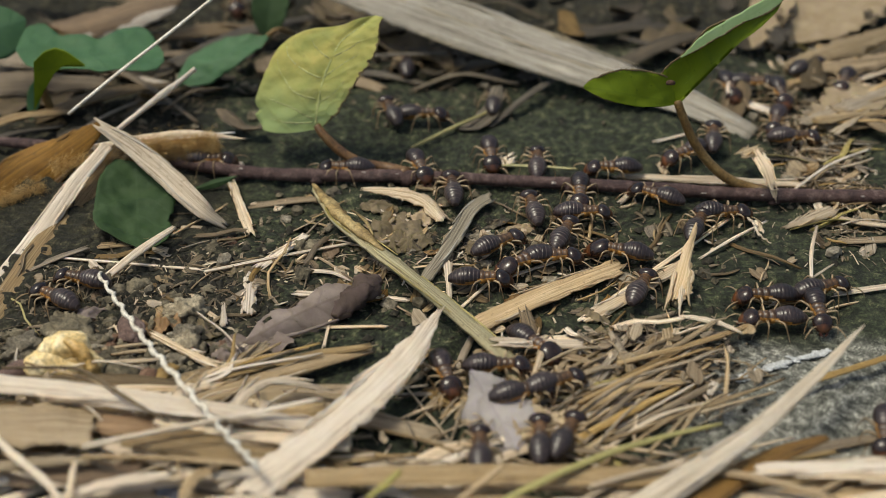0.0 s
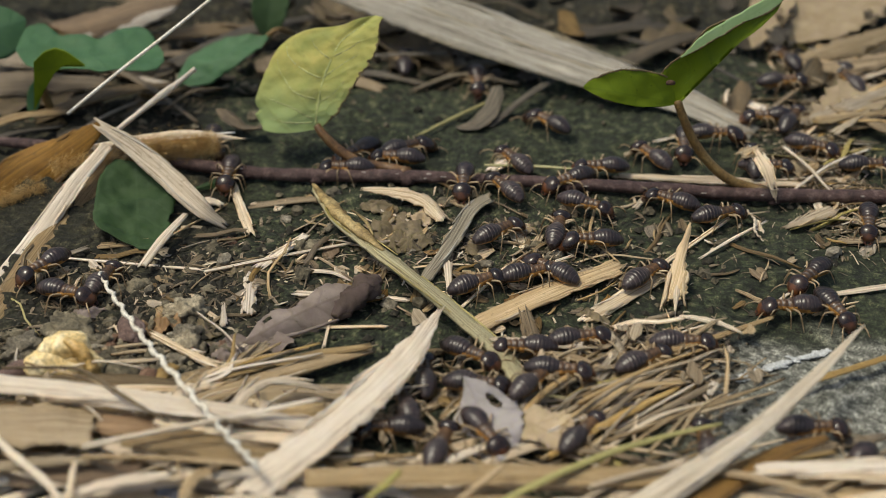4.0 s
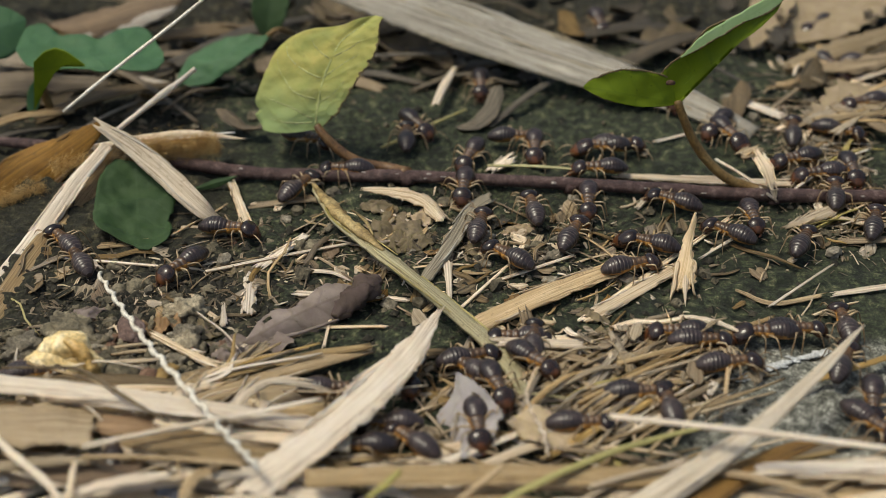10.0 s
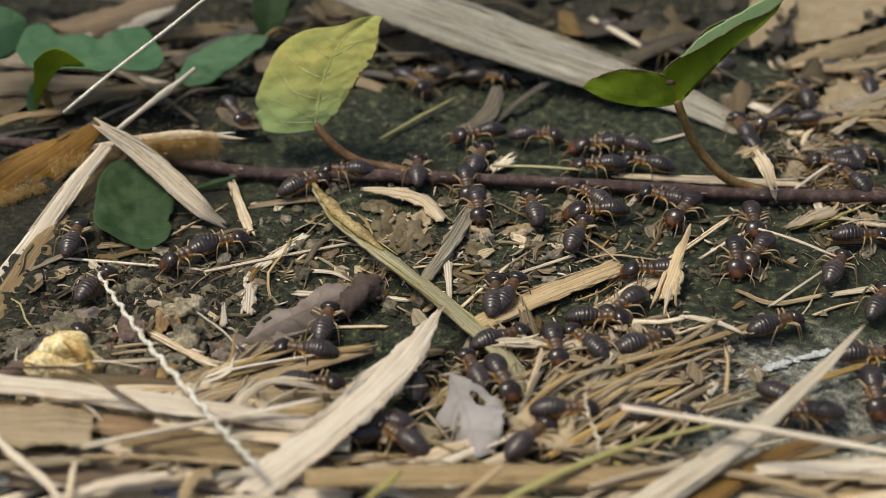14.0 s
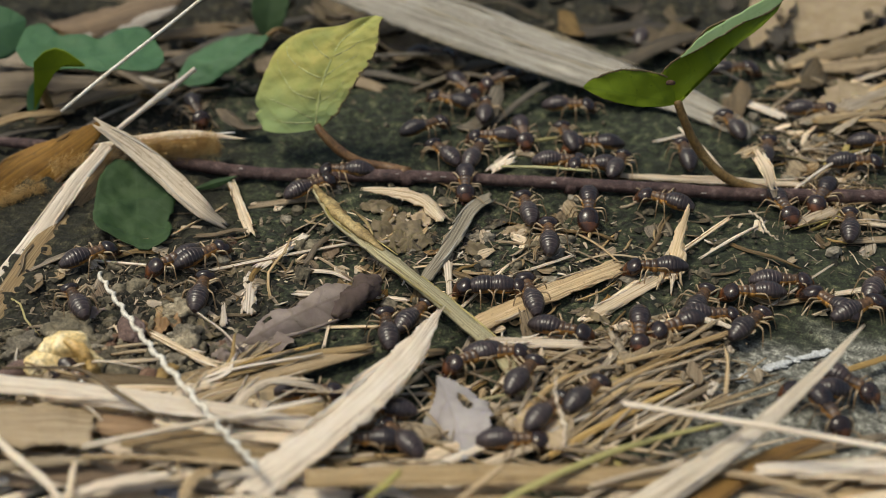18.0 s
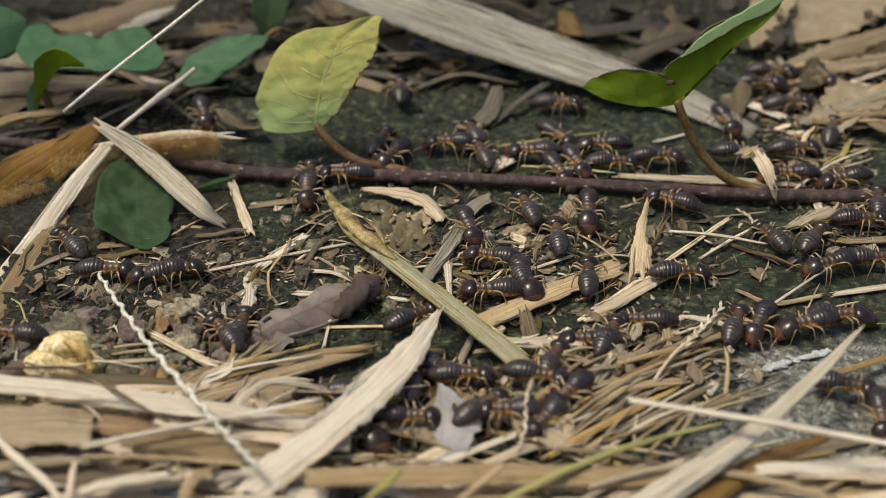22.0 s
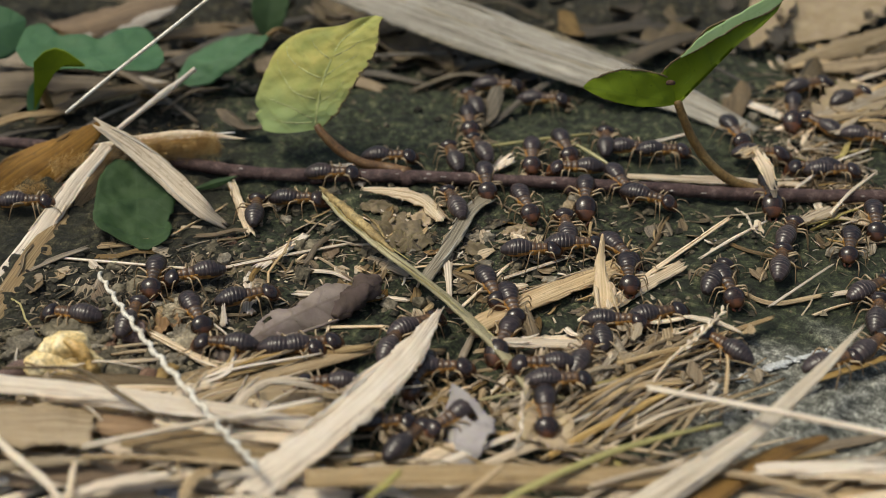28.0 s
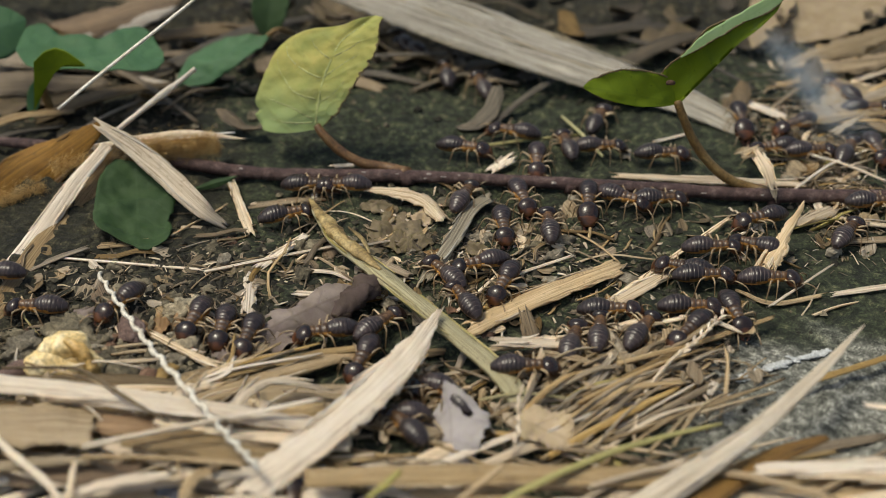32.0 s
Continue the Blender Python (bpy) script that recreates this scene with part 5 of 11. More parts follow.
flat_leaf("dry_leaf", (-18.0, 80.4, 1.9), (1.9, 63.2, 2.5), 6.0, M_DEADLEAF, "brown curled dead leaf in the thatch", 34, fold=18, wave=1.5, ragged=0.2)
flat_leaf("dry_leaf", (-29.3, 98.6, 1.5), (-10.3, 72.9, 1.5), 8.0, M_DEADLEAF, "brown curled dead leaf in the thatch", 36, fold=18, wave=1.0)
flat_leaf("dry_leaf", (42.4, 72.1, 2.0), (57.7, 77.3, 3.5), 6.0, M_DEADLEAF, "tan dead leaf behind the green leaf", 37, fold=14, wave=1.0, ragged=0.2)
blade("leaf_scrap", [(-15.0, 16.0, 2.6), (-8.7, 14.6, 3.1), (-3.5, 12.1, 3.0), (0.4, 6.9, 2.0)], [0.7, 2.9, 3.9, 3.1], M_PALE, "pale curled flake of dry leaf lying on the dark path", "dead leaf", steps=40, cols=10, seed=39, fray=1.4, camber=0.22, rough=0.25, thick=0.18, roll=[-14, 16])


def crumpled_leaf(at, size, mat, label, seed, height=1.6, turn=0.0):
    """A dead leaf crumpled into ridges and hollows, with a torn, uneven rim."""
    wob = lambda x, y, f: noise.noise(Vector((x * f + seed * 3.7, y * f - seed * 1.9, seed * 0.73)))
    rings, n = 9, 44
    verts, uvs, faces = [], [], []
    for side in (0, 1):
        for r in range(rings + 1):
            for k in range(n if r else 1):
                a = 2 * math.pi * k / n
                q = (r / rings) * (1 + 0.42 * wob(math.cos(a), math.sin(a), 1.3) + 0.22 * wob(math.cos(a), math.sin(a), 5.0))
                x, y = q * size[0] / 2 * math.cos(a), q * size[1] / 2 * math.sin(a)
                z = height * (1.0 - 1.5 * abs(wob(x, y, 0.36)) - 0.9 * abs(wob(x, y, 0.8)) - 0.4 * q * q) + 0.22 * wob(x, y, 1.7)
                verts.append((x, y, max(z, -0.1 * height) + 0.3 - side * 0.14))
                uvs.append((x + seed * 5, y))
    m = 1 + rings * n
    for k in range(n):
        j = (k + 1) % n
        faces += [(0, 1 + k, 1 + j), (m, m + 1 + j, m + 1 + k)]
        for r in range(rings - 1):
            p, q = 1 + r * n, 1 + (r + 1) * n
            faces += [(p + k, q + k, q + j, p + j), (m + p + j, m + q + j, m + q + k, m + p + k)]
        e = 1 + (rings - 1) * n
        faces.append((e + k, m + e + k, m + e + j, e + j))
    ca, sa = math.cos(radians(turn)), math.sin(radians(turn))
    g = ground_z(at[0], at[1]) + at[2]
    verts = [(at[0] + x * ca - y * sa, at[1] + x * sa + y * ca, g + z) for x, y, z in verts]
    return thing("leaf_scrap", verts, faces, mat, label, "dead leaf", uvs)


for AT, SIZE, MAT, HIGH, TURN, SEED in (
    ((-8.8, 4.6, 0.1), (11.5, 11.0), M_CRUMP, 2.3, -35, 61),
    ((-5.2, 2.0, 0.2), (7.0, 5.0), M_CRUMP, 1.5, 30, 62),
    ((-11.5, 11.4, 0.2), (7.5, 4.0), M_CRUMP, 1.4, -30, 63),
    ((-13.0, 0.6, 0.0), (6.0, 4.0), M_CRUMP, 1.2, 10, 64),
    ((-3.8, 8.8, 0.2), (5.0, 4.2), M_PALELEAF, 1.3, -50, 65),
    ((6.0, -1.0, 0.0), (6.0, 3.6), M_CRUMP, 1.1, -40, 67),
    ((13.6, 4.8, 0.0), (6.0, 3.0), M_TANLEAF, 0.9, 15, 66),
    ((26.8, -25.5, 0.2), (8.0, 4.4), M_CRUMP, 1.5, 70, 68),
    ((25.0, -20.0, 0.2), (5.0, 3.6), M_CRUMP, 1.3, -40, 69),
    ((-36.0, -7.5, 0.0), (7.0, 3.2), M_CRUMP, 1.0, -12, 70),
    ((-39.3, -23.0, 0.0), (6.5, 4.0), M_CRUMP, 1.2, -40, 71),
    ((-45.9, -23.6, 0.4), (6.6, 4.6), M_RUSTLEAF, 2.6, 20, 72),
    ((-58.6, -20.4, 0.2), (6.0, 3.6), M_PURPLE, 1.6, 0, 73),
    ((-34.0, -30.6, 0.2), (5.6, 3.6), M_PURPLE, 1.6, 25, 74)):
    crumpled_leaf(AT, SIZE, MAT, {M_PALELEAF: "pale tan torn leaf scrap on the path", M_TANLEAF: "tan torn leaf scrap on the path", M_RUSTLEAF: "rust-brown crumpled leaf on the earth", M_PURPLE: "dark purple-brown torn leaf on the earth"}.get(MAT, "crumpled brown leaf scrap on the path"), SEED, HIGH, TURN)
flat_leaf("dry_leaf", (10.4, -48.2, 3.4), (20.3, -54.2, 3.3), 4.6, M_PALELEAF, "tan leaf piece among straw", 38, fold=8, wave=0.6, ragged=0.2)


# Black scraps laid over the leaf as the dark of its eaten gaps.
for BASE, TIP, WIDE, SEED in (((76.2, 83.7, 5.5), (73.8, 78.3, 4.6), 2.2, 81), ((73.9, 77.7, 4.6), (71.4, 70.1, 3.8), 3.0, 82), ((72.7, 72.5, 4.2), (76.3, 70.8, 4.0), 2.4, 83), ((93.9, 83.2, 6.0), (93.8, 76.9, 5.0), 1.6, 84)):
    flat_leaf("leaf_scrap", BASE, TIP, WIDE, M_SHADELEAF, "black scrap standing in for a dark gap in an eaten leaf", SEED, fold=8, bend=0.6, wave=0.7, ragged=0.3)
for PTS, WID, SEED in (([(73.0, 64.0, 3.2), (80.0, 66.5, 4.2), (87.8, 69.8, 5.2), (97.7, 75.7, 5.6)], [2.0, 5.0, 5.5, 4.0], 761), ([(78.3, 61.0, 4.0), (85.8, 61.0, 4.8), (96.2, 64.4, 4.6)], [2.0, 4.5, 4.0], 762), ([(71.0, 41.2, 2.2), (80.0, 44.3, 3.0), (93.2, 51.8, 3.4)], [1.5, 5.0, 6.5], 763), ([(78.2, 44.4, 3.6), (82.4, 40.6, 3.8), (89.0, 35.4, 3.0)], [1.0, 2.2, 2.6], 764)):
    blade("dry_sheath", PTS, WID, M_FLAKE if SEED % 2 else M_LITTER, "pale peeling dry sheath on the litter", "dry grass", "flakes of a dry leaf", steps=26, cols=9, roll=-12, seed=SEED, fray=2.4, camber=0.16, rough=0.22, thick=0.2)


FLAKES = random.Random(91)
for k in range(30):
    q = Vector((82.3, 52.0, 1.5)) + Vector((FLAKES.uniform(-5, 15), FLAKES.uniform(-16, 18), FLAKES.uniform(0.0, 2.0)))
    a, L = radians(FLAKES.choice((12, 20, 28, -6, -50)) + FLAKES.uniform(-9, 9)), FLAKES.uniform(6, 18)
    d = Vector((math.cos(a), math.sin(a), 0)) * L / 2
    blade("straw_flake", [tuple(q - d), tuple(q + Vector((0, 0, 0.7))), tuple(q + d + Vector((0, 0, FLAKES.uniform(-0.3, 1.0))))], [FLAKES.choice((0.3, 0.45, 0.7, 1.1, 1.8, 2.6))] * 2 + [0.25], (M_TAN, M_FLAKE, M_TAN, M_FLAKE)[k % 4],
        "pale flaking shred of a dry leaf", group="flakes of a dry leaf", seed=910 + k, steps=10, cols=5, fray=1.6, camber=0.15, rough=0.2, thick=0.16)


def stone(name, at, size, mat, label, seed, **kw):
    v, f = lump_mesh(size, seed, **kw)
    ob = thing(name, v, f, mat, label, "stone", at=(0, 0, 0))
    ob.location = Vector(at) * MM
    ob.rotation_euler.z = seed * 1.3
    return ob


def lime_streak():
    """A thin whitish crust along a scratch in the concrete."""
    rnd = random.Random(44)
    verts, faces = [], []
    for q in curve([(45.5, -36.6, 0), (49.5, -34.4, 0), (53.2, -33.0, 0), (58.5, -30.6, 0), (61.0, -29.9, 0)], 60):
        v, f = lump_mesh((rnd.uniform(1.0, 2.2), rnd.uniform(0.4, 0.9), rnd.uniform(0.3, 0.5)), rnd.randrange(900), bumps=0.7, detail=2)
        x, y = q.x + rnd.gauss(0, 0.4), q.y + rnd.gauss(0, 0.3)
        i = len(verts)
        verts += [(x + a, y + b, ground_z(x, y) + 0.42 + c) for a, b, c in v]
        faces += [tuple(i + j for j in t) for t in f]
    return thing("lime_crust", verts, faces, M_LIME, "whitish lime crust on bare grey concrete", "crust", kind="stuff")


lime_streak()


def yellow_lump():
    root = new("yellow_lump")
    tagged(root, "cream-yellow waxy lump on the earth", "lump")
    base = Vector((-59.3, -34.5, 0.1))
    root.location = base * MM
    for nm, off, size, sd, bumps in (("body", (-0.2, 0, 0), (12.4, 6.8, 6.6), 3, 0.12), ("crest", (0.2, 1.0, 2.4), (8.2, 5.2, 6.4), 5, 0.2), ("shoulder", (1.6, 0.2, 0.8), (9.0, 6.0, 5.4), 8, 0.2)):
        v, f = lump_mesh(size, sd, bumps=bumps, detail=4, freq=1.25)
        part_of(root, nm, [(x + off[0], y + off[1], z + off[2]) for x, y, z in v], f, M_CREAM)
    v, f, _ = tube([(1.2, -0.6, 7.4), (3.6, -1.8, 6.4), (5.2, -2.8, 3.6), (5.7, -3.6, 0.3)], [0.5, 0.9, 1.1, 0.9], steps=24, sides=10, wobble=0.08, crumple=0.5, seed=4)
    part_of(root, "curl", v, f, M_OCHRE, label="ochre curl down its side")


yellow_lump()
stone("pebble", (-37.4, -65.0, 4.6), (5.4, 4.0, 2.4), M_BLUESTONE, "dark blue-grey pebble among the straw", 12, bumps=0.4)
stone("pebble", (-45.4, -37.9, 0.8), (3.8, 3.4, 3.8), M_RED, "small red-brown pebble on the earth", 13, bumps=0.2)
stone("clod", (-50.3, -25.4, 0.2), (6.6, 4.4, 4.2), M_MAUVE, "dusky red-brown stone on the earth", 4, bumps=0.22, detail=4, freq=1.2)
stone("clod", (-42.4, -19.6, 0.2), (6.4, 5, 3.6), M_PALESTONE, "grey-brown clod of dry earth", 5, bumps=0.6, detail=4, freq=1.9)
stone("pebble", (-48.6, -36.4, 0.4), (3.6, 3, 2.8), M_STONE, "small grey pebble on the earth", 6, bumps=0.3)
stone("pebble", (-66.4, -35.6, 0.6), (6.4, 3.6, 3.2), M_MAUVE, "mauve-grey stone on the earth", 15, bumps=0.3)
stone("pebble", (-40.9, -28.2, 0.3), (5.2, 4.0, 3.4), M_PALESTONE, "pale yellowish stone on the earth", 16, bumps=0.35, detail=4)
stone("pebble", (-43.2, -28.4, 1.2), (1.7, 1.5, 1.5), M_PALESTONE, "tiny pale pebble on the earth", 17, bumps=0.2)
stone("pebble", (-50.9, -35.0, -0.1), (4.6, 4, 3.4), M_STONE, "small grey pebble on the earth", 7)
stone("pebble", (-67.4, -28.8, -0.2), (6, 5, 3.0), M_GRIT, "tan-grey clod lying on the earth", 8, bumps=0.5, detail=4)
stone("clod", (-60.0, -25.0, 0.3), (9, 6, 3.6), M_STONE, "brown clod of dry earth", 9, bumps=0.6, detail=4, freq=2.0)
stone("pebble", (-41.6, -25.4, 0.0), (5.5, 4, 3.0), M_GRIT, "tan-grey clod lying on the earth", 10, bumps=0.5, detail=4)


# ---- litter: loose straw, leaf scraps, chaff and crumbs ----
def chip_mesh(length, width, bow, seed, mat, steps=4, cols=4):
    """A short splinter of straw along x, its foot at z = 0."""
    r = random.Random(seed)
    pts = [(-length / 2, 0, 0.25), (-length / 6, r.uniform(-0.25, 0.25) * length * 0.4, 0.25 + bow * length), (length / 6, r.uniform(-0.1, 0.1) * length * 0.4, 0.25 + bow * length), (length / 2, 0, 0.25)]
    v, f, u = strip(pts, [width, width * r.uniform(0.8, 1.1), width * r.uniform(0.5, 1.0)], roll=r.uniform(-25, 25), camber=r.uniform(0.0, 0.25), thick=0.16, fray=min(1.2, width), steps=steps, cols=cols, seed=seed, rough=0.08)
    return mesh_from("straw_fragment", v, f, mat, u)


def scrap_mesh(size, seed, mat, curl=0.25):
    """A torn bit of dead leaf: ragged outline, curled, with thickness."""
    r = random.Random(seed)
    ring, n = [], 15
    for k in range(n):
        a = 2 * math.pi * k / n
        q = size / 2 * (0.85 + 0.22 * math.sin(2 * a + seed) + 0.12 * math.sin(3 * a + seed * 1.7) + r.uniform(-0.13, 0.13))
        ring.append((q * math.cos(a) * 1.25, q * math.sin(a) * 0.8))
    verts, uvs, faces = [], [], []
    lift = lambda x, y: curl * (0.5 * x * x / size + 0.9 * y * y / size) + 0.25 * math.sin(x * 1.1 + seed) * size * 0.06
    for side in (0, 1):
        for s in (0.0, 0.55, 1.0):
            for x, y in (ring if s else [(0, 0)]):
                verts.append((x * s, y * s, lift(x * s, y * s) - side * 0.14 + 0.3))
                uvs.append((x * s + seed * 7, y * s))
    m = 1 + 2 * n
    for k in range(n):
        j = (k + 1) % n
        faces += [(0, 1 + k, 1 + j), (1 + k, 1 + n + k, 1 + n + j, 1 + j), (m, m + 1 + j, m + 1 + k), (m + 1 + k, m + 1 + j, m + 1 + n + j, m + 1 + n + k)]
        faces.append((1 + n + k, m + 1 + n + k, m + 1 + n + j, 1 + n + j))
    low = min(v[2] for v in verts)
    return mesh_from("leaf_scrap", [(x, y, z - low) for x, y, z in verts], faces, mat, uvs)


def lay(name, me, x, y, z, turn, tilt, roll, label, category, group):
    ob = new(name, me)
    ob.matrix_basis = pose(x * MM, y * MM, z * MM, roll, tilt, turn)
    return tagged(ob, label, category, group)


def in_zone(rnd, zone):
    """A place in an oval, thicker towards its middle."""
    (x, y, _), (x2, y2, _), spread = zone
    while True:
        a, b = rnd.gauss(0, 0.42), rnd.gauss(0, 0.42)
        if abs(a) < 1 and abs(b) < 1:
            return x + a * x2, y + b * y2 + spread * a


def half(centre, corner):
    return centre, (abs(corner[0] - centre[0]), abs(corner[1] - centre[1]), 0)


HEAP = (*half((28.3, -36.4, -0.2), (49.1, -50.6, -0.2)), 6)
PATH_MID = (*half((4.5, -3.4, 0.1), (70.2, -28.8, 0.4)), 0)
SIDE = (*half((72.8, 29.4, -0.4), (83.7, -6.4, -0.2)), 0)
EARTH = (*half((-49.7, -15.5, 0.5), (-16.2, -36.5, -0.2)), 0)
BACK = (*half((2.0, 76.1, -0.1), (103.5, 41.3, 0.2)), 0)
FRONT_LEFT = (*half((-46.2, -50.8, 1.1), (-6.6, -64.3, 0.7)), 0)
FRONT = (*half((17.6, -57.6, 0.2), (72.6, -64.4, -0.3)), 0)
BACK_RIGHT = (*half((82.2, 68.0, 0.0), (97.3, 51.4, -0.4)), 0)
BACK_LEFT = (*half((-63.5, 59.8, 0.4), (-17.8, 26.7, -0.0)), 0)


def scatter_straw():
    rnd = random.Random(11)
    kinds = []
    for k in range(48):
        mat = (M_PALE, M_GOLD, M_TAN, M_BROWN, M_LITTER, M_TAN, M_PALE, M_LITTER, M_LITTER, M_BROWN, M_TAN, M_OLIVE)[k % 12]
        long = 2.5 + 15 * (k % 12) / 12 * rnd.uniform(0.7, 1.2)
        kinds.append((chip_mesh(long, min(long / 7, rnd.choice((0.25, 0.3, 0.4, 0.5, 0.6, 0.8, 1.1, 1.6))), rnd.uniform(0, 0.09), 100 + k, mat, steps=6), mat.name))
    words = {"bleached_straw": "pale bleached splinter of dry straw", "tan_straw": "tan splinter of dry straw", "golden_straw": "golden splinter of dry straw", "brown_dry_grass": "brown splinter of dry grass", "tan_litter_leaf": "tan strip of dead leaf", "olive_dry_stick": "olive-yellow splinter of straw", "white_stem": "whitish splinter of dry stem"}
    for zone, count, lean, jitter, lift in ((HEAP, 48, 40, 45, 2.0), (PATH_MID, 92, 18, 70, 0.6), (SIDE, 75, 14, 50, 1.0), (EARTH, 20, 10, 90, 0.4), (FRONT, 26, 8, 30, 2.5), (BACK_RIGHT, 22, 5, 60, 1.0)):
        for _ in range(count):
            x, y = in_zone(rnd, zone)
            me, nm = rnd.choice(kinds)
            lay("straw_fragment", me, x, y, ground_z(x, y) + rnd.uniform(-0.1, lift), lean + rnd.uniform(-jitter, jitter), rnd.uniform(-9, 9), rnd.uniform(-25, 25), words[nm] + " on the path", "straw", "loose straw on the path")


def scatter_scraps():
    rnd = random.Random(12)
    kinds = []
    for k in range(18):
        mat = (M_LITTER, M_DEAD, M_BROWN, M_PALE, M_SHADELEAF, M_SHEATH)[k % 6]
        kinds.append((scrap_mesh(rnd.uniform(2.0, 6.5), 200 + k, mat, rnd.uniform(0.1, 0.5)), mat.name))
    # Most big scraps behind take the leaf colour with shade painted in.
    big = [(scrap_mesh(rnd.uniform(4, 10), 240 + k, (M_SHADELEAF, M_DEAD, M_SHADELEAF, M_BROWN, M_SHADELEAF)[k % 5], rnd.uniform(0.5, 1.4)), (M_SHADELEAF, M_DEAD, M_SHADELEAF, M_BROWN, M_SHADELEAF)[k % 5].name) for k in range(10)]
    words = {"tan_litter_leaf": "tan torn scrap of dead leaf", "dead_leaf_grey_brown": "grey-brown torn scrap of dead leaf", "shade_darkened_leaf": "blackish scrap of dead leaf, shade put into its colour", "brown_sheath": "warm brown scrap of dry sheath", "brown_dry_grass": "brown curled scrap of dead leaf", "bleached_straw": "pale papery scrap of leaf", "golden_straw": "golden-brown scrap of leaf"}
    for zone, count, pool, lift in ((HEAP, 34, kinds, 1.2), (PATH_MID, 55, kinds, 0.3), (EARTH, 14, kinds, 0.2), (SIDE, 26, kinds, 0.5), (BACK, 70, big, 2.5), (BACK, 26, kinds, 0.6), (BACK_LEFT, 26, big, 2.5), (BACK_RIGHT, 12, kinds, 1.0)):
        for _ in range(count):
            x, y = in_zone(rnd, zone)
            me, nm = rnd.choice(pool)
            lay("leaf_scrap", me, x, y, ground_z(x, y) + rnd.uniform(-0.2, lift), rnd.uniform(0, 360), rnd.uniform(-22, 22), rnd.uniform(-22, 22), words[nm] + " in the litter", "leaf litter", "leaf scraps in the litter")


def scatter_blades():
    """The mat of long dry blades in front and the dark thatch behind."""
    rnd = random.Random(13)
    for k in range(46):
        x, y = in_zone(rnd, FRONT_LEFT)
        y = min(y, -33)
        x = min(x, -14)
        a, L = radians(rnd.choice((-8, -3, 5, 12, 20, 35, -20, -28)) + rnd.uniform(-8, 8)), rnd.uniform(14, 42)
        z = ground_z(x, y) + rnd.uniform(0.4, 3.6)
        w = rnd.choice((0.6, 0.8, 1.2, 1.8, 2.6, 3.4, 4.2))
        ca, sa = math.cos(a), math.sin(a)
        blade("grass_straw", [(x - L / 2 * ca, y - L / 2 * sa, z - 0.6), (x, y, z + rnd.uniform(0, 0.8)), (x + L / 2 * ca, y + L / 2 * sa, z - 0.6)], [w * 0.8, w, w * 0.7], rnd.choice((M_PALE, M_PALE, M_PALE, M_GOLD, M_TAN, M_LITTER, M_BROWN)),
            "dry straw blade in the straw mat", group="straw mat", steps=12, cols=5, fray=1.2, seed=300 + k, camber=rnd.uniform(0.02, 0.2), roll=rnd.uniform(-12, 12), thick=0.2)
    for k in range(52):
        x, y = in_zone(rnd, FRONT_LEFT)
        x = min(x, -10)
        a, L = radians(rnd.choice((-35, -20, -8, 5, 15, 25, 40, 60, 110)) + rnd.uniform(-12, 12)), rnd.uniform(5, 26)
        y = min(y, -38)
        z = ground_z(x, y) + rnd.uniform(3.0, 6.0)
        w = rnd.choice((0.3, 0.4, 0.5, 0.6, 0.9))
        ca, sa = math.cos(a), math.sin(a)
        b = rnd.uniform(-0.1, 0.1) * L
        blade("grass_straw", [(x - L / 2 * ca, y - L / 2 * sa, z - 0.8), (x - b * sa, y + b * ca, z + rnd.uniform(0, 0.8)), (x + L / 2 * ca, y + L / 2 * sa, z - 0.8)], [w * 0.7, w, w * 0.5], rnd.choice((M_PALE, M_PALE, M_GOLD, M_TAN, M_LITTER)),
            "thin dry straw in the straw mat", group="straw mat", steps=8, cols=4, fray=0.6, seed=800 + k, camber=0.2, thick=0.2)
    for k in range(30):
        x, y = in_zone(rnd, FRONT)
        y = min(y, -50)
        a, L = radians(rnd.uniform(-30, 35)), rnd.uniform(10, 34)
        z = ground_z(x, y) + rnd.uniform(0.4, 3.0)
        w = rnd.choice((0.5, 0.7, 1.0, 1.6, 2.4))
        ca, sa = math.cos(a), math.sin(a)
        blade("grass_straw", [(x - L / 2 * ca, y - L / 2 * sa, z - 0.5), (x, y, z + 0.5), (x + L / 2 * ca, y + L / 2 * sa, z - 0.5)], [w, w, w * 0.6], rnd.choice((M_PALE, M_GOLD, M_LITTER)),
            "dry straw blade lying in front", group="straw mat", steps=10, cols=5, fray=1.0, seed=400 + k, thick=0.2)
    for k in range(34):
        x, y = in_zone(rnd, BACK_LEFT if k % 2 else BACK)
        a, L = radians(rnd.uniform(-50, 50)), rnd.uniform(12, 40)
        z = ground_z(x, y) + rnd.uniform(0.5, 4.5)
        w = rnd.choice((0.6, 1.0, 1.6, 2.8, 4.5))
        ca, sa = math.cos(a), math.sin(a)
        blade("grass_straw", [(x - L / 2 * ca, y - L / 2 * sa, z - 1.2), (x, y, z + 1.0), (x + L / 2 * ca, y + L / 2 * sa, z - 0.8)], [w, w, w * 0.5], rnd.choice((M_SHADELEAF, M_DEAD, M_BROWN, M_SHADELEAF, M_BROWN, M_LITTER) if x < -20 else (M_SHADELEAF, M_DEAD, M_SHADELEAF)),
            "dry straw blade in the thatch", group="thatch behind", steps=10, cols=5, fray=1.0, seed=500 + k, thick=0.2)


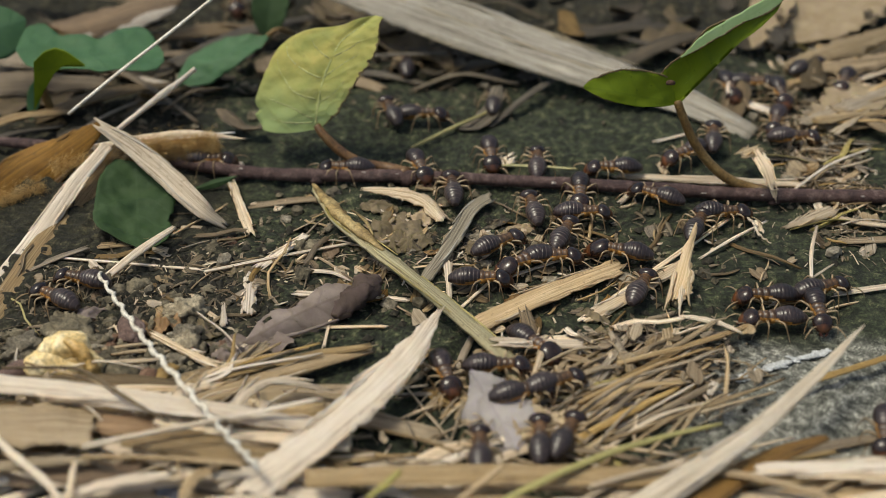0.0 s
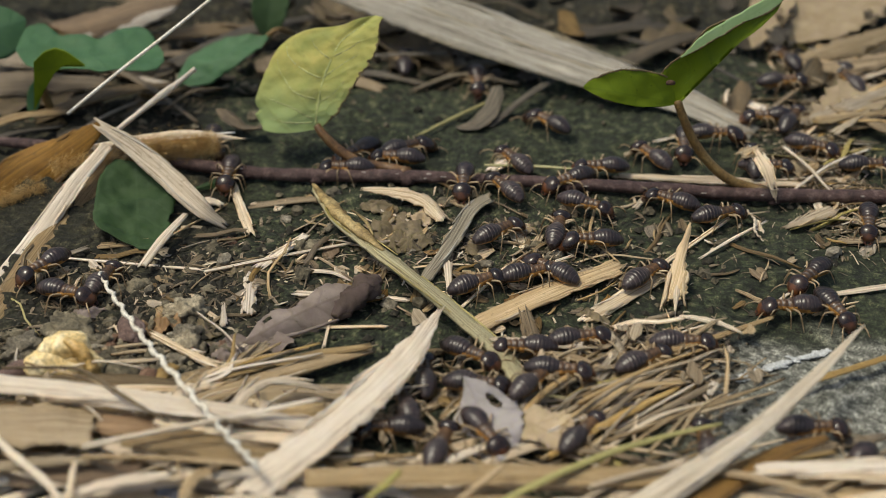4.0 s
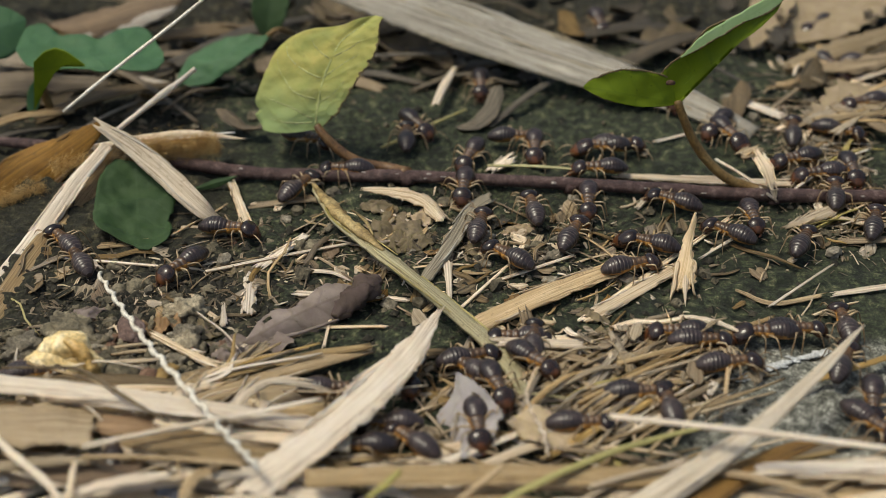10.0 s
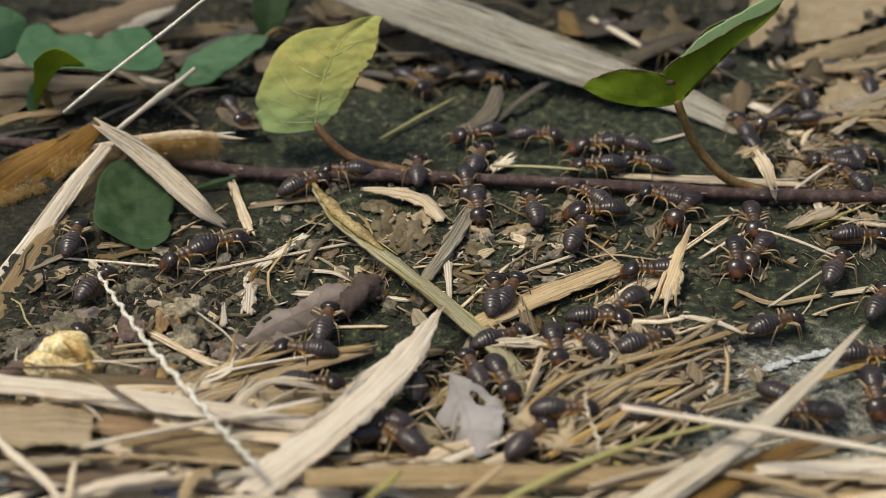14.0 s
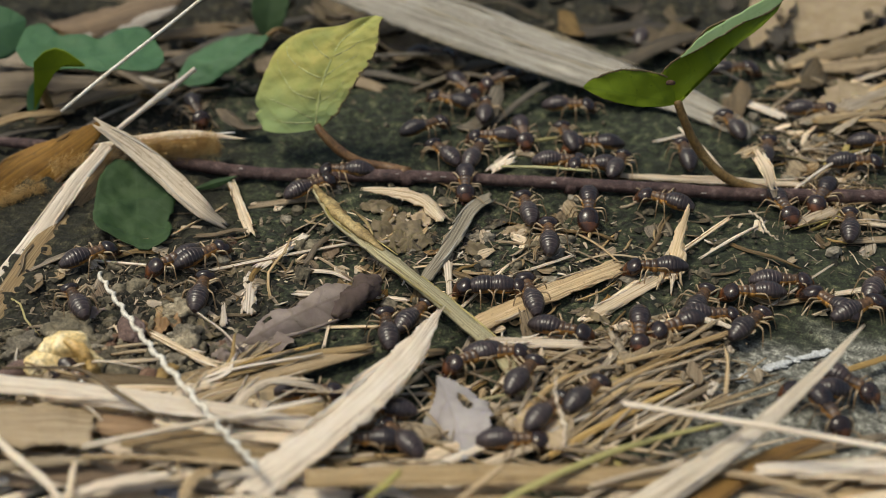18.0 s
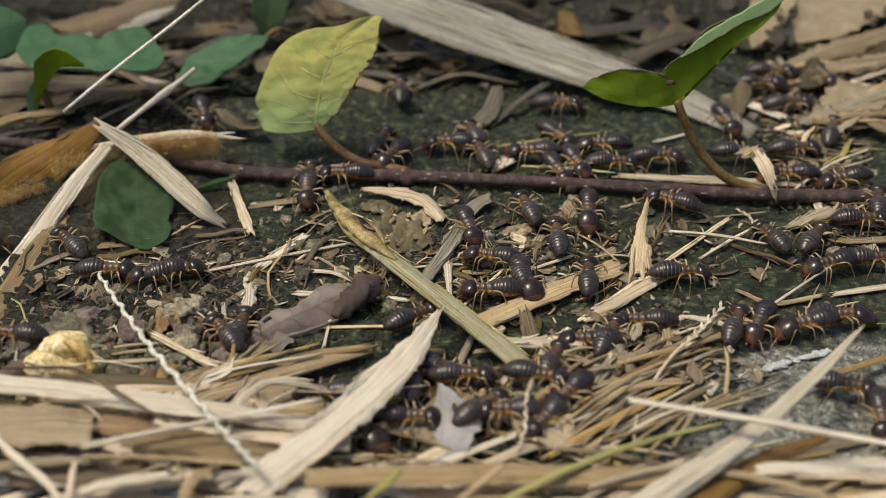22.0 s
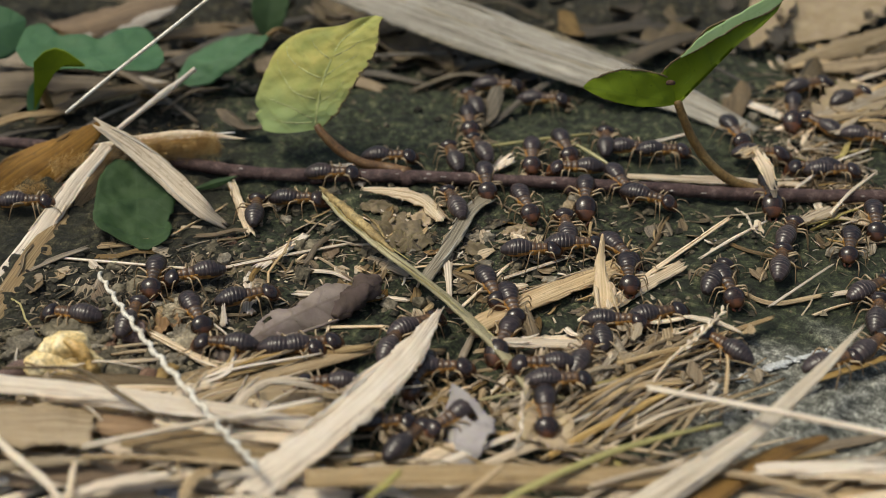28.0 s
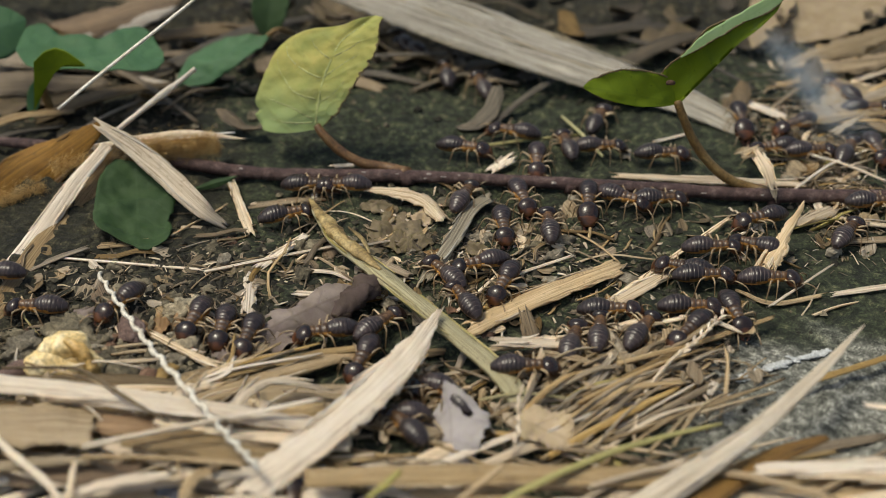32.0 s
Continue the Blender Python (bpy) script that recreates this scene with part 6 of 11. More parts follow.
def chaff_and_crumbs():
    """What nobody could count: fibres of chaff, and grains of earth."""
    rnd = random.Random(14)
    for name, label, mat, zones in (("straw_chaff", "pale chaff strewn over the path", M_LITTER, ((PATH_MID, 300), (HEAP, 480), (SIDE, 500), (EARTH, 140), (BACK_RIGHT, 260), (FRONT_LEFT, 350), (FRONT, 250))),
                                    ("dark_chaff", "dark brown chaff and rootlets in the litter", M_BROWN, ((PATH_MID, 200), (HEAP, 420), (BACK, 900), (EARTH, 380), (BACK_LEFT, 500), (SIDE, 300))),
                                    ("pale_chaff", "bleached chaff fibres on the path", M_PALE, ((PATH_MID, 190), (HEAP, 300), (SIDE, 330), (EARTH, 70), (FRONT_LEFT, 260), (FRONT, 200)))):
        verts, faces, uvs = [], [], []
        for zone, count in zones:
            for _ in range(count):
                x, y = in_zone(rnd, zone)
                L, w = rnd.uniform(0.5, 6.5 if zone is HEAP else 4.2) * rnd.uniform(0.3, 1.0), rnd.choice((0.10, 0.14, 0.2, 0.32, 0.55))
                a, tilt = rnd.uniform(0, 6.28), rnd.uniform(-0.25, 0.25)
                z = ground_z(x, y) + rnd.uniform(0.15, 1.8 if zone is HEAP else 0.7)
                d = Vector((math.cos(a), math.sin(a), tilt)) * (L / 2)
                s = Vector((-math.sin(a), math.cos(a), rnd.uniform(-0.3, 0.3))) * (w / 2)
                h = Vector((0, 0, 0.12))
                p, bow = Vector((x, y, z)), Vector((0, 0, L * rnd.uniform(0.0, 0.08)))
                i = len(verts)
                for q, e in ((p - d, 1.0), (p + bow, 1.0), (p + d, 0.5)):
                    verts += [tuple(q + s * e), tuple(q - s * e), tuple(q - h)]
                    uvs += [(q.x * 3, w), (q.x * 3, -w), (q.x * 3, 0)]
                for j in (i, i + 3):
                    faces += [(j, j + 3, j + 4, j + 1), (j + 1, j + 4, j + 5, j + 2), (j + 2, j + 5, j + 3, j)]
                faces += [(i, i + 1, i + 2), (i + 6, i + 8, i + 7)]
        tagged(new(name, mesh_from(name, verts, faces, mat, uvs, False)), label, "chaff", kind="stuff")
    octa = [(1, 0, 0), (-1, 0, 0), (0, 1, 0), (0, -1, 0), (0, 0, 1), (0, 0, -1)]
    tri = [(0, 2, 4), (2, 1, 4), (1, 3, 4), (3, 0, 4), (2, 0, 5), (1, 2, 5), (3, 1, 5), (0, 3, 5)]
    # Dark crumbs in HEAP are added to darken it like shaded gaps.
    for name, label, mat, zones, size in (("soil_crumbs", "brown crumbs of earth over the ground", M_STONE, ((EARTH, 160), (CLODS, 500), (PATH_MID, 600), (BACK, 500), (SIDE, 250)), (0.25, 1.1)),
                                          ("dark_crumbs", "blackish crumbs of earth and mould, in the heap for its shaded gaps", M_HUMUS, ((EARTH, 1100), (PATH_MID, 900), (HEAP, 500), (BACK, 600), (SIDE, 300)), (0.3, 1.3))):
        verts, faces = [], []
        for zone, count in zones:
            for _ in range(count):
                x, y = in_zone(rnd, zone)
                q = rnd.uniform(*size) * rnd.uniform(0.4, 1.0)
                i = len(verts)
                a = rnd.uniform(0, 6.28)
                for vx, vy, vz in octa:
                    k = q * rnd.uniform(0.6, 1.2)
                    verts.append((x + k * (vx * math.cos(a) - vy * math.sin(a)), y + k * (vx * math.sin(a) + vy * math.cos(a)), ground_z(x, y) + 0.25 * q + k * vz * 0.7))
                faces += [(i + p, i + r, i + s) for p, r, s in tri]
        tagged(new(name, mesh_from(name, verts, faces, mat, None, False)), label, "soil", kind="stuff")


def pebbles_all():
    rnd = random.Random(15)
    kinds = [lump_mesh((rnd.uniform(1.6, 4.2), rnd.uniform(1.4, 3.2), rnd.uniform(1.0, 2.2)), 20 + k, detail=3, bumps=0.6) for k in range(10)]
    shared = [(mesh_from("pebble", v, f, (M_STONE, M_RED, M_GRIT)[k % 3]), ("grey-brown", "red-brown", "tan-grey")[k % 3]) for k, (v, f) in enumerate(kinds)]
    for _ in range(70):
        x, y = in_zone(rnd, CLODS if rnd.random() < 0.75 else PATH_MID)
        me, word = rnd.choice(shared)
        lay("pebble", me, x, y, ground_z(x, y) - 0.3, rnd.uniform(0, 360), 0, 0, "small %s pebble on the earth" % word, "pebble", "pebbles on the earth")


def heap_fibres():
    """Thin torn fibres fanned over the heap, and curled slivers between them."""
    rnd = random.Random(31)
    for k in range(80):
        x, y = in_zone(rnd, HEAP) if k % 3 else in_zone(rnd, PIT)
        a, L = radians(rnd.choice((38, 42, 34, 50, 26, 12, 80, -20, 120)) + rnd.uniform(-10, 10)), rnd.uniform(5, 22) * (1.0 if k % 3 else 0.6)
        ca, sa, b = math.cos(a), math.sin(a), rnd.uniform(-0.05, 0.05) * L
        z = ground_z(x, y) + rnd.uniform(0.6, 3.6 if k % 3 else 2.0)
        w = rnd.choice((0.22, 0.3, 0.45, 0.7, 1.0, 1.5))
        blade("straw_fibre", [(x - L / 2 * ca, y - L / 2 * sa, z - 0.9), (x - L / 6 * ca - b * sa, y - L / 6 * sa + b * ca, z), (x + L / 5 * ca - b * sa, y + L / 5 * sa + b * ca, z + rnd.uniform(0, 0.8)), (x + L / 2 * ca, y + L / 2 * sa, z - rnd.uniform(0, 1.0))], [w * 0.5, w, w * 0.9, w * 0.3],
            rnd.choice((M_FLAKE, M_TAN, M_FLAKE, M_PALE, M_LITTER, M_TAN, M_FLAKE)), "thin tan fibre torn from dry grass", "straw", "loose straw on the path", steps=10, cols=4, fray=0.5, seed=1200 + k, camber=0.2, roll=rnd.uniform(-50, 50), thick=0.16, rough=0.25)
    kinds = [scrap_mesh(rnd.uniform(1.2, 4.6), 1400 + k, (M_FLAKE, M_LITTER, M_TAN, M_PALE, M_BROWN, M_FLAKE)[k % 6], rnd.uniform(0.2, 1.1)) for k in range(24)]
    for zone, count, lift in ((HEAP, 95, 2.6), (PATH_MID, 75, 0.4), (SIDE, 55, 0.9), (EARTH, 16, 0.4), (BACK_RIGHT, 34, 1.2), (FRONT_LEFT, 20, 4.5)):
        for _ in range(count):
            x, y = in_zone(rnd, zone)
            lay("leaf_flake", rnd.choice(kinds), x, y, ground_z(x, y) + rnd.uniform(0.0, lift), rnd.uniform(0, 360), rnd.uniform(-35, 35), rnd.uniform(-35, 35), "small tan flake of dry leaf in the litter", "leaf litter", "leaf scraps in the litter")


def grit():
    """Angular grains and crumbs of earth, too many to count."""
    rnd = random.Random(32)
    shapes = [lump_mesh((1, rnd.uniform(0.7, 1), rnd.uniform(0.5, 0.9)), 60 + k, bumps=0.55, detail=2, freq=1.3) for k in range(8)]
    for name, label, mat, zones in (("earth_grit", "tan-grey grains and crumbs of dry earth", M_GRIT, ((CLODS, 170), (PATH_MID, 35), (BACK, 120), (SIDE, 90))), ("dark_grit", "dark crumbs of moist earth", M_STONE, ((EARTH, 110), (CLODS, 80), (PATH_MID, 50), (BACK_LEFT, 120)))):
        verts, faces = [], []
        for zone, count in zones:
            for _ in range(count):
                x, y = in_zone(rnd, zone)
                v, f = rnd.choice(shapes)
                size, a, i = 0.5 + 2.6 * rnd.random() ** 3, rnd.uniform(0, 6.28), len(verts)
                ca, sa, z = math.cos(a) * size, math.sin(a) * size, ground_z(x, y) - 0.1
                verts += [(x + p * ca - q * sa, y + p * sa + q * ca, z + size * r) for p, q, r in v]
                faces += [tuple(i + j for j in t) for t in f]
        tagged(new(name, mesh_from(name, verts, faces, mat, None, False)), label, "soil", kind="stuff")


CLODS = (*half((-51.0, -31.0, 0.0), (-27.0, -41.0, 0.0)), -3)
PIT = (*half((4.0, -42.0, 0.0), (16.0, -53.0, 0.0)), 0)
heap_fibres()

CHAFF = random.Random(64)
for k in range(46):
    c = Vector((CHAFF.uniform(-6, 18), CHAFF.uniform(-53, -27), 0))
    a, L = radians(CHAFF.choice((38, 25, 60, -30, -60, 5)) + CHAFF.uniform(-14, 14)), CHAFF.uniform(4, 13)
    d = Vector((math.cos(a), math.sin(a), 0)) * L / 2
    w, h = CHAFF.choice((0.35, 0.5, 0.8, 1.3, 2.2)), ground_z(c.x, c.y) + CHAFF.uniform(0.5, 1.5)
    blade("chaff_straw", [(c.x - d.x, c.y - d.y, h), (c.x, c.y, h + 0.4), (c.x + d.x, c.y + d.y, h)], [w * 0.7, w, w * 0.6], (M_LITTER, M_BROWN, M_TAN, M_SHEATH, M_FLAKE)[k % 5],
        ("tan straw shred on the path", "brown straw shred on the path", "pale tan straw shred on the path", "rusty straw shred on the path", "dull tan straw shred on the path")[k % 5],
        group="straws of the straw heap", seed=1900 + k, steps=8, cols=5, fray=1.0, camber=0.2, thick=0.2, rough=0.1)
LONG = random.Random(88)
for k in range(24):
    c = Vector((31.0 + LONG.uniform(-13, 10), -43.5 + LONG.uniform(-8, 8), 0))
    a, L = radians(40 + LONG.uniform(-16, 14)), LONG.uniform(12, 34)
    d = Vector((math.cos(a), math.sin(a), 0)) * L / 2
    side = Vector((-d.y, d.x, 0)).normalized() * LONG.uniform(-1.2, 1.2)
    w = LONG.choice((0.4, 0.55, 0.7, 0.9, 1.5))
    lift = lambda q, h: (q.x, q.y, ground_z(q.x, q.y) + 1.2 + 2.2 * math.exp(-((q.x - 24) / 19.0) ** 2 - ((q.y + 43) / 11.0) ** 2) + h)
    h = LONG.uniform(0.2, 1.3)
    blade("heap_straw", [lift(c - d, h), lift(c + side, h + 0.5), lift(c + d, h - 0.4)], [w * 0.8, w, w * 0.5], (M_TAN, M_FLAKE, M_BLEACHED, M_GOLD, M_TAN, M_LITTER)[k % 6],
        ("long tan straw on the straw heap", "long dull tan straw on the straw heap", "long grey-bleached straw on the straw heap", "long golden straw on the straw heap", "long tan straw on the straw heap", "long brown straw on the straw heap")[k % 6],
        group="straws of the straw heap", seed=1800 + k, steps=14, cols=6, fray=1.2, camber=0.2, thick=0.24, rough=0.1)

grit()
scatter_straw()
scatter_scraps()
scatter_blades()
pebbles_all()
chaff_and_crumbs()


# ---- pieces that the termites drag ----
M_FLAX = straw_mat("pale_flaxen_sheath", (0.70, 0.58, 0.43), (0.54, 0.42, 0.28), (0.27, 0.19, 0.11), stain_amount=0.7)


def carried_fragment():
    """A torn strip of sheath with three ragged fingers."""
    root = new("sheath_fragment")
    tagged(root, "pale torn strip of grass sheath dragged by a termite", "straw")
    for k, (x, top, low, w) in enumerate(((-1.5, 0.6, -6.6, 0.8), (0.4, 1.4, -7.6, 1.0), (1.7, -0.6, -5.4, 0.6))):
        v, f, u = strip([(x * 0.5, top, 3.0 + 0.75 * max(0, top - 2)), (x * 0.8, top * 0.3, 3.3), (x, (low + top) / 2 - 1, 1.9), (x * 1.35, low, 0.4)], [w * 0.6, w, w * 0.9, w * 0.3], steps=16, cols=4, fray=1.2, seed=61 + k, camber=0.2, rough=0.3, roll=-20 + 18 * k, thick=0.3)
        part_of(root, "splinter", v, f, M_FLAX, u)
    v, f, u = strip([(1.6, 7.0, 8.6), (0.7, 4.4, 5.8), (0.2, 1.2, 4.0), (-0.3, -2.4, 2.2), (-0.8, -4.6, 1.0)], [0.7, 1.3, 2.4, 3.4, 3.8, 2.4], steps=40, cols=11, fray=1.3, seed=66, camber=0.22, rough=0.34, roll=[40, -10, -26], thick=0.3)
    part_of(root, "sheath_piece", v, f, M_FLAX, u)
    return root


def carried_straw(label, length, width, mat, seed):
    v, f, u = strip([(-length / 2, 0, 0.7), (0, 0.15 * seed % 0.6, 1.0), (length / 2, 0, 0.9)], [width * 0.8, width, width * 0.6], steps=12, cols=5, fray=0.8, seed=seed, camber=0.2)
    return thing("dragged_straw", v, f, mat, label, "straw", u, "dragged straws", at=(0, 0, 0))


def grey_curled_leaf():
    v, f, u = leaf_mesh((-6.5, 3.0, 4.6), (7.5, -3.5, 1.4), (0.45, 0.75, 0.5), [0.8, 3.8, 5.8, 6.2, 5.2, 2.8, 0.4], [0.6, 3.2, 5.0, 5.6, 5.0, 3.2, 0.4], fold=16, bend=2.0, seed=71, ragged=0.1, wave=1.1, cup=-0.6, rows=48, cols=14, holes=((10, 19, 8, 4),))
    return thing("curled_leaf", v, f, M_ASH, "ash-grey curled dead leaf pulled by termites", "dead leaf", u, at=(0, 0, 0))


M_ASH = leaf_mat("ash_grey_leaf", (0.31, 0.28, 0.275), (0.43, 0.395, 0.385), (0.23, 0.20, 0.195), (0.28, 0.23, 0.22), 0.6, relief=0.8, per_mm=0.5)
FRAGMENT = carried_fragment()
ASH_LEAF = grey_curled_leaf()
LONG_STRAW = carried_straw("long pale yellow straw lying over a grass blade", 45, 1.15, M_WHITE, 1)
TRAVEL_STRAW = carried_straw("pale flat straw carried by termites", 17, 1.9, M_PALE, 2)
THIN_STRAW = carried_straw("thin white straw carried by termites", 17, 0.7, M_WHITE, 3)
GREEN_STRAW = carried_straw("thin greenish straw shifted by termites", 22, 0.9, M_GREENISH, 4)
YELLOW_STRAW = carried_straw("thin yellow straw leaning by the vine", 17, 0.8, M_GREENISH, 5)
CHIP_STRAW = carried_straw("short white straw carried by a termite", 5, 0.8, M_WHITE, 6)


def seed_awn():
    """A pale flowering stalk with husks set along it."""
    root = new("seed_stalk")
    tagged(root, "pale dry seed stalk with small husks", "dry grass")
    v, f, u = tube([(-11.5, 0, 1.2), (-4, 0.5, 1.8), (4, -0.3, 2.0), (11.5, 0.2, 1.4)], [0.3, 0.3, 0.25, 0.15], steps=40, sides=6, wobble=0.2)
    part_of(root, "stalk", v, f, M_PALE, u)
    for k in range(13):
        x = -2.0 + k * 1.05
        v, f, u = strip([(x, 0, 1.9), (x + 0.7, 0.35 * (-1) ** k, 2.2), (x + 1.4, 0.6 * (-1) ** k, 2.1)], [0.25, 0.55, 0.15], steps=5, cols=4, thick=0.2, seed=k)
        part_of(root, "husk", v, f, M_WHITE, u)
    return root


SEED_STALK = seed_awn()


def loose_awn(pts, rad, label):
    """A corkscrew awn that the termites push about."""
    line = curve(pts, 60)
    pts = [tuple(q + Vector((0.13 * math.cos(k * 0.75 + math.sin(k * 0.21)), 0.04, 0.13 * math.sin(k * 0.75)))) for k, q in enumerate(line)]
    v, f, u = tube(pts, rad, steps=120, sides=6, twist=1.7, squash=0.7)
    return thing("twisted_awn", v, f, M_STALK, label, "dry grass", u, at=(0, 0, 0))


LEANING_AWN = loose_awn([(0, 0, 0), (0.4, 2.5, 2.4), (-0.3, 5.0, 5.2), (0, 7.0, 7.5)], [0.24, 0.3, 0.28, 0.16], "pale twisted awn leaning in the straw heap")
SMALL_AWN = loose_awn([(-5.0, 0, 0.2), (-1.5, 0.5, 0.5), (2.0, -0.4, 0.4), (5.0, 0.2, 0.2)], [0.2, 0.27, 0.26, 0.15], "small whitish twisted awn dragged by termites")


# ---- termites ----
def chitin(name, a, b, rough, scale=900):
    m, n, l, s = nodes_of(name)
    co = n.new("ShaderNodeTexCoord").outputs["Object"]
    t = noise_of(n, l, co, scale, 4.0)
    r = ramp(n, [(0.35, a), (0.68, b)])
    l.new(t.outputs[0], r.inputs[0])
    info = n.new("ShaderNodeObjectInfo")
    hsv = n.new("ShaderNodeHueSaturation")
    mr = n.new("ShaderNodeMapRange")
    mr.inputs["To Min"].default_value, mr.inputs["To Max"].default_value = 0.75, 1.35
    l.new(info.outputs["Random"], mr.inputs["Value"])
    l.new(mr.outputs[0], hsv.inputs["Value"])
    l.new(r.outputs[0], hsv.inputs["Color"])
    l.new(hsv.outputs[0], s.inputs["Base Color"])
    s.inputs["Roughness"].default_value = rough
    bumped(n, l, s, t.outputs[0], 0.25, 0.0001)
    return m


M_HEAD = chitin("dark_head_shell", (0.010, 0.006, 0.006), (0.030, 0.016, 0.012), 0.22)
M_PLATE = chitin("dark_back_plate", (0.011, 0.0075, 0.0085), (0.038, 0.025, 0.024), 0.3)
M_MEMBRANE = chitin("pale_joint_membrane", (0.022, 0.017, 0.016), (0.13, 0.10, 0.088), 0.4, 1600)
M_BELLY = chitin("ochre_belly", (0.15, 0.065, 0.016), (0.50, 0.25, 0.06), 0.45, 700)
M_LEG = chitin("pale_tan_leg", (0.17, 0.10, 0.045), (0.34, 0.265, 0.165), 0.4, 500)
M_THORAX = chitin("brown_thorax_plate", (0.030, 0.016, 0.009), (0.12, 0.062, 0.026), 0.32, 700)
M_CHEEK = chitin("orange_brown_cheek", (0.018, 0.008, 0.005), (0.12, 0.042, 0.014), 0.3, 700)
M_JAW = chitin("red_brown_jaw", (0.05, 0.014, 0.008), (0.10, 0.03, 0.012), 0.3)


def lathe(stations, around=14, mats=None, belly=None, side=-0.45, slope=0.0):
    """A body along x from stations (x, half width, half height, z); the underside takes the belly's material."""
    verts, faces, ids = [], [], []
    for x, w, h, z in stations:
        for j in range(around):
            a = 2 * math.pi * j / around
            verts.append((x, w * math.cos(a), z + h * math.sin(a)))
    for k in range(len(stations) - 1):
        for j in range(around):
            p, q = k * around + j, k * around + (j + 1) % around
            faces.append((p, p + around, q + around, q))
            low = math.sin(2 * math.pi * (j + 0.5) / around) < side - slope * k
            ids.append(belly if (low and belly is not None) else (mats[k] if mats else 0))
    faces.append(tuple(range(around)))
    faces.append(tuple((len(stations) - 1) * around + j for j in reversed(range(around))))
    ids += [0, 0]
    return verts, faces, ids


def body_part(parent, name, made, mats, label=""):
    v, f, ids = made
    ob = new(name, mesh_from(name, v, f, None, None, True, mats, ids))
    ob.parent = parent
    if label:
        ob["label"] = label
    return ob


def abdomen_stations(n=8, x0=-0.9, x1=-6.5, wide=1.82, high=1.52, z=2.75):
    """Eight plates, each slightly swollen, with a narrow pale groove after it."""
    st, mats = [], []
    for k in range(n):
        a, b = k / n, (k + 1) / n
        for f, g in ((a + 0.012, 0.985), ((a + b) / 2, 1.0), (b - 0.020, 0.99), (b - 0.007, 0.955)):
            prof = max(0.12, math.sin(math.pi * (0.13 + 0.83 * f)) ** 0.62)
            st.append((x0 + (x1 - x0) * f, wide * prof * g, high * prof * g, z + 0.2 * math.sin(f * 3.0) - 0.55 * f * f))
            mats.append(1 if g == 0.99 else 0)
    return st, mats


def build_termite(name, label, head=1.0, soldier=False):
    """A body carried high on pale legs, the dark-capped head bent down in front."""
    root = new(name)
    tagged(root, label, "termite", "termite column")
    st, mats = abdomen_stations()
    body_part(root, "abdomen", lathe(st, 22, mats, 2, 0.22, 0.026), [M_PLATE, M_MEMBRANE, M_BELLY], "dark banded abdomen")
    body_part(root, "thorax", lathe([(1.85, 0.4, 0.4, 2.75), (1.6, 0.86, 0.8, 2.7), (1.1, 1.0, 0.95, 2.65), (0.85, 0.78, 0.8, 2.6), (0.65, 1.0, 0.95, 2.65), (0.1, 1.1, 1.05, 2.6), (-0.15, 0.88, 0.9, 2.55), (-0.35, 1.2, 1.1, 2.58), (-0.9, 1.32, 1.18, 2.6), (-1.2, 1.1, 0.9, 2.65)],
        16, [0, 0, 0, 1, 0, 0, 1, 0, 0], 2, 0.5), [M_THORAX, M_MEMBRANE, M_BELLY])
    h, L = head, (1.25 if soldier else 1.0)
    bow = Matrix.Translation((1.75, 0, 3.0)) @ Matrix.Rotation(radians(30), 4, "Y")

    def bowed(v):
        return [tuple(bow @ Vector(q)) for q in v]

    hs = [(-0.25, 0.5, 0.45), (0.0, 1.15, 0.84), (0.5, 1.6, 1.08), (1.15, 1.78, 1.2), (1.9, 1.66, 1.08), (2.5, 1.25, 0.84), (2.9, 0.85, 0.6), (3.1, 0.5, 0.36)]
    v, f, ids = lathe([(x * h * L, w * h, hh * h, -0.06 * x) for x, w, hh in hs], 18, [0, 0, 0, 0, 1, 1, 1], 1, 0.05)
    skull = body_part(root, "head", (bowed(v), f, ids), [M_HEAD, M_CHEEK], "glossy dark head bent down")
    tip = 3.0 * h * L
    for sg in (-1, 1):
        jaw = [(tip - 0.35, 0.42 * sg * h, -0.3), (tip + 0.2, 0.50 * sg * h, -0.35), (tip + (1.0 if soldier else 0.55), 0.16 * sg * h, -0.4)]
        v, f, _ = tube(jaw, [0.28, 0.24, 0.06], steps=8, sides=6)
        part_of(skull, "mandible", bowed(v), f, M_JAW)
        ant = bowed([(tip - 0.9, 0.95 * sg * h, 0.1), (tip - 0.3, 1.75 * sg, 0.7), (tip + 0.9, 2.3 * sg, 0.8), (tip + 1.9, 2.6 * sg, 0.3)])
        v, f, _ = tube(ant, [0.10, 0.11, 0.11, 0.07], steps=26, sides=5, wobble=0.35, seed=3)
        part_of(skull, "antenna", v, f, M_LEG, o=ant[0])
        for nm, x, dx, reach, knee in (("front_leg", 1.2, 1.7, 2.1, 3.0), ("middle_leg", 0.3, 0.2, 2.9, 3.1), ("hind_leg", -0.6, -2.6, 2.9, 3.3)):
            hip = (x, 0.65 * sg, 2.35)
            pts = [hip, (x + dx * 0.4, (0.7 + 0.45 * reach) * sg, knee - 0.3), (x + dx * 0.62, (0.7 + 0.75 * reach) * sg, knee - 0.35), (x + dx * 0.86, (0.7 + 0.92 * reach) * sg, 1.2), (x + dx, (0.7 + reach) * sg, 0.02)]
            v, f, _ = tube(pts, [0.24, 0.18, 0.13, 0.09, 0.06], steps=18, sides=6)
            part_of(root, nm, v, f, M_LEG, o=hip)
    return root


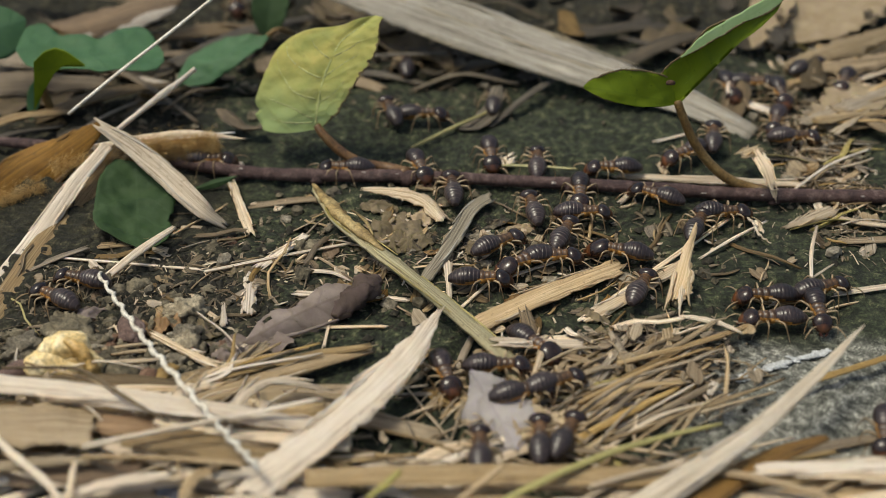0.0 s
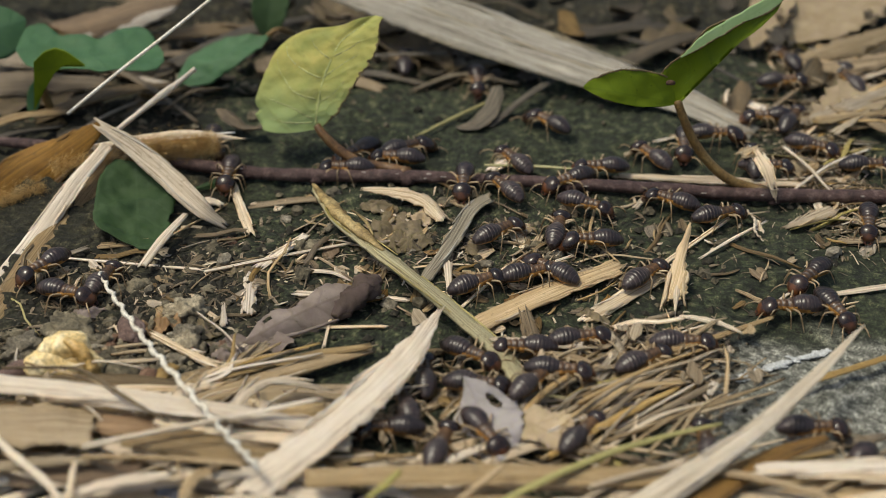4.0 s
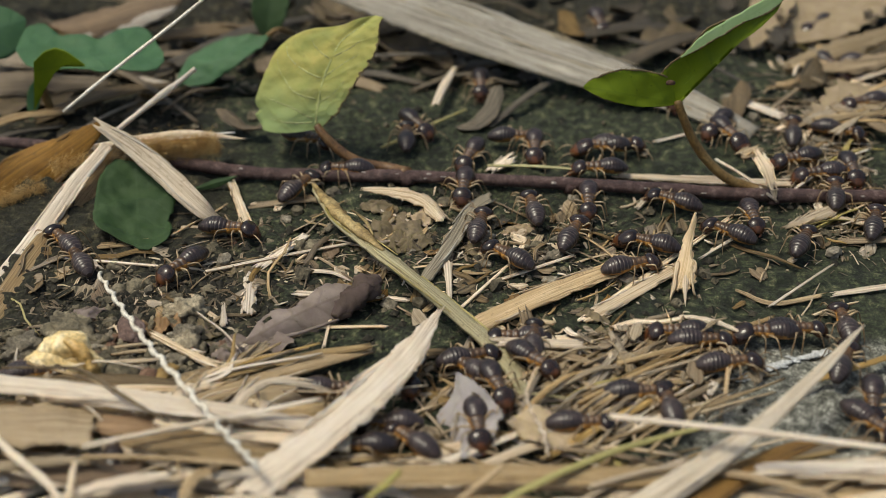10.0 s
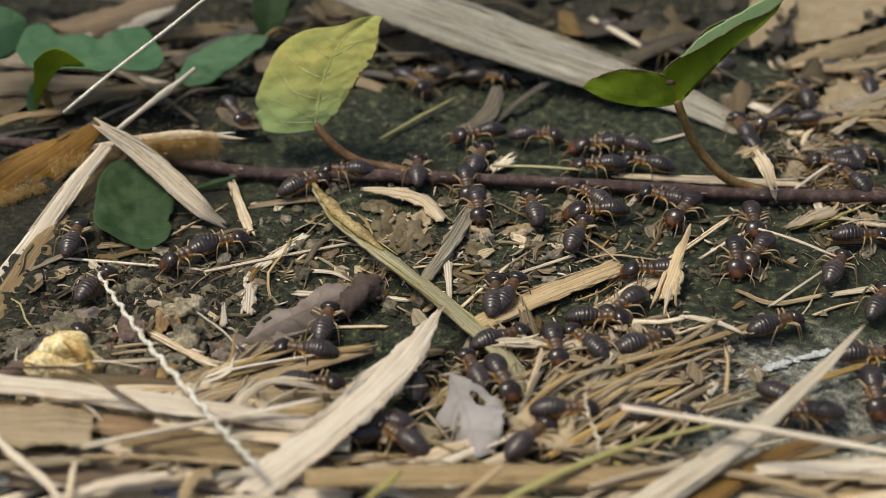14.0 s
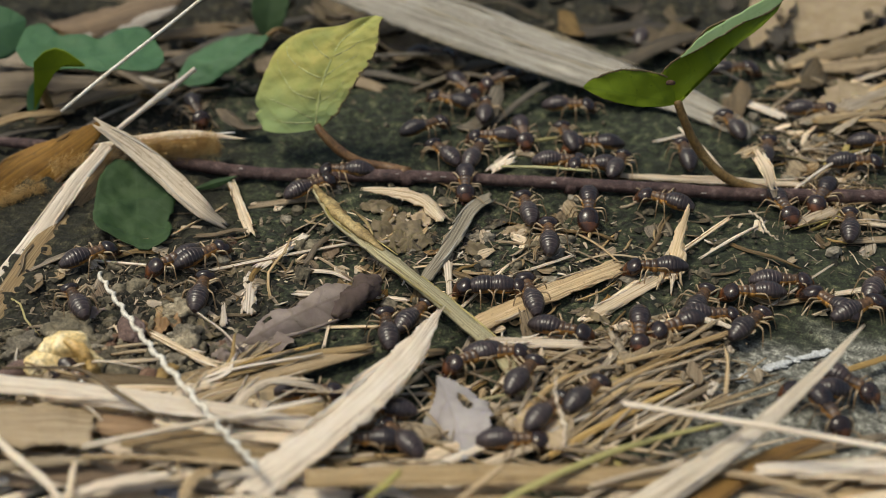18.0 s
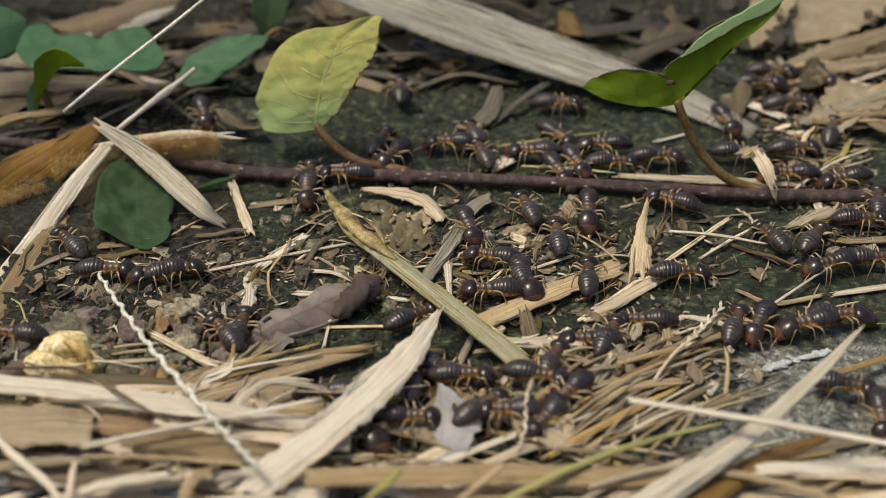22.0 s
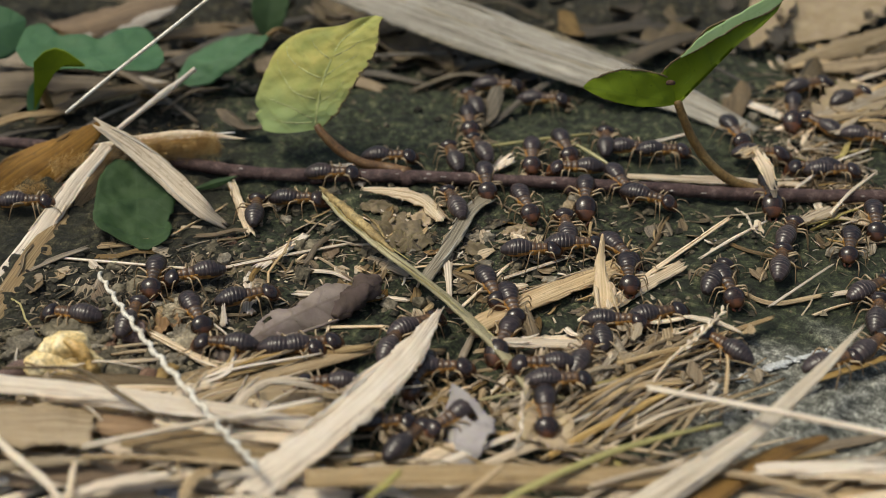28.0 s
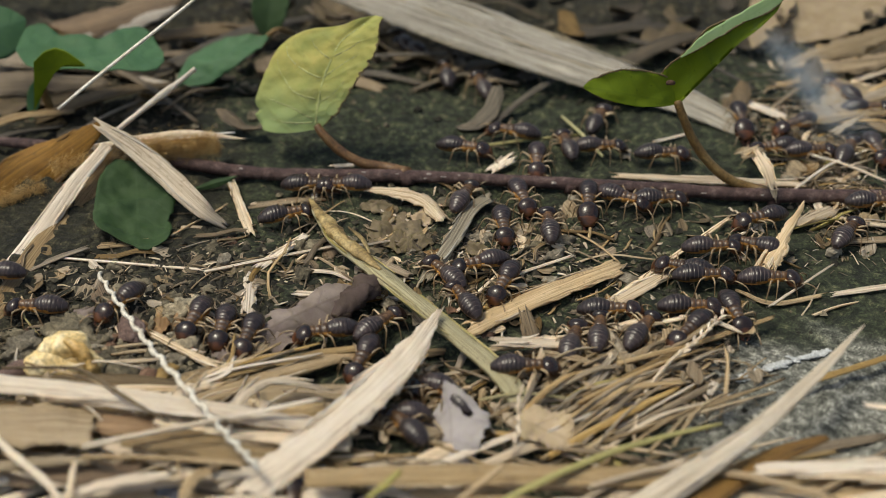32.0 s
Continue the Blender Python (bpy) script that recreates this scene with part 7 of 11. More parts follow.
WORKER = build_termite("termite", "dark brown termite worker with banded abdomen and pale legs", 1.08)
MINOR = build_termite("termite", "small dark termite worker with banded abdomen, walking", 0.98)
SOLDIER = build_termite("termite", "dark termite soldier with a large glossy head and jaws", 1.18, True)


def at(x, y, turn, lift=0.0):
    """The pose of something that stands on the ground at x, y (mm), heading turn degrees round from +x."""
    h = radians(turn)
    u = 3.0
    slope = (ground_z(x + u * math.cos(h), y + u * math.sin(h)) - ground_z(x - u * math.cos(h), y - u * math.sin(h))) / (2 * u)
    heap = 1.9 * math.exp(-((x - 22) / 19.0) ** 2 - ((y + 42) / 10.0) ** 2)
    return pose(x * MM, y * MM, (ground_z(x, y) + 0.3 + heap + lift) * MM, 0, -math.degrees(math.atan(slope)), turn)


def gait(ob, rows):
    """Legs swing in two tripods while the body moves; antennae feel about."""
    r = random.Random(int(rows[0][1].translation.x * 1e5) + 17)
    phase = r.uniform(0, 6)
    for k in ob.children_recursive:
        nm = k.name.split(".")[0]
        home = k.matrix_basis.copy()
        left = sum(v.co.y for v in k.data.vertices) > 0
        if nm.endswith("leg"):
            swing = {"front_leg": 0.0, "middle_leg": 3.14, "hind_leg": 0.0}[nm] + (3.14 if left else 0.0) + phase
            keys = [(0.0, home)]
            for (t0, m0), (t1, m1) in zip(rows, rows[1:]):
                gone = (m1.translation - m0.translation).length / MM / max(0.1, t1 - t0)
                if gone < 1.5:
                    continue
                n = max(2, int((t1 - t0) * 5.0))
                for j in range(1, n + 1):
                    t = t0 + (t1 - t0) * j / n
                    if t - keys[-1][0] > 0.12:
                        a = math.sin(t * 15.0 + swing)
                        keys.append((t, home @ pose(0, 0, 0, 7 * max(0, a) * (1 if left else -1), 0, 17 * a)))
            if len(keys) > 1 and keys[-1][0] < 31.8:
                keys.append((32.0, home))
            if len(keys) > 2:
                walk(k, keys)
        elif nm == "antenna":
            walk(k, [(t, home @ pose(0, 0, 0, r.uniform(-12, 12), r.uniform(-10, 10), r.uniform(-22, 22))) for t in np.linspace(0, 32, 17)])


def shifted(ob, dx, dy, dz, turn=0.0):
    """The pose of a thing moved by some mm from where it was laid, turned about its long way by some degrees."""
    return Matrix.Translation(Vector((dx, dy, dz)) * MM) @ HOME[ob.name] @ Matrix.Rotation(radians(turn), 4, Vector((0.548, -0.836, -0.015)))


HOME = {ob.name: ob.matrix_basis.copy() for ob in (STEM, CARRIED_STICK)}
POOL = {}
for KIND, NUMBER in ((WORKER, 58), (MINOR, 15), (SOLDIER, 12)):
    POOL[KIND.name] = [KIND] + [copy_thing(KIND, Matrix.Identity(4)) for _ in range(NUMBER - 1)]


BITS = []
for K in range(9):
    V, F, U = strip([(-1.5 - 0.2 * (K % 3), 0, 0.1), (0, 0.2, 0.25), (1.5 + 0.3 * (K % 4), 0, 0.1)], [1.0 + 0.25 * (K % 4), 1.5, 0.9 + 0.2 * (K % 3)], steps=8, cols=5, fray=0.8, seed=950 + K, camber=0.2, rough=0.25, thick=0.35)
    BITS.append(thing("carried_chip", V, F, (M_PALE, M_FLAX, M_GOLD)[K % 3], "small pale straw chip held in a termite's jaws", "straw", U, "chips carried by termites", at=(0, 0, 0)))


def send(kind, rows, load=False):
    """The next termite of a kind, keyed along rows; a load is a chip held before its jaws."""
    rows = [(t, Matrix.Translation((0, -1.0 * MM, 0)) @ m) for t, m in rows]
    if load and BITS:
        hold = pose(4.6 * MM, 0, 0.5 * MM, 20, 8, 75)
        walk(BITS.pop(), [(t, m @ hold) for t, m in rows])
    ob = POOL[kind.name].pop()
    walk(ob, rows)
    gait(ob, rows)


def build_fly():
    """A small grey-blue fly with clear wings."""
    root = new("fly")
    tagged(root, "grey-blue fly with clear bluish wings", "fly")
    grey = chitin("grey_blue_fly_shell", (0.22, 0.28, 0.34), (0.42, 0.50, 0.58), 0.4)
    wing_mat = chitin("bluish_wing", (0.40, 0.47, 0.54), (0.56, 0.63, 0.70), 0.25)
    body_part(root, "abdomen", lathe([(-0.6, 0.5, 0.5, 2.0), (-1.4, 1.1, 0.95, 1.9), (-2.6, 1.15, 0.95, 1.8), (-3.8, 0.3, 0.3, 1.6)], 14), [grey])
    body_part(root, "thorax", lathe([(1.3, 0.5, 0.5, 2.1), (0.7, 1.1, 1.0, 2.2), (-0.2, 1.1, 1.05, 2.2), (-0.8, 0.5, 0.5, 2.0)], 14), [grey])
    body_part(root, "head", lathe([(1.2, 0.4, 0.4, 2.1), (1.6, 1.05, 0.8, 2.1), (2.2, 0.95, 0.7, 2.0), (2.6, 0.3, 0.25, 1.9)], 14), [grey])
    for sg in (-1, 1):
        v, f, u = leaf_mesh((0.2, 0.7 * sg, 3.0), (-4.6, 3.0 * sg, 2.8), (0.4, 1, 0), [0.2, 0.9, 1.2, 1.2, 0.8, 0.1], [0.2, 0.8, 1.1, 1.1, 0.7, 0.1], thick=0.05, rows=12, cols=4)
        part_of(root, "wing", v, f, wing_mat, u)
        for x, dx in ((0.8, 1.2), (0.1, 0.1), (-0.4, -1.3)):
            v, f, _ = tube([(x, 0.6 * sg, 1.5), (x + dx * 0.5, 1.8 * sg, 1.7), (x + dx, 2.6 * sg, 0.05)], [0.12, 0.1, 0.05], steps=8, sides=5)
            part_of(root, "leg", v, f, grey)
    return root


FLY = build_fly()


# ---- what moves ----
def motions():
    """Every termite walks its way; straw and leaf pieces are dragged along."""
    rows = [(0, at(9.1, 27.7, -86)), (1, at(6.0, 25.4, -97)), (1.5, at(6.0, 26.4, -145)), (2, at(6.1, 27.4, -194)), (3, at(-3.1, 27.7, -193)), (6, at(-12.5, 31.6, -181)), (7, at(-1.6, 42.4, -182)), (7.33, at(-4.2, 40.6, -122)), (7.67, at(-6.8, 38.9, -62)), (8, at(-9.4, 37.1, -2)), (9, at(-7.1, 37.0, -4)), (9.5, at(-7.1, 37.0, 44)), (10, at(-7.1, 37.0, 91)), (10.5, at(-7.3, 46.0, 48)), (11, at(-7.5, 55.0, 5)), (17, at(0.7, 58.3, -56)), (25, at(28.2, 2.4, -69)), (26.5, at(26.0, 0.6, -33)), (28, at(23.9, -1.1, 3)), (29, at(20.6, 2.0, 3)), (29.5, at(20.4, 2.9, 48)), (30, at(20.2, 3.8, 92)), (31, at(21.3, 4.7, 92)), (32, at(18.8, 5.5, 92))]
    send(WORKER, rows)
    rows = [(0, at(17.9, 26.5, 87)), (1, at(17.9, 26.5, 87)), (2, at(17.4, 27.0, 87)), (3, at(17.9, 26.5, 129)), (6, at(-1.6, 50.7, 113)), (7, at(-0.5, 70.8, 137)), (8, at(-7.5, 56.2, 99)), (9.29, at(-8.8, 120.6, 90)), (32, at(-8.0, 120.6, 90))]
    send(MINOR, rows)
    rows = [(0, at(-19.2, 24.1, 176)), (8, at(-19.2, 24.1, 176)), (9, at(-19.2, 23.6, 176)), (11, at(-19.2, 23.6, 176)), (12, at(-19.1, 23.0, 175)), (18, at(-19.1, 23.0, 175)), (19, at(-19.2, 23.6, 176)), (20, at(-18.6, 24.0, 176)), (21, at(-18.6, 24.0, 176)), (22, at(-19.1, 22.0, 175)), (23, at(-18.5, 21.9, 175)), (24, at(-17.5, 22.9, 175)), (25, at(-17.0, 22.8, 176)), (26, at(-14.3, 24.6, 116)), (27, at(-11.7, 26.3, 57)), (28, at(-9.1, 28.0, -3)), (28.5, at(-10.8, 31.0, 46)), (29, at(-12.6, 33.9, 94)), (30.82, at(-15.7, 120.7, 90)), (31.41, at(-13.9, 120.7, 45)), (32, at(-12.2, 120.7, -0))]
    send(WORKER, rows)
    rows = [(0, at(-4.2, 23.4, -73)), (1, at(-2.6, 26.6, -20)), (1.5, at(0.6, 23.6, -58)), (2, at(3.8, 20.5, -96)), (10, at(3.8, 16.7, -96)), (10.5, at(2.7, 17.6, -162)), (11, at(1.7, 18.5, -228)), (12, at(-2.6, 23.8, -200)), (13, at(-3.6, 23.4, -180)), (13.5, at(-4.2, 23.4, -225)), (14, at(-4.7, 23.4, -269)), (17, at(1.2, 25.4, -265)), (18, at(-0.4, 29.8, -237)), (19, at(-5.4, 35.8, -221)), (20, at(-7.7, 35.9, -285)), (21, at(-12.1, 35.0, -284)), (24, at(-7.2, 41.4, -322)), (25, at(5.3, 48.7, -342)), (28, at(21.5, 50.9, -365)), (29, at(16.9, 51.3, -364)), (30, at(14.6, 50.1, -363)), (30.5, at(12.8, 48.1, -298)), (31, at(11.0, 46.1, -232)), (32, at(7.8, 58.9, -256))]
    send(WORKER, rows, True)
    rows = [(0, at(1.7, 17.5, 95)), (3, at(-3.9, 27.9, 47)), (6, at(-9.4, 38.2, -2)), (7, at(-8.3, 39.3, -2)), (7.5, at(-11.3, 38.2, 47)), (8, at(-14.4, 37.2, 97)), (9.74, at(-17.7, 120.7, 95)), (32, at(-21.2, 120.6, 95))]
    send(SOLDIER, rows)
    rows = [(0, at(16.1, 11.1, 98)), (2, at(16.1, 11.1, 98)), (3, at(16.1, 11.1, 125)), (6, at(-4.4, 40.2, 104)), (6.5, at(2.1, 41.1, 34)), (7, at(8.6, 42.0, -35)), (8, at(14.2, 27.4, -64)), (9, at(15.3, 28.4, -93)), (10, at(17.6, 30.5, -93)), (11, at(17.7, 32.7, -93)), (12, at(18.0, 34.4, -44)), (13, at(18.4, 36.1, 5)), (20, at(24.2, 23.5, 0)), (21, at(21.5, 31.9, 5)), (21.5, at(23.4, 28.5, -34)), (22, at(25.4, 25.2, -72)), (23, at(24.2, 23.5, -129)), (24, at(14.6, 12.1, -132)), (25, at(14.6, 13.1, -75)), (28, at(15.0, 11.1, -75)), (29, at(15.5, 11.1, -75)), (30, at(15.6, 12.1, -75)), (31, at(15.6, 13.0, -75)), (32, at(14.6, 13.1, -75))]
    send(WORKER, rows)
    rows = [(0, at(25.1, 14.6, -94)), (3, at(25.1, 14.6, -94)), (4, at(22.7, 18.9, -154)), (5, at(20.3, 23.2, -213)), (6, at(18.0, 27.5, -273)), (7, at(18.0, 27.5, -273)), (8, at(18.0, 27.5, -255)), (9, at(12.2, 48.8, -286)), (9.5, at(13.6, 41.8, -321)), (10, at(15.0, 34.7, -357)), (10.33, at(13.7, 39.4, -309)), (10.67, at(12.4, 44.1, -262)), (11, at(11.1, 48.8, -214)), (12, at(0.1, 44.7, -223)), (13, at(0.7, 58.3, -254)), (13.5, at(-2.0, 60.0, -215)), (14, at(-4.6, 61.7, -176)), (17, at(-2.9, 70.9, -183)), (17.33, at(-2.5, 70.9, -123)), (17.67, at(-2.1, 70.9, -63)), (18, at(-1.7, 70.9, -3)), (18.5, at(-6.0, 71.0, 44)), (19, at(-10.3, 71.0, 92)), (19.5, at(-7.8, 72.3, 44)), (20, at(-5.4, 73.6, -3)), (21, at(-12.8, 72.3, 2)), (22, at(-2.9, 70.9, -45)), (22.5, at(-3.2, 67.0, -104)), (23, at(-3.5, 63.1, -162)), (24, at(-11.4, 68.2, -104)), (25, at(-7.3, 48.0, -59)), (28, at(5.2, 40.8, -86)), (29, at(4.6, 42.1, -86)), (30, at(5.2, 40.8, -116)), (31, at(-0.4, 32.0, -91)), (31.5, at(2.3, 31.2, -53)), (32, at(5.0, 30.5, -15))]
    send(WORKER, rows)
    rows = [(0, at(26.2, 8.6, 0)), (1, at(26.1, 8.3, 0)), (2, at(26.2, 8.6, 0)), (3, at(26.8, 10.0, -0)), (4.5, at(26.6, 10.9, -47)), (6, at(26.4, 11.8, -95)), (7, at(26.4, 11.8, -95)), (8, at(26.3, 10.9, -95)), (9, at(26.9, 11.8, -95)), (10, at(26.4, 11.8, -95)), (11, at(26.6, 13.6, -95)), (13, at(26.6, 13.6, -95)), (13.5, at(26.6, 14.1, -164)), (14, at(26.6, 14.5, -233)), (17, at(10.1, 35.8, -229)), (18, at(8.9, 34.7, -181)), (18.5, at(8.4, 35.3, -234)), (19, at(7.9, 35.8, -287)), (20, at(9.0, 35.8, -287)), (21, at(5.6, 33.7, -276)), (22, at(5.7, 37.1, -256)), (31, at(0.1, 4.7, -252)), (32, at(4.3, 14.8, -292))]
    send(MINOR, rows)
    rows = [(0, at(21.7, 3.0, 68)), (1, at(21.6, 2.1, 68)), (2, at(21.6, 2.1, 68)), (3, at(22.1, 2.1, 68)), (6, at(16.1, 11.1, 98)), (8, at(16.1, 11.1, 98)), (9, at(14.7, 15.0, 99)), (10, at(16.1, 11.1, 98)), (11, at(16.1, 11.1, 98)), (12, at(15.6, 12.1, 98)), (13, at(15.5, 11.1, 98)), (14, at(16.1, 11.1, 98)), (17, at(16.1, 11.1, 98)), (18, at(15.0, 11.1, 98)), (19, at(14.0, 10.2, 105)), (20, at(14.5, 10.2, 105)), (21, at(14.5, 10.2, 105)), (22, at(15.0, 11.1, 105)), (22.33, at(14.9, 11.1, 157)), (22.67, at(14.7, 11.1, 210)), (23, at(14.5, 11.1, 263)), (24, at(13.5, -0.8, 274)), (25, at(15.4, -2.4, 305)), (28, at(16.3, -3.2, 362)), (28.33, at(15.9, -2.9, 422)), (28.67, at(15.4, -2.7, 481)), (29, at(14.9, -2.4, 541)), (30, at(9.4, -4.1, 508)), (31, at(10.3, -5.7, 539)), (32, at(5.4, -7.1, 556))]
    send(WORKER, rows)
    rows = [(0, at(10.5, -0.8, 31)), (1, at(10.6, 2.3, 32)), (3, at(10.6, 2.3, 32)), (6, at(10.7, 4.5, 46)), (7, at(12.7, 4.5, 33)), (8, at(11.7, 4.5, 33)), (9, at(11.2, 4.5, 33)), (10, at(6.7, 5.4, 78)), (11, at(6.2, 9.2, 83)), (11.33, at(6.3, 10.1, 27)), (11.67, at(6.3, 11.1, -29)), (12, at(6.3, 12.0, -86)), (13, at(4.8, 16.7, -85)), (19, at(3.8, 18.6, -91)), (20, at(3.3, 21.5, -85)), (21, at(5.9, 16.8, -86)), (22, at(4.6, 3.7, -76)), (23, at(8.2, 7.3, -48)), (23.5, at(9.0, 6.8, -114)), (24, at(9.7, 6.4, -180)), (24.33, at(9.8, 4.2, -120)), (24.67, at(9.9, 2.1, -60)), (25, at(10.0, 0.0, -0)), (26.5, at(9.0, 9.4, -43)), (28, at(8.0, 18.7, -86)), (29, at(6.9, 14.9, -91)), (30, at(7.8, 9.2, -61)), (31, at(12.7, 4.5, -58)), (32, at(10.7, 3.6, -86))]
    send(WORKER, rows)
    rows = [(0, at(13.7, -6.4, -151)), (0.5, at(13.9, -7.6, -201)), (1, at(14.1, -8.7, -252)), (1.5, at(13.9, -8.3, -216)), (2, at(13.7, -7.9, -180)), (3, at(16.0, -9.4, -180)), (4.5, at(17.9, -7.0, -248)), (6, at(19.7, -4.7, -317)), (7, at(22.4, -0.4, -299)), (8, at(22.6, 1.3, -292)), (9, at(23.2, 3.0, -295)), (11, at(23.2, 3.0, -292)), (12, at(23.3, 4.8, -292)), (13, at(23.7, 3.1, -292)), (14, at(24.2, 3.1, -292)), (17, at(19.1, 2.0, -271)), (18, at(18.6, 2.0, -271)), (19, at(18.6, 2.0, -268)), (20, at(20.6, 1.2, -268)), (21, at(20.6, 1.2, -268)), (22, at(20.1, 2.0, -268)), (23, at(20.2, 2.9, -268)), (24, at(19.6, 2.0, -268)), (25, at(20.7, 3.8, -268)), (28, at(21.8, 4.7, -268)), (29, at(20.9, 6.5, -273)), (31.53, at(28.3, 120.6, -274)), (31.76, at(28.4, 120.6, -316)), (32, at(28.5, 120.6, -359))]
    send(SOLDIER, rows)
    rows = [(0, at(19.7, -4.7, 3)), (1, at(19.6, -5.5, 3)), (2, at(19.1, -6.3, 2)), (8, at(9.1, -13.8, 68)), (9, at(15.1, -9.4, 83)), (10, at(10.4, -4.1, 141)), (10.5, at(9.4, -4.1, 209)), (11, at(8.4, -4.1, 278)), (12, at(11.6, -12.4, 315)), (13, at(22.1, -17.9, 327)), (14, at(26.4, -22.1, 355)), (17, at(35.3, -24.8, 424)), (17.5, at(36.2, -24.9, 493)), (18, at(37.1, -24.9, 563)), (19, at(27.7, -28.0, 572)), (20, at(24.6, -32.9, 590)), (21, at(21.2, -35.8, 600)), (22, at(18.5, -43.5, 590)), (23, at(15.1, -43.0, 570)), (24, at(15.4, -45.6, 590)), (25, at(14.0, -46.9, 541)), (26.5, at(14.6, -47.2, 585)), (28, at(15.2, -47.5, 629)), (29.39, at(13.5, -77.1, 634)), (30.7, at(15.3, -77.1, 677)), (32, at(17.1, -77.0, 721))]
    send(WORKER, rows)
    rows = [(0, at(31.1, 23.6, -178)), (1, at(29.0, 24.0, -179)), (3, at(29.0, 24.0, -179)), (6, at(27.9, 23.5, -179)), (8, at(27.9, 23.5, -179)), (9, at(28.4, 23.5, -179)), (11, at(28.4, 23.5, -179)), (12, at(27.4, 23.5, -179)), (13, at(28.5, 24.6, -178)), (14, at(28.5, 24.6, -178)), (17, at(27.5, 25.3, -178)), (18, at(27.5, 24.6, -179)), (19, at(27.5, 24.6, -179)), (20, at(27.4, 23.5, -238)), (21, at(19.6, 37.3, -249)), (21.33, at(20.7, 36.7, -302)), (21.67, at(21.7, 36.0, -356)), (22, at(22.8, 35.3, -409)), (23, at(23.1, 32.0, -454)), (24, at(23.8, 33.2, -454)), (25, at(23.2, 32.5, -454)), (28, at(23.6, 31.0, -437)), (29, at(23.7, 32.1, -449)), (30, at(23.7, 32.1, -438)), (30.5, at(23.8, 33.2, -501)), (31, at(23.8, 34.3, -564)), (32, at(12.9, 37.0, -554))]
    send(WORKER, rows)
    rows = [(0, at(38.1, 14.8, 156)), (1, at(38.0, 13.9, 157)), (2, at(39.0, 13.6, 157)), (3, at(40.1, 13.6, 157)), (6, at(40.9, 12.2, 157)), (7, at(40.9, 12.2, 157)), (8, at(39.6, 14.0, 157)), (9, at(40.0, 13.1, 157)), (10, at(41.0, 13.2, 157)), (12, at(41.0, 13.2, 157)), (13, at(41.6, 13.2, 157)), (14, at(39.6, 14.0, 157)), (15.5, at(36.5, 19.4, 211)), (17, at(33.4, 24.8, 264)), (17.33, at(33.4, 25.2, 319)), (17.67, at(33.5, 25.6, 374)), (18, at(33.5, 26.0, 429)), (19, at(36.4, 32.4, 360)), (19.5, at(35.9, 30.9, 312)), (20, at(35.5, 29.5, 264)), (20.5, at(34.8, 28.0, 313)), (21, at(34.1, 26.4, 363)), (22, at(33.0, 25.9, 363)), (23, at(37.7, 29.5, 361)), (23.5, at(36.6, 26.7, 312)), (24, at(35.4, 23.8, 264)), (25, at(38.2, 29.5, 263)), (26.5, at(38.1, 30.7, 312)), (28, at(37.9, 31.8, 360)), (29, at(35.8, 31.7, 361)), (30, at(32.5, 32.3, 362)), (31, at(32.5, 32.3, 362)), (32, at(31.4, 32.2, 363))]
    send(MINOR, rows, True)
    rows = [(0, at(45.7, 6.0, 66)), (1, at(49.7, 15.0, 65)), (2, at(51.9, 19.1, 65)), (3, at(55.3, 27.1, 37)), (4, at(59.3, 28.3, 85)), (5, at(63.3, 29.5, 134)), (6, at(67.4, 30.7, 182)), (6.5, at(67.3, 31.7, 123)), (7, at(67.2, 32.7, 64)), (8, at(71.0, 38.1, 74)), (8.33, at(72.0, 36.4, 27)), (8.67, at(72.9, 34.8, -20)), (9, at(73.9, 33.1, -68)), (10, at(77.1, 23.4, -88)), (11, at(74.3, 22.5, -43)), (11.5, at(77.4, 24.5, -6)), (12, at(80.6, 26.5, 32)), (13, at(82.4, 27.5, 62)), (14, at(80.0, 28.8, -2)), (15.5, at(77.7, 25.6, -44)), (17, at(75.3, 22.4, -87)), (17.5, at(77.4, 24.5, -44)), (18, at(79.5, 26.6, -2)), (18.5, at(78.1, 23.9, -50)), (19, at(76.6, 21.2, -98)), (20, at(81.1, 20.0, -87)), (20.5, at(80.9, 23.8, -45)), (21, at(80.8, 27.6, -2)), (21.33, at(78.7, 25.2, -57)), (21.67, at(76.5, 22.8, -112)), (22, at(74.3, 20.4, -167)), (23, at(68.9, 24.8, -209)), (23.5, at(67.6, 24.8, -152)), (24, at(66.2, 24.8, -95)), (24.5, at(66.8, 24.8, -138)), (25, at(67.3, 24.8, -181)), (28, at(69.4, 24.8, -182)), (28.5, at(67.5, 22.9, -240)), (29, at(65.5, 21.0, -297)), (29.33, at(66.8, 21.3, -354)), (29.67, at(68.1, 21.5, -411)), (30, at(69.3, 21.8, -468)), (31, at(61.6, 9.2, -492)), (32, at(56.1, 7.1, -519))]
    send(WORKER, rows)
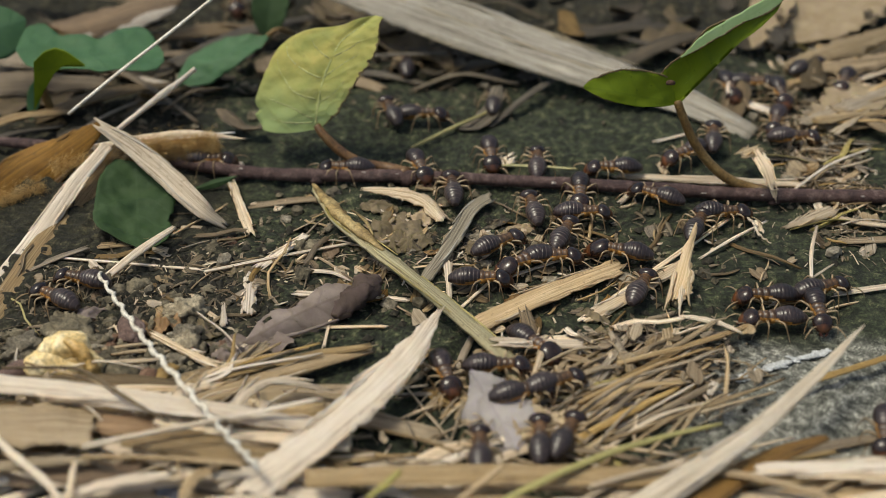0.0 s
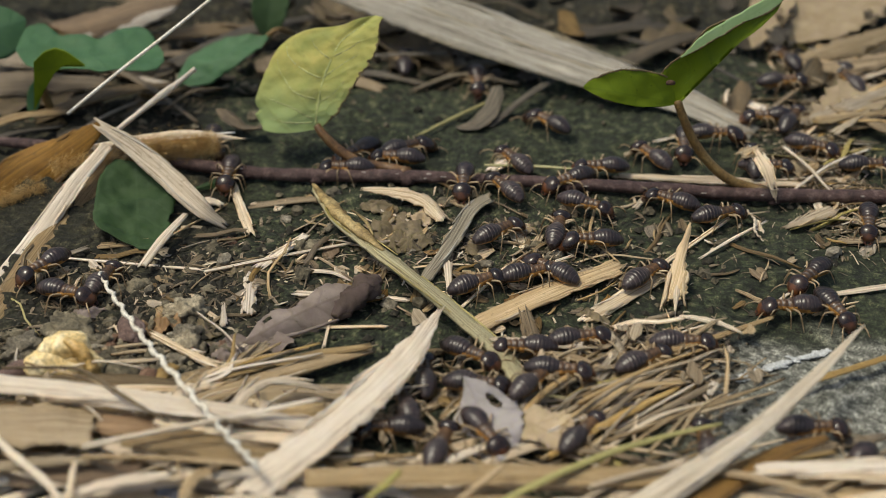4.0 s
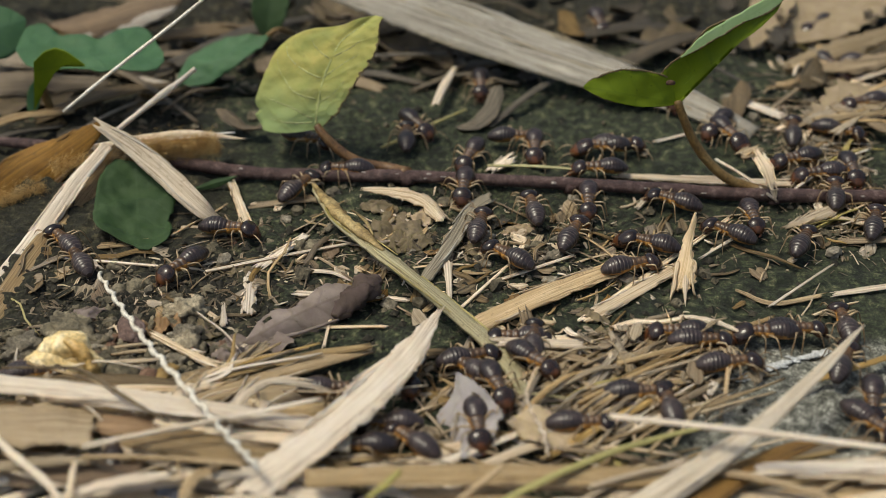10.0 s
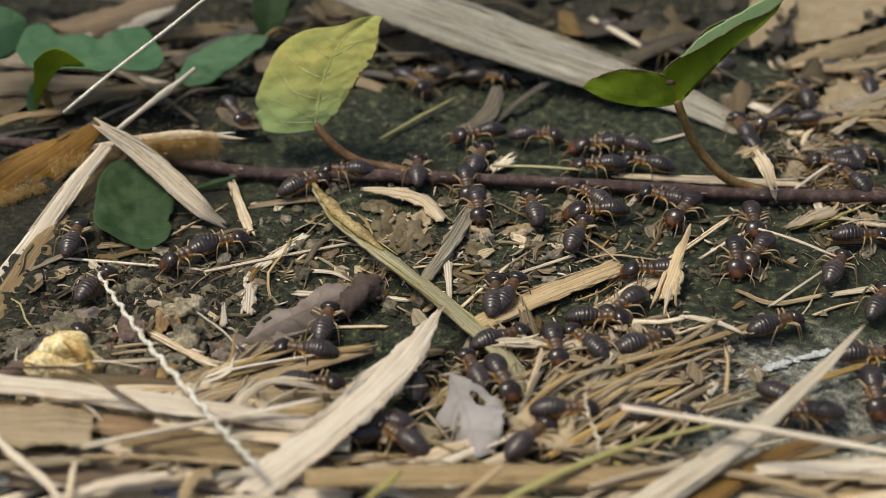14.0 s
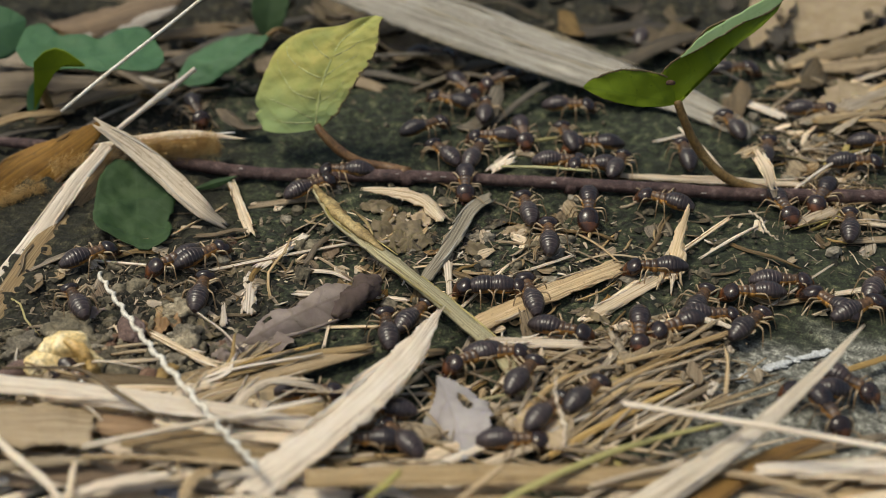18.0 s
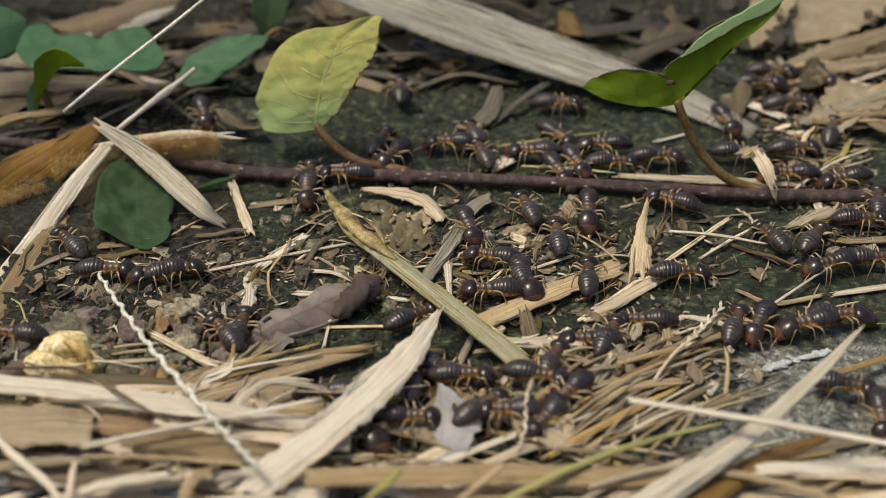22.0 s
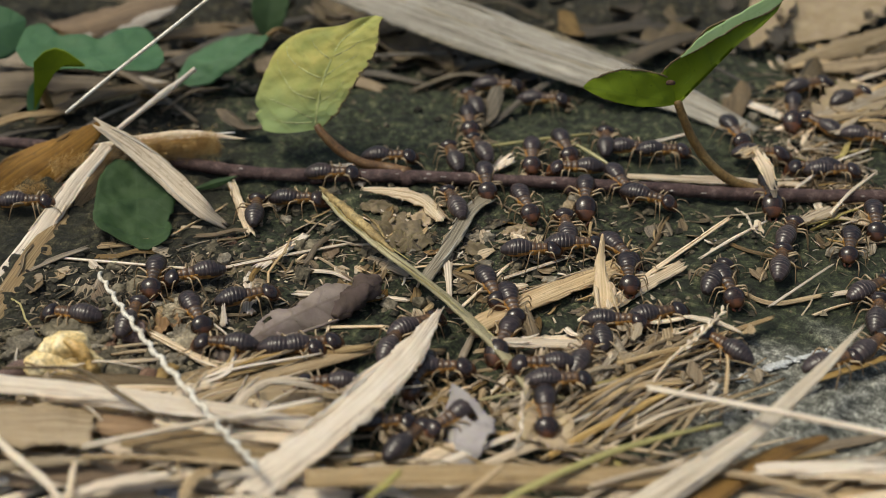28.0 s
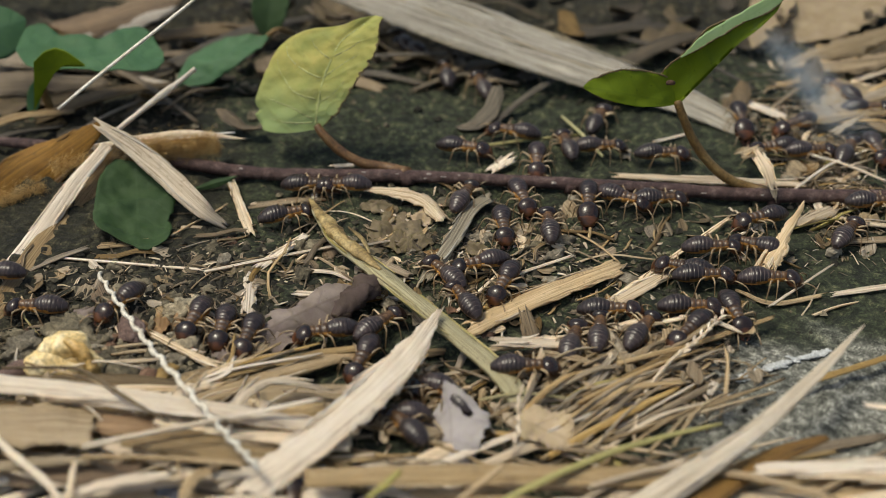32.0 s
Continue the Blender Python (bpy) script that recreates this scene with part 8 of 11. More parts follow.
    rows = [(0, at(51.4, 9.5, 2)), (1, at(54.7, 8.1, 20)), (8, at(44.2, 9.7, 3)), (9, at(45.2, 6.0, -50)), (9.33, at(46.8, 5.0, -106)), (9.67, at(48.3, 4.1, -163)), (10, at(49.8, 3.1, -219)), (11, at(51.5, 1.1, -156)), (12, at(42.4, -0.2, -158)), (13, at(35.8, -5.1, -132)), (14, at(34.9, -8.5, -182)), (17, at(34.6, -7.7, -182)), (18, at(35.5, -7.7, -182)), (19, at(32.9, -9.4, -149)), (20, at(33.1, -7.6, -149)), (21, at(33.1, -7.6, -168)), (21.5, at(28.9, -8.5, -222)), (22, at(24.7, -9.3, -275)), (23, at(34.3, -5.9, -276)), (23.5, at(33.3, -6.3, -318)), (24, at(32.2, -6.8, -361)), (25, at(31.3, -6.8, -360)), (26.5, at(31.3, -8.5, -405)), (28, at(31.4, -10.2, -451)), (29, at(32.1, -12.0, -407)), (30, at(40.1, -19.7, -406)), (30.5, at(41.3, -21.2, -351)), (31, at(42.5, -22.7, -297)), (31.33, at(41.4, -23.9, -242)), (31.67, at(40.3, -25.1, -187)), (32, at(39.2, -26.3, -132))]
    send(WORKER, rows)
    rows = [(0, at(30.2, -2.5, 165)), (1, at(30.3, -1.7, 165)), (2, at(28.0, -0.1, 166)), (3, at(25.4, -0.6, 183)), (6, at(25.1, 2.3, 183)), (6.33, at(25.4, 0.9, 123)), (6.67, at(25.6, -0.5, 64)), (7, at(25.8, -1.9, 4)), (8, at(39.8, 3.4, -1)), (8.67, at(38.4, 2.3, 52)), (9.33, at(36.9, 1.2, 105)), (10, at(35.4, 0.1, 158)), (11, at(26.7, 8.6, 139)), (12, at(26.1, 8.3, 180)), (13, at(27.2, 8.6, 180)), (14, at(27.2, 9.2, 180)), (15.5, at(26.7, 9.6, 223)), (17, at(26.3, 10.0, 265)), (19, at(26.3, 10.0, 265)), (20, at(26.2, 9.2, 265)), (22, at(26.2, 9.2, 265)), (23, at(26.3, 10.9, 265)), (24, at(26.8, 10.0, 265)), (25, at(26.4, 11.8, 265)), (28, at(26.0, 13.6, 266)), (29, at(26.6, 13.6, 265)), (30, at(26.6, 14.5, 265)), (31, at(26.6, 14.5, 265)), (32, at(26.4, 11.8, 265))]
    send(SOLDIER, rows)
    rows = [(0, at(7.3, -10.9, -0)), (1, at(6.3, -14.6, 1)), (2, at(6.3, -15.3, 1)), (3, at(6.3, -15.3, 1)), (4.5, at(7.1, -8.9, 48)), (6, at(8.0, -2.4, 96)), (7, at(3.7, 11.0, 93)), (8, at(6.6, 27.4, 76)), (9, at(10.1, 35.8, 73)), (9.33, at(8.4, 33.0, 131)), (9.67, at(6.7, 30.2, 190)), (10, at(5.0, 27.4, 248)), (11, at(5.5, 24.4, 252)), (12, at(2.8, 23.9, 306)), (13, at(0.1, 23.4, 361)), (13.5, at(3.6, 25.4, 397)), (14, at(7.1, 27.4, 433)), (17, at(8.8, 51.4, 445)), (18, at(8.7, 47.4, 444)), (19, at(10.4, 68.0, 452)), (19.5, at(9.2, 68.1, 406)), (20, at(8.0, 68.1, 359)), (21, at(5.0, 68.1, 359)), (22, at(3.2, 68.2, 358)), (22.5, at(7.3, 66.4, 295)), (23, at(11.5, 64.6, 232)), (23.5, at(3.8, 61.9, 299)), (24, at(-4.0, 59.1, 366)), (25, at(5.6, 68.1, 355)), (28, at(12.5, 57.7, 358)), (28.33, at(11.3, 57.7, 405)), (28.67, at(10.2, 57.7, 453)), (29, at(9.0, 57.7, 500)), (32, at(-7.9, 75.0, 494))]
    send(WORKER, rows)
    rows = [(0, at(33.5, -12.9, 66)), (1, at(34.6, -11.2, 66)), (2, at(35.2, -10.3, 42)), (3, at(35.3, -9.4, 42)), (6, at(34.4, -9.4, 42)), (7, at(34.4, -9.4, 42)), (8, at(34.6, -7.7, 42)), (9, at(33.1, -7.6, 31)), (10, at(33.2, -6.8, 16)), (11, at(33.7, -6.8, 16)), (12, at(34.8, -9.4, -2)), (12.5, at(34.2, -8.5, -61)), (13, at(33.6, -7.6, -121)), (14, at(29.0, -19.2, -140)), (17, at(6.8, -29.8, -151)), (18, at(4.1, -32.9, -151)), (19, at(-3.9, -35.6, -153)), (19.5, at(-3.9, -36.3, -211)), (20, at(-3.9, -37.0, -269)), (20.5, at(-1.7, -36.7, -226)), (21, at(0.5, -36.4, -182)), (21.33, at(1.7, -36.7, -122)), (21.67, at(2.9, -37.0, -62)), (22, at(4.0, -37.3, -2)), (23, at(5.9, -32.9, -33)), (24, at(4.0, -37.3, -72)), (25, at(3.1, -38.7, -3)), (28, at(0.5, -35.0, -1)), (29, at(-3.0, -34.2, 42)), (30, at(-3.9, -34.2, 70)), (31, at(-5.6, -38.3, 70)), (31.5, at(-6.2, -38.9, 34)), (32, at(-6.9, -39.6, -2))]
    send(WORKER, rows)
    rows = [(0, at(-7.7, 67.0, 91)), (0.5, at(-8.0, 67.0, 36)), (1, at(-8.3, 67.0, -18)), (2, at(3.1, 63.4, -85)), (9, at(9.5, 56.5, -91)), (10, at(7.8, 57.7, -91)), (11, at(7.8, 58.9, -91)), (11.5, at(9.0, 58.9, -46)), (12, at(10.2, 58.9, 0)), (13, at(10.3, 62.4, -0)), (14, at(10.2, 61.2, -0)), (15.5, at(7.2, 58.1, 53)), (17, at(4.2, 55.0, 105)), (18, at(0.7, 50.9, 160)), (19, at(-6.4, 58.9, 130)), (20, at(-7.0, 60.1, 91)), (21, at(-8.7, 54.9, 91)), (22, at(-8.7, 54.9, 91)), (23.32, at(-10.2, 120.6, 86)), (27.66, at(-6.9, 120.6, 42)), (32, at(-3.6, 120.5, -1))]
    send(MINOR, rows)
    rows = [(0, at(-10.8, 46.8, 108)), (1, at(-15.3, 61.0, 83)), (2, at(-8.3, 67.0, 40)), (3, at(-8.3, 67.0, 91)), (6, at(-7.8, 71.1, 91)), (7, at(-8.4, 69.7, 91)), (7.33, at(-8.8, 68.8, 31)), (7.67, at(-9.2, 67.8, -29)), (8, at(-9.6, 66.9, -89)), (9, at(-8.2, 61.4, -80)), (10, at(-4.9, 40.2, -57)), (11, at(8.4, 35.8, -7)), (11.5, at(10.7, 37.0, 41)), (12, at(12.9, 38.2, 88)), (12.5, at(14.6, 37.6, 135)), (13, at(16.2, 37.1, 183)), (14, at(6.2, 35.9, 191)), (17, at(-11.4, 31.6, 178)), (17.33, at(-8.5, 34.4, 128)), (17.67, at(-5.6, 37.3, 78)), (18, at(-2.7, 40.1, 28)), (18.5, at(-0.5, 39.4, -26)), (19, at(1.8, 38.6, -81)), (20, at(-1.0, 29.8, -132)), (21, at(-4.8, 31.2, -156)), (22.33, at(-11.8, 27.0, -106)), (23.67, at(-18.8, 22.8, -56)), (25, at(-25.7, 18.7, -6)), (28, at(-25.4, 13.7, -6)), (29, at(-24.2, 12.7, 47)), (31, at(-23.6, 18.4, -6)), (32, at(-23.6, 18.4, -6))]
    send(WORKER, rows)
    rows = [(0, at(-3.3, 44.7, 0)), (0.5, at(-2.4, 43.5, -37)), (1, at(-1.6, 42.4, -74)), (2, at(-1.0, 36.5, -132)), (3, at(-10.3, 32.7, -145)), (6, at(-21.2, 22.2, -135)), (7, at(-24.7, 18.5, -167)), (7.5, at(-25.0, 19.1, -219)), (8, at(-25.3, 19.6, -272)), (8.5, at(-24.8, 24.5, -316)), (9, at(-24.4, 29.4, -360)), (17, at(-49.4, 45.4, -426)), (24, at(-45.0, 42.1, -443)), (25, at(-43.2, 31.7, -454)), (28, at(-48.7, -11.8, -449)), (28.5, at(-45.4, -11.0, -399)), (29, at(-42.2, -10.2, -350)), (29.33, at(-41.5, -10.2, -293)), (29.67, at(-40.9, -10.3, -237)), (30, at(-40.3, -10.3, -181)), (32, at(-77.0, -9.7, -181))]
    send(WORKER, rows)
    rows = [(0, at(10.6, 51.5, 84)), (4, at(20.4, 41.8, 134)), (8, at(30.3, 32.2, 184)), (11, at(30.3, 32.2, 184)), (12, at(29.2, 32.6, 185)), (13, at(29.2, 32.6, 185)), (14, at(29.8, 33.0, 184)), (17, at(28.8, 33.6, 184)), (18, at(28.7, 33.0, 184)), (19, at(29.8, 33.0, 184)), (20, at(29.9, 33.7, 184)), (21, at(29.8, 33.0, 184)), (22, at(30.4, 33.1, 184)), (23, at(30.2, 31.5, 184)), (24, at(30.8, 31.5, 183)), (25, at(29.7, 32.1, 184)), (26.5, at(30.7, 33.5, 134)), (28, at(31.7, 35.0, 85)), (29, at(30.9, 32.7, 103)), (30, at(29.2, 45.7, 96)), (31, at(29.3, 46.8, 91)), (32, at(31.3, 43.6, 68))]
    send(SOLDIER, rows)
    rows = [(0, at(-43.8, 27.8, -1)), (1, at(-43.9, 28.8, 52)), (1.33, at(-41.6, 31.3, 5)), (1.67, at(-39.4, 33.8, -42)), (2, at(-37.1, 36.4, -89)), (6, at(-43.3, 1.3, -95)), (6.33, at(-42.5, 0.0, -48)), (6.67, at(-41.7, -1.3, 0)), (7, at(-40.8, -2.6, 48)), (8, at(-33.5, 12.3, 61)), (9, at(-28.5, 19.9, 76)), (11, at(-24.7, 18.5, 31)), (12, at(-24.1, 18.5, 31)), (13, at(-24.7, 19.5, 31)), (14, at(-24.7, 19.5, 31)), (17, at(-24.1, 18.5, 31)), (18, at(-23.6, 18.4, 31)), (18.5, at(-24.0, 20.4, 82)), (19, at(-24.4, 22.4, 134)), (20, at(-21.9, 24.3, 99)), (21, at(-22.5, 25.3, 99)), (22, at(-25.0, 22.5, 89)), (22.5, at(-23.5, 20.4, 41)), (23, at(-22.0, 18.2, -7)), (24, at(-21.7, 21.2, -6)), (25, at(-19.6, 22.0, -5)), (28, at(-19.6, 22.0, -5)), (29, at(-18.6, 24.0, -4)), (29.33, at(-18.9, 22.7, 55)), (29.67, at(-19.2, 21.3, 115)), (30, at(-19.5, 20.0, 174)), (31, at(-19.4, 17.9, 174)), (32, at(-19.4, 17.9, 174))]
    send(WORKER, rows, True)
    rows = [(0, at(-64.9, -16.5, 146)), (0.5, at(-66.8, -15.1, 205)), (1, at(-68.8, -13.8, 263)), (4.5, at(-68.8, -7.5, 224)), (8, at(-68.7, -1.3, 184)), (9.5, at(-67.6, 0.1, 140)), (11, at(-66.4, 1.5, 96)), (11.5, at(-66.5, -0.2, 50)), (12, at(-66.6, -2.0, 3)), (12.5, at(-66.1, 0.2, 47)), (13, at(-65.6, 2.4, 90)), (17.5, at(-61.0, -3.2, 44)), (22, at(-56.4, -8.9, -2)), (23, at(-54.1, -10.8, 26)), (24, at(-43.3, -2.4, 31)), (24.5, at(-43.2, -3.3, 89)), (25, at(-43.0, -4.2, 146)), (28, at(-43.0, -11.0, 197)), (28.33, at(-40.9, -10.5, 137)), (28.67, at(-38.7, -10.0, 77)), (29, at(-36.5, -9.5, 17)), (29.5, at(-36.6, -11.0, -27)), (30, at(-36.6, -12.6, -71)), (31, at(-38.5, -16.5, -109)), (32, at(-40.4, -23.3, -105))]
    send(WORKER, rows)
    rows = [(0, at(-61.7, -11.5, 162)), (1, at(-63.4, -12.3, 178)), (2, at(-62.9, -12.4, 162)), (2.33, at(-62.7, -12.7, 115)), (2.67, at(-62.5, -13.0, 68)), (3, at(-62.2, -13.3, 21)), (4, at(-56.9, -10.8, 73)), (5, at(-51.6, -8.3, 125)), (6, at(-46.2, -5.8, 176)), (7, at(-49.4, -4.7, 176)), (8, at(-64.1, -4.5, 151)), (12, at(-60.9, -6.2, 107)), (14.5, at(-56.7, -15.0, 54)), (17, at(-52.6, -23.9, 1)), (17.5, at(-56.7, -20.7, 60)), (18, at(-60.8, -17.5, 119)), (19, at(-63.0, -5.3, 103)), (20, at(-65.4, 1.6, 96)), (22.5, at(-66.0, -0.2, 140)), (25, at(-66.6, -2.0, 183)), (26, at(-69.4, 2.8, 242)), (27, at(-72.1, 7.6, 301)), (28, at(-74.9, 12.5, 360)), (29, at(-76.0, 8.5, 361)), (29.33, at(-75.5, 7.9, 303)), (29.67, at(-75.0, 7.3, 245)), (30, at(-74.6, 6.6, 187)), (31, at(-92.7, 6.4, 181)), (32, at(-97.3, 6.4, 180))]
    send(MINOR, rows)
    rows = [(0, at(69.1, 52.0, -86)), (1, at(70.1, 39.1, -65)), (2, at(73.6, 42.3, 2)), (2.5, at(71.5, 43.3, 40)), (3, at(69.4, 44.3, 79)), (4.5, at(70.4, 42.2, 41)), (6, at(71.4, 40.2, 3)), (6.5, at(70.9, 40.2, 41)), (7, at(70.3, 40.1, 79)), (7.5, at(69.1, 41.1, 131)), (8, at(67.9, 42.1, 182)), (8.5, at(69.0, 40.6, 131)), (9, at(70.1, 39.1, 79)), (10, at(69.0, 39.0, 79)), (10.5, at(70.3, 43.2, 39)), (11, at(71.7, 47.5, -1)), (11.5, at(71.8, 46.4, 39)), (12, at(71.9, 45.4, 79)), (13, at(72.9, 47.5, 126)), (13.5, at(68.9, 44.7, 169)), (14, at(65.0, 42.0, 213)), (17, at(46.5, 30.5, 212)), (17.5, at(46.5, 30.5, 153)), (18, at(46.5, 30.5, 93)), (18.5, at(45.9, 30.0, 28)), (19, at(45.3, 29.5, -37)), (20, at(41.5, 33.9, -2)), (21, at(46.0, 26.5, 2)), (22, at(41.9, 28.5, 1)), (23, at(43.0, 28.5, 0)), (24, at(42.1, 29.6, -0)), (25, at(43.1, 29.6, -0)), (28, at(43.3, 30.6, -1)), (29, at(40.7, 27.4, 2)), (30, at(39.9, 29.6, 0)), (31, at(39.9, 29.6, 0)), (32, at(43.1, 29.6, -0))]
    send(WORKER, rows)
    rows = [(0, at(64.8, 57.0, -4)), (1, at(66.2, 58.1, -3)), (2, at(60.5, 56.0, -2)), (3, at(66.5, 56.8, 5)), (6, at(77.2, 57.6, -35)), (7, at(81.3, 46.5, -86)), (7.5, at(79.8, 45.0, -42)), (8, at(78.3, 43.4, 1)), (9, at(77.6, 45.4, 1)), (10, at(78.9, 38.4, -19)), (10.5, at(82.8, 40.4, 21)), (11, at(86.6, 42.4, 61)), (11.33, at(86.2, 39.9, 3)), (11.67, at(85.8, 37.5, -56)), (12, at(85.4, 35.1, -114)), (12.33, at(84.2, 34.0, -169)), (12.67, at(83.1, 33.0, -224)), (13, at(81.9, 32.0, -278)), (14, at(78.6, 32.1, -260)), (17, at(84.3, 35.1, -320)), (18, at(85.1, 34.0, -364)), (19, at(85.1, 34.0, -364)), (20, at(80.3, 29.9, -362)), (20.5, at(80.1, 31.5, -306)), (21, at(80.0, 33.2, -250)), (22, at(76.9, 39.4, -290)), (23, at(85.8, 48.8, -290)), (24, at(82.6, 55.3, -283)), (27.5, at(83.6, 52.0, -320)), (31, at(84.6, 48.7, -357)), (31.5, at(82.9, 51.4, -297)), (32, at(81.2, 54.1, -237))]
    send(WORKER, rows)
    rows = [(0, at(77.5, 64.4, 38)), (2, at(73.9, 61.5, 46)), (3, at(72.0, 66.9, 79)), (6, at(80.4, 69.3, 128)), (9, at(88.9, 71.7, 178)), (10, at(82.8, 83.8, 220)), (11, at(76.9, 61.6, 245)), (12, at(65.0, 45.3, 260)), (12.33, at(68.8, 49.9, 307)), (12.67, at(72.6, 54.4, 353)), (13, at(76.3, 58.9, 400)), (14, at(73.9, 52.9, 449)), (16.5, at(67.0, 58.5, 404)), (19, at(60.0, 64.1, 359)), (20, at(62.1, 58.3, 425)), (21, at(61.5, 61.8, 359)), (22, at(66.5, 56.8, 356)), (22.33, at(64.8, 56.9, 297)), (22.67, at(63.0, 57.0, 237)), (23, at(61.3, 57.1, 177)), (24, at(57.2, 57.3, 179)), (24.5, at(59.5, 53.7, 248)), (25, at(61.9, 50.1, 317)), (28, at(70.2, 45.4, 259)), (28.5, at(66.4, 46.5, 205)), (29, at(62.6, 47.7, 150)), (29.5, at(61.2, 49.5, 201)), (30, at(59.8, 51.3, 253)), (31, at(60.1, 39.6, 267)), (32, at(59.3, 41.8, 271))]
    send(SOLDIER, rows)
    rows = [(0, at(59.2, 54.9, -83)), (1, at(61.2, 39.7, -88)), (1.5, at(60.5, 39.1, -133)), (2, at(59.9, 38.5, -179)), (3, at(63.3, 45.3, -180)), (8, at(64.4, 26.8, -164)), (9, at(61.2, 26.8, -180)), (10, at(66.8, 27.8, -163)), (11, at(65.1, 30.3, -162)), (12, at(61.0, 28.6, -94)), (13, at(61.1, 29.6, -94)), (14, at(60.6, 29.5, -72)), (17, at(61.8, 30.5, -116)), (17.33, at(62.1, 30.9, -173)), (17.67, at(62.3, 31.2, -230)), (18, at(62.6, 31.5, -287)), (19, at(67.6, 49.8, -247)), (19.5, at(62.9, 45.8, -197)), (20, at(58.2, 41.8, -147)), (20.5, at(57.7, 42.4, -107)), (21, at(57.3, 43.0, -67)), (22, at(56.4, 41.2, -75)), (23, at(56.1, 39.6, -75)), (24, at(55.4, 38.5, -74)), (25, at(56.0, 38.5, -74)), (28, at(57.3, 36.4, -74)), (29, at(57.1, 35.3, -73)), (30, at(59.9, 38.5, -12)), (30.33, at(62.9, 36.6, -67)), (30.67, at(65.9, 34.7, -122)), (31, at(68.9, 32.8, -177)), (32, at(63.1, 31.5, -167))]
    send(WORKER, rows)
    rows = [(0, at(82.9, 56.6, -115)), (1, at(76.4, 42.4, -97)), (2, at(79.7, 32.1, -77)), (2.5, at(80.1, 28.2, -40)), (3, at(80.5, 24.3, -2)), (6, at(82.7, 28.6, -3)), (6.5, at(82.4, 28.7, 37)), (7, at(82.2, 28.7, 76)), (7.33, at(81.1, 28.7, 129)), (7.67, at(80.0, 28.8, 183)), (8, at(79.0, 28.8, 236)), (9, at(77.1, 21.2, 242)), (9.33, at(75.6, 19.7, 187)), (9.67, at(74.0, 18.1, 132)), (10, at(72.4, 16.5, 78)), (10.5, at(71.6, 16.6, 132)), (11, at(70.9, 16.7, 186)), (12, at(61.8, 15.4, 210)), (13, at(51.2, 5.0, 242)), (14, at(50.3, -6.0, 263)), (17, at(47.7, -21.8, 270)), (17.5, at(49.0, -22.5, 338)), (18, at(50.2, -23.2, 407)), (19, at(53.4, -15.6, 409)), (20, at(56.1, -16.4, 359)), (20.5, at(54.1, -18.3, 298)), (21, at(52.2, -20.2, 236)), (22, at(51.0, -23.9, 242)), (23, at(47.4, -29.1, 236)), (24, at(43.8, -34.6, 209)), (25, at(36.7, -35.0, 151)), (28, at(25.3, -24.3, 91)), (29, at(36.5, -15.5, 32)), (30, at(45.6, -11.6, 34)), (31, at(43.8, -10.7, -2)), (32, at(45.2, -10.7, -2))]
    send(WORKER, rows)
    rows = [(0, at(65.9, 40.9, -109)), (1, at(61.2, 26.8, -119)), (1.5, at(59.9, 27.2, -76)), (2, at(58.6, 27.7, -34)), (3, at(61.6, 25.8, -35)), (4.5, at(62.6, 25.4, 14)), (6, at(63.6, 24.9, 63)), (6.5, at(56.7, 23.8, 126)), (7, at(49.8, 22.7, 188)), (7.33, at(49.4, 22.7, 248)), (7.67, at(49.1, 22.7, 308)), (8, at(48.7, 22.7, 368)), (8.5, at(53.4, 23.3, 331)), (9, at(58.0, 24.0, 294)), (10, at(55.6, 7.1, 272)), (11, at(58.8, 3.0, 331)), (12, at(69.1, -0.4, 283)), (12.5, at(66.3, 0.4, 323)), (13, at(63.5, 1.2, 363)), (14, at(67.5, -7.6, 421)), (17, at(67.1, -9.4, 362)), (18, at(73.0, -12.6, 420)), (20, at(72.9, -7.3, 459)), (20.5, at(72.1, -3.8, 411)), (21, at(71.2, -0.2, 363)), (22, at(74.9, -5.4, 363)), (30, at(71.7, -14.3, 399)), (31, at(87.0, -13.9, 361)), (31.33, at(85.9, -14.0, 302)), (31.67, at(84.7, -14.0, 242)), (32, at(83.6, -14.1, 183))]
    send(MINOR, rows)
    rows = [(0, at(69.5, 35.9, 4)), (1, at(69.6, 33.9, -16)), (2, at(66.4, 31.7, 3)), (3, at(71.3, 34.0, 3)), (4.5, at(72.6, 30.9, -47)), (6, at(73.8, 27.8, -97)), (7, at(73.1, 26.7, -97)), (7.5, at(70.2, 25.8, -49)), (8, at(67.3, 24.8, -2)), (9, at(69.4, 24.8, -56)), (9.5, at(69.7, 23.7, -113)), (10, at(70.1, 22.7, -171)), (11, at(58.9, 23.1, -146)), (12, at(58.0, 14.4, -105)), (13, at(54.6, 7.1, -107)), (14, at(55.4, 6.1, -94)), (17, at(53.3, -11.0, -83)), (17.5, at(55.5, -11.8, -42)), (18, at(57.8, -12.6, -1)), (19, at(58.9, -11.9, 69)), (20, at(61.9, -1.7, 59)), (21, at(63.3, -4.4, 3)), (22, at(65.5, 1.3, 57)), (23, at(70.1, 6.2, 78)), (24, at(68.4, 14.9, 122)), (24.33, at(66.3, 16.4, 174)), (24.67, at(64.1, 17.8, 225)), (25, at(62.0, 19.3, 277)), (26, at(61.8, 13.9, 326)), (27, at(61.6, 8.5, 375)), (28, at(61.4, 3.1, 424)), (29, at(61.1, 4.1, 424)), (29.5, at(64.1, 1.8, 388)), (30, at(67.1, -0.5, 352)), (31, at(72.3, 2.5, 415)), (32, at(72.0, 3.4, 415))]
    send(WORKER, rows)
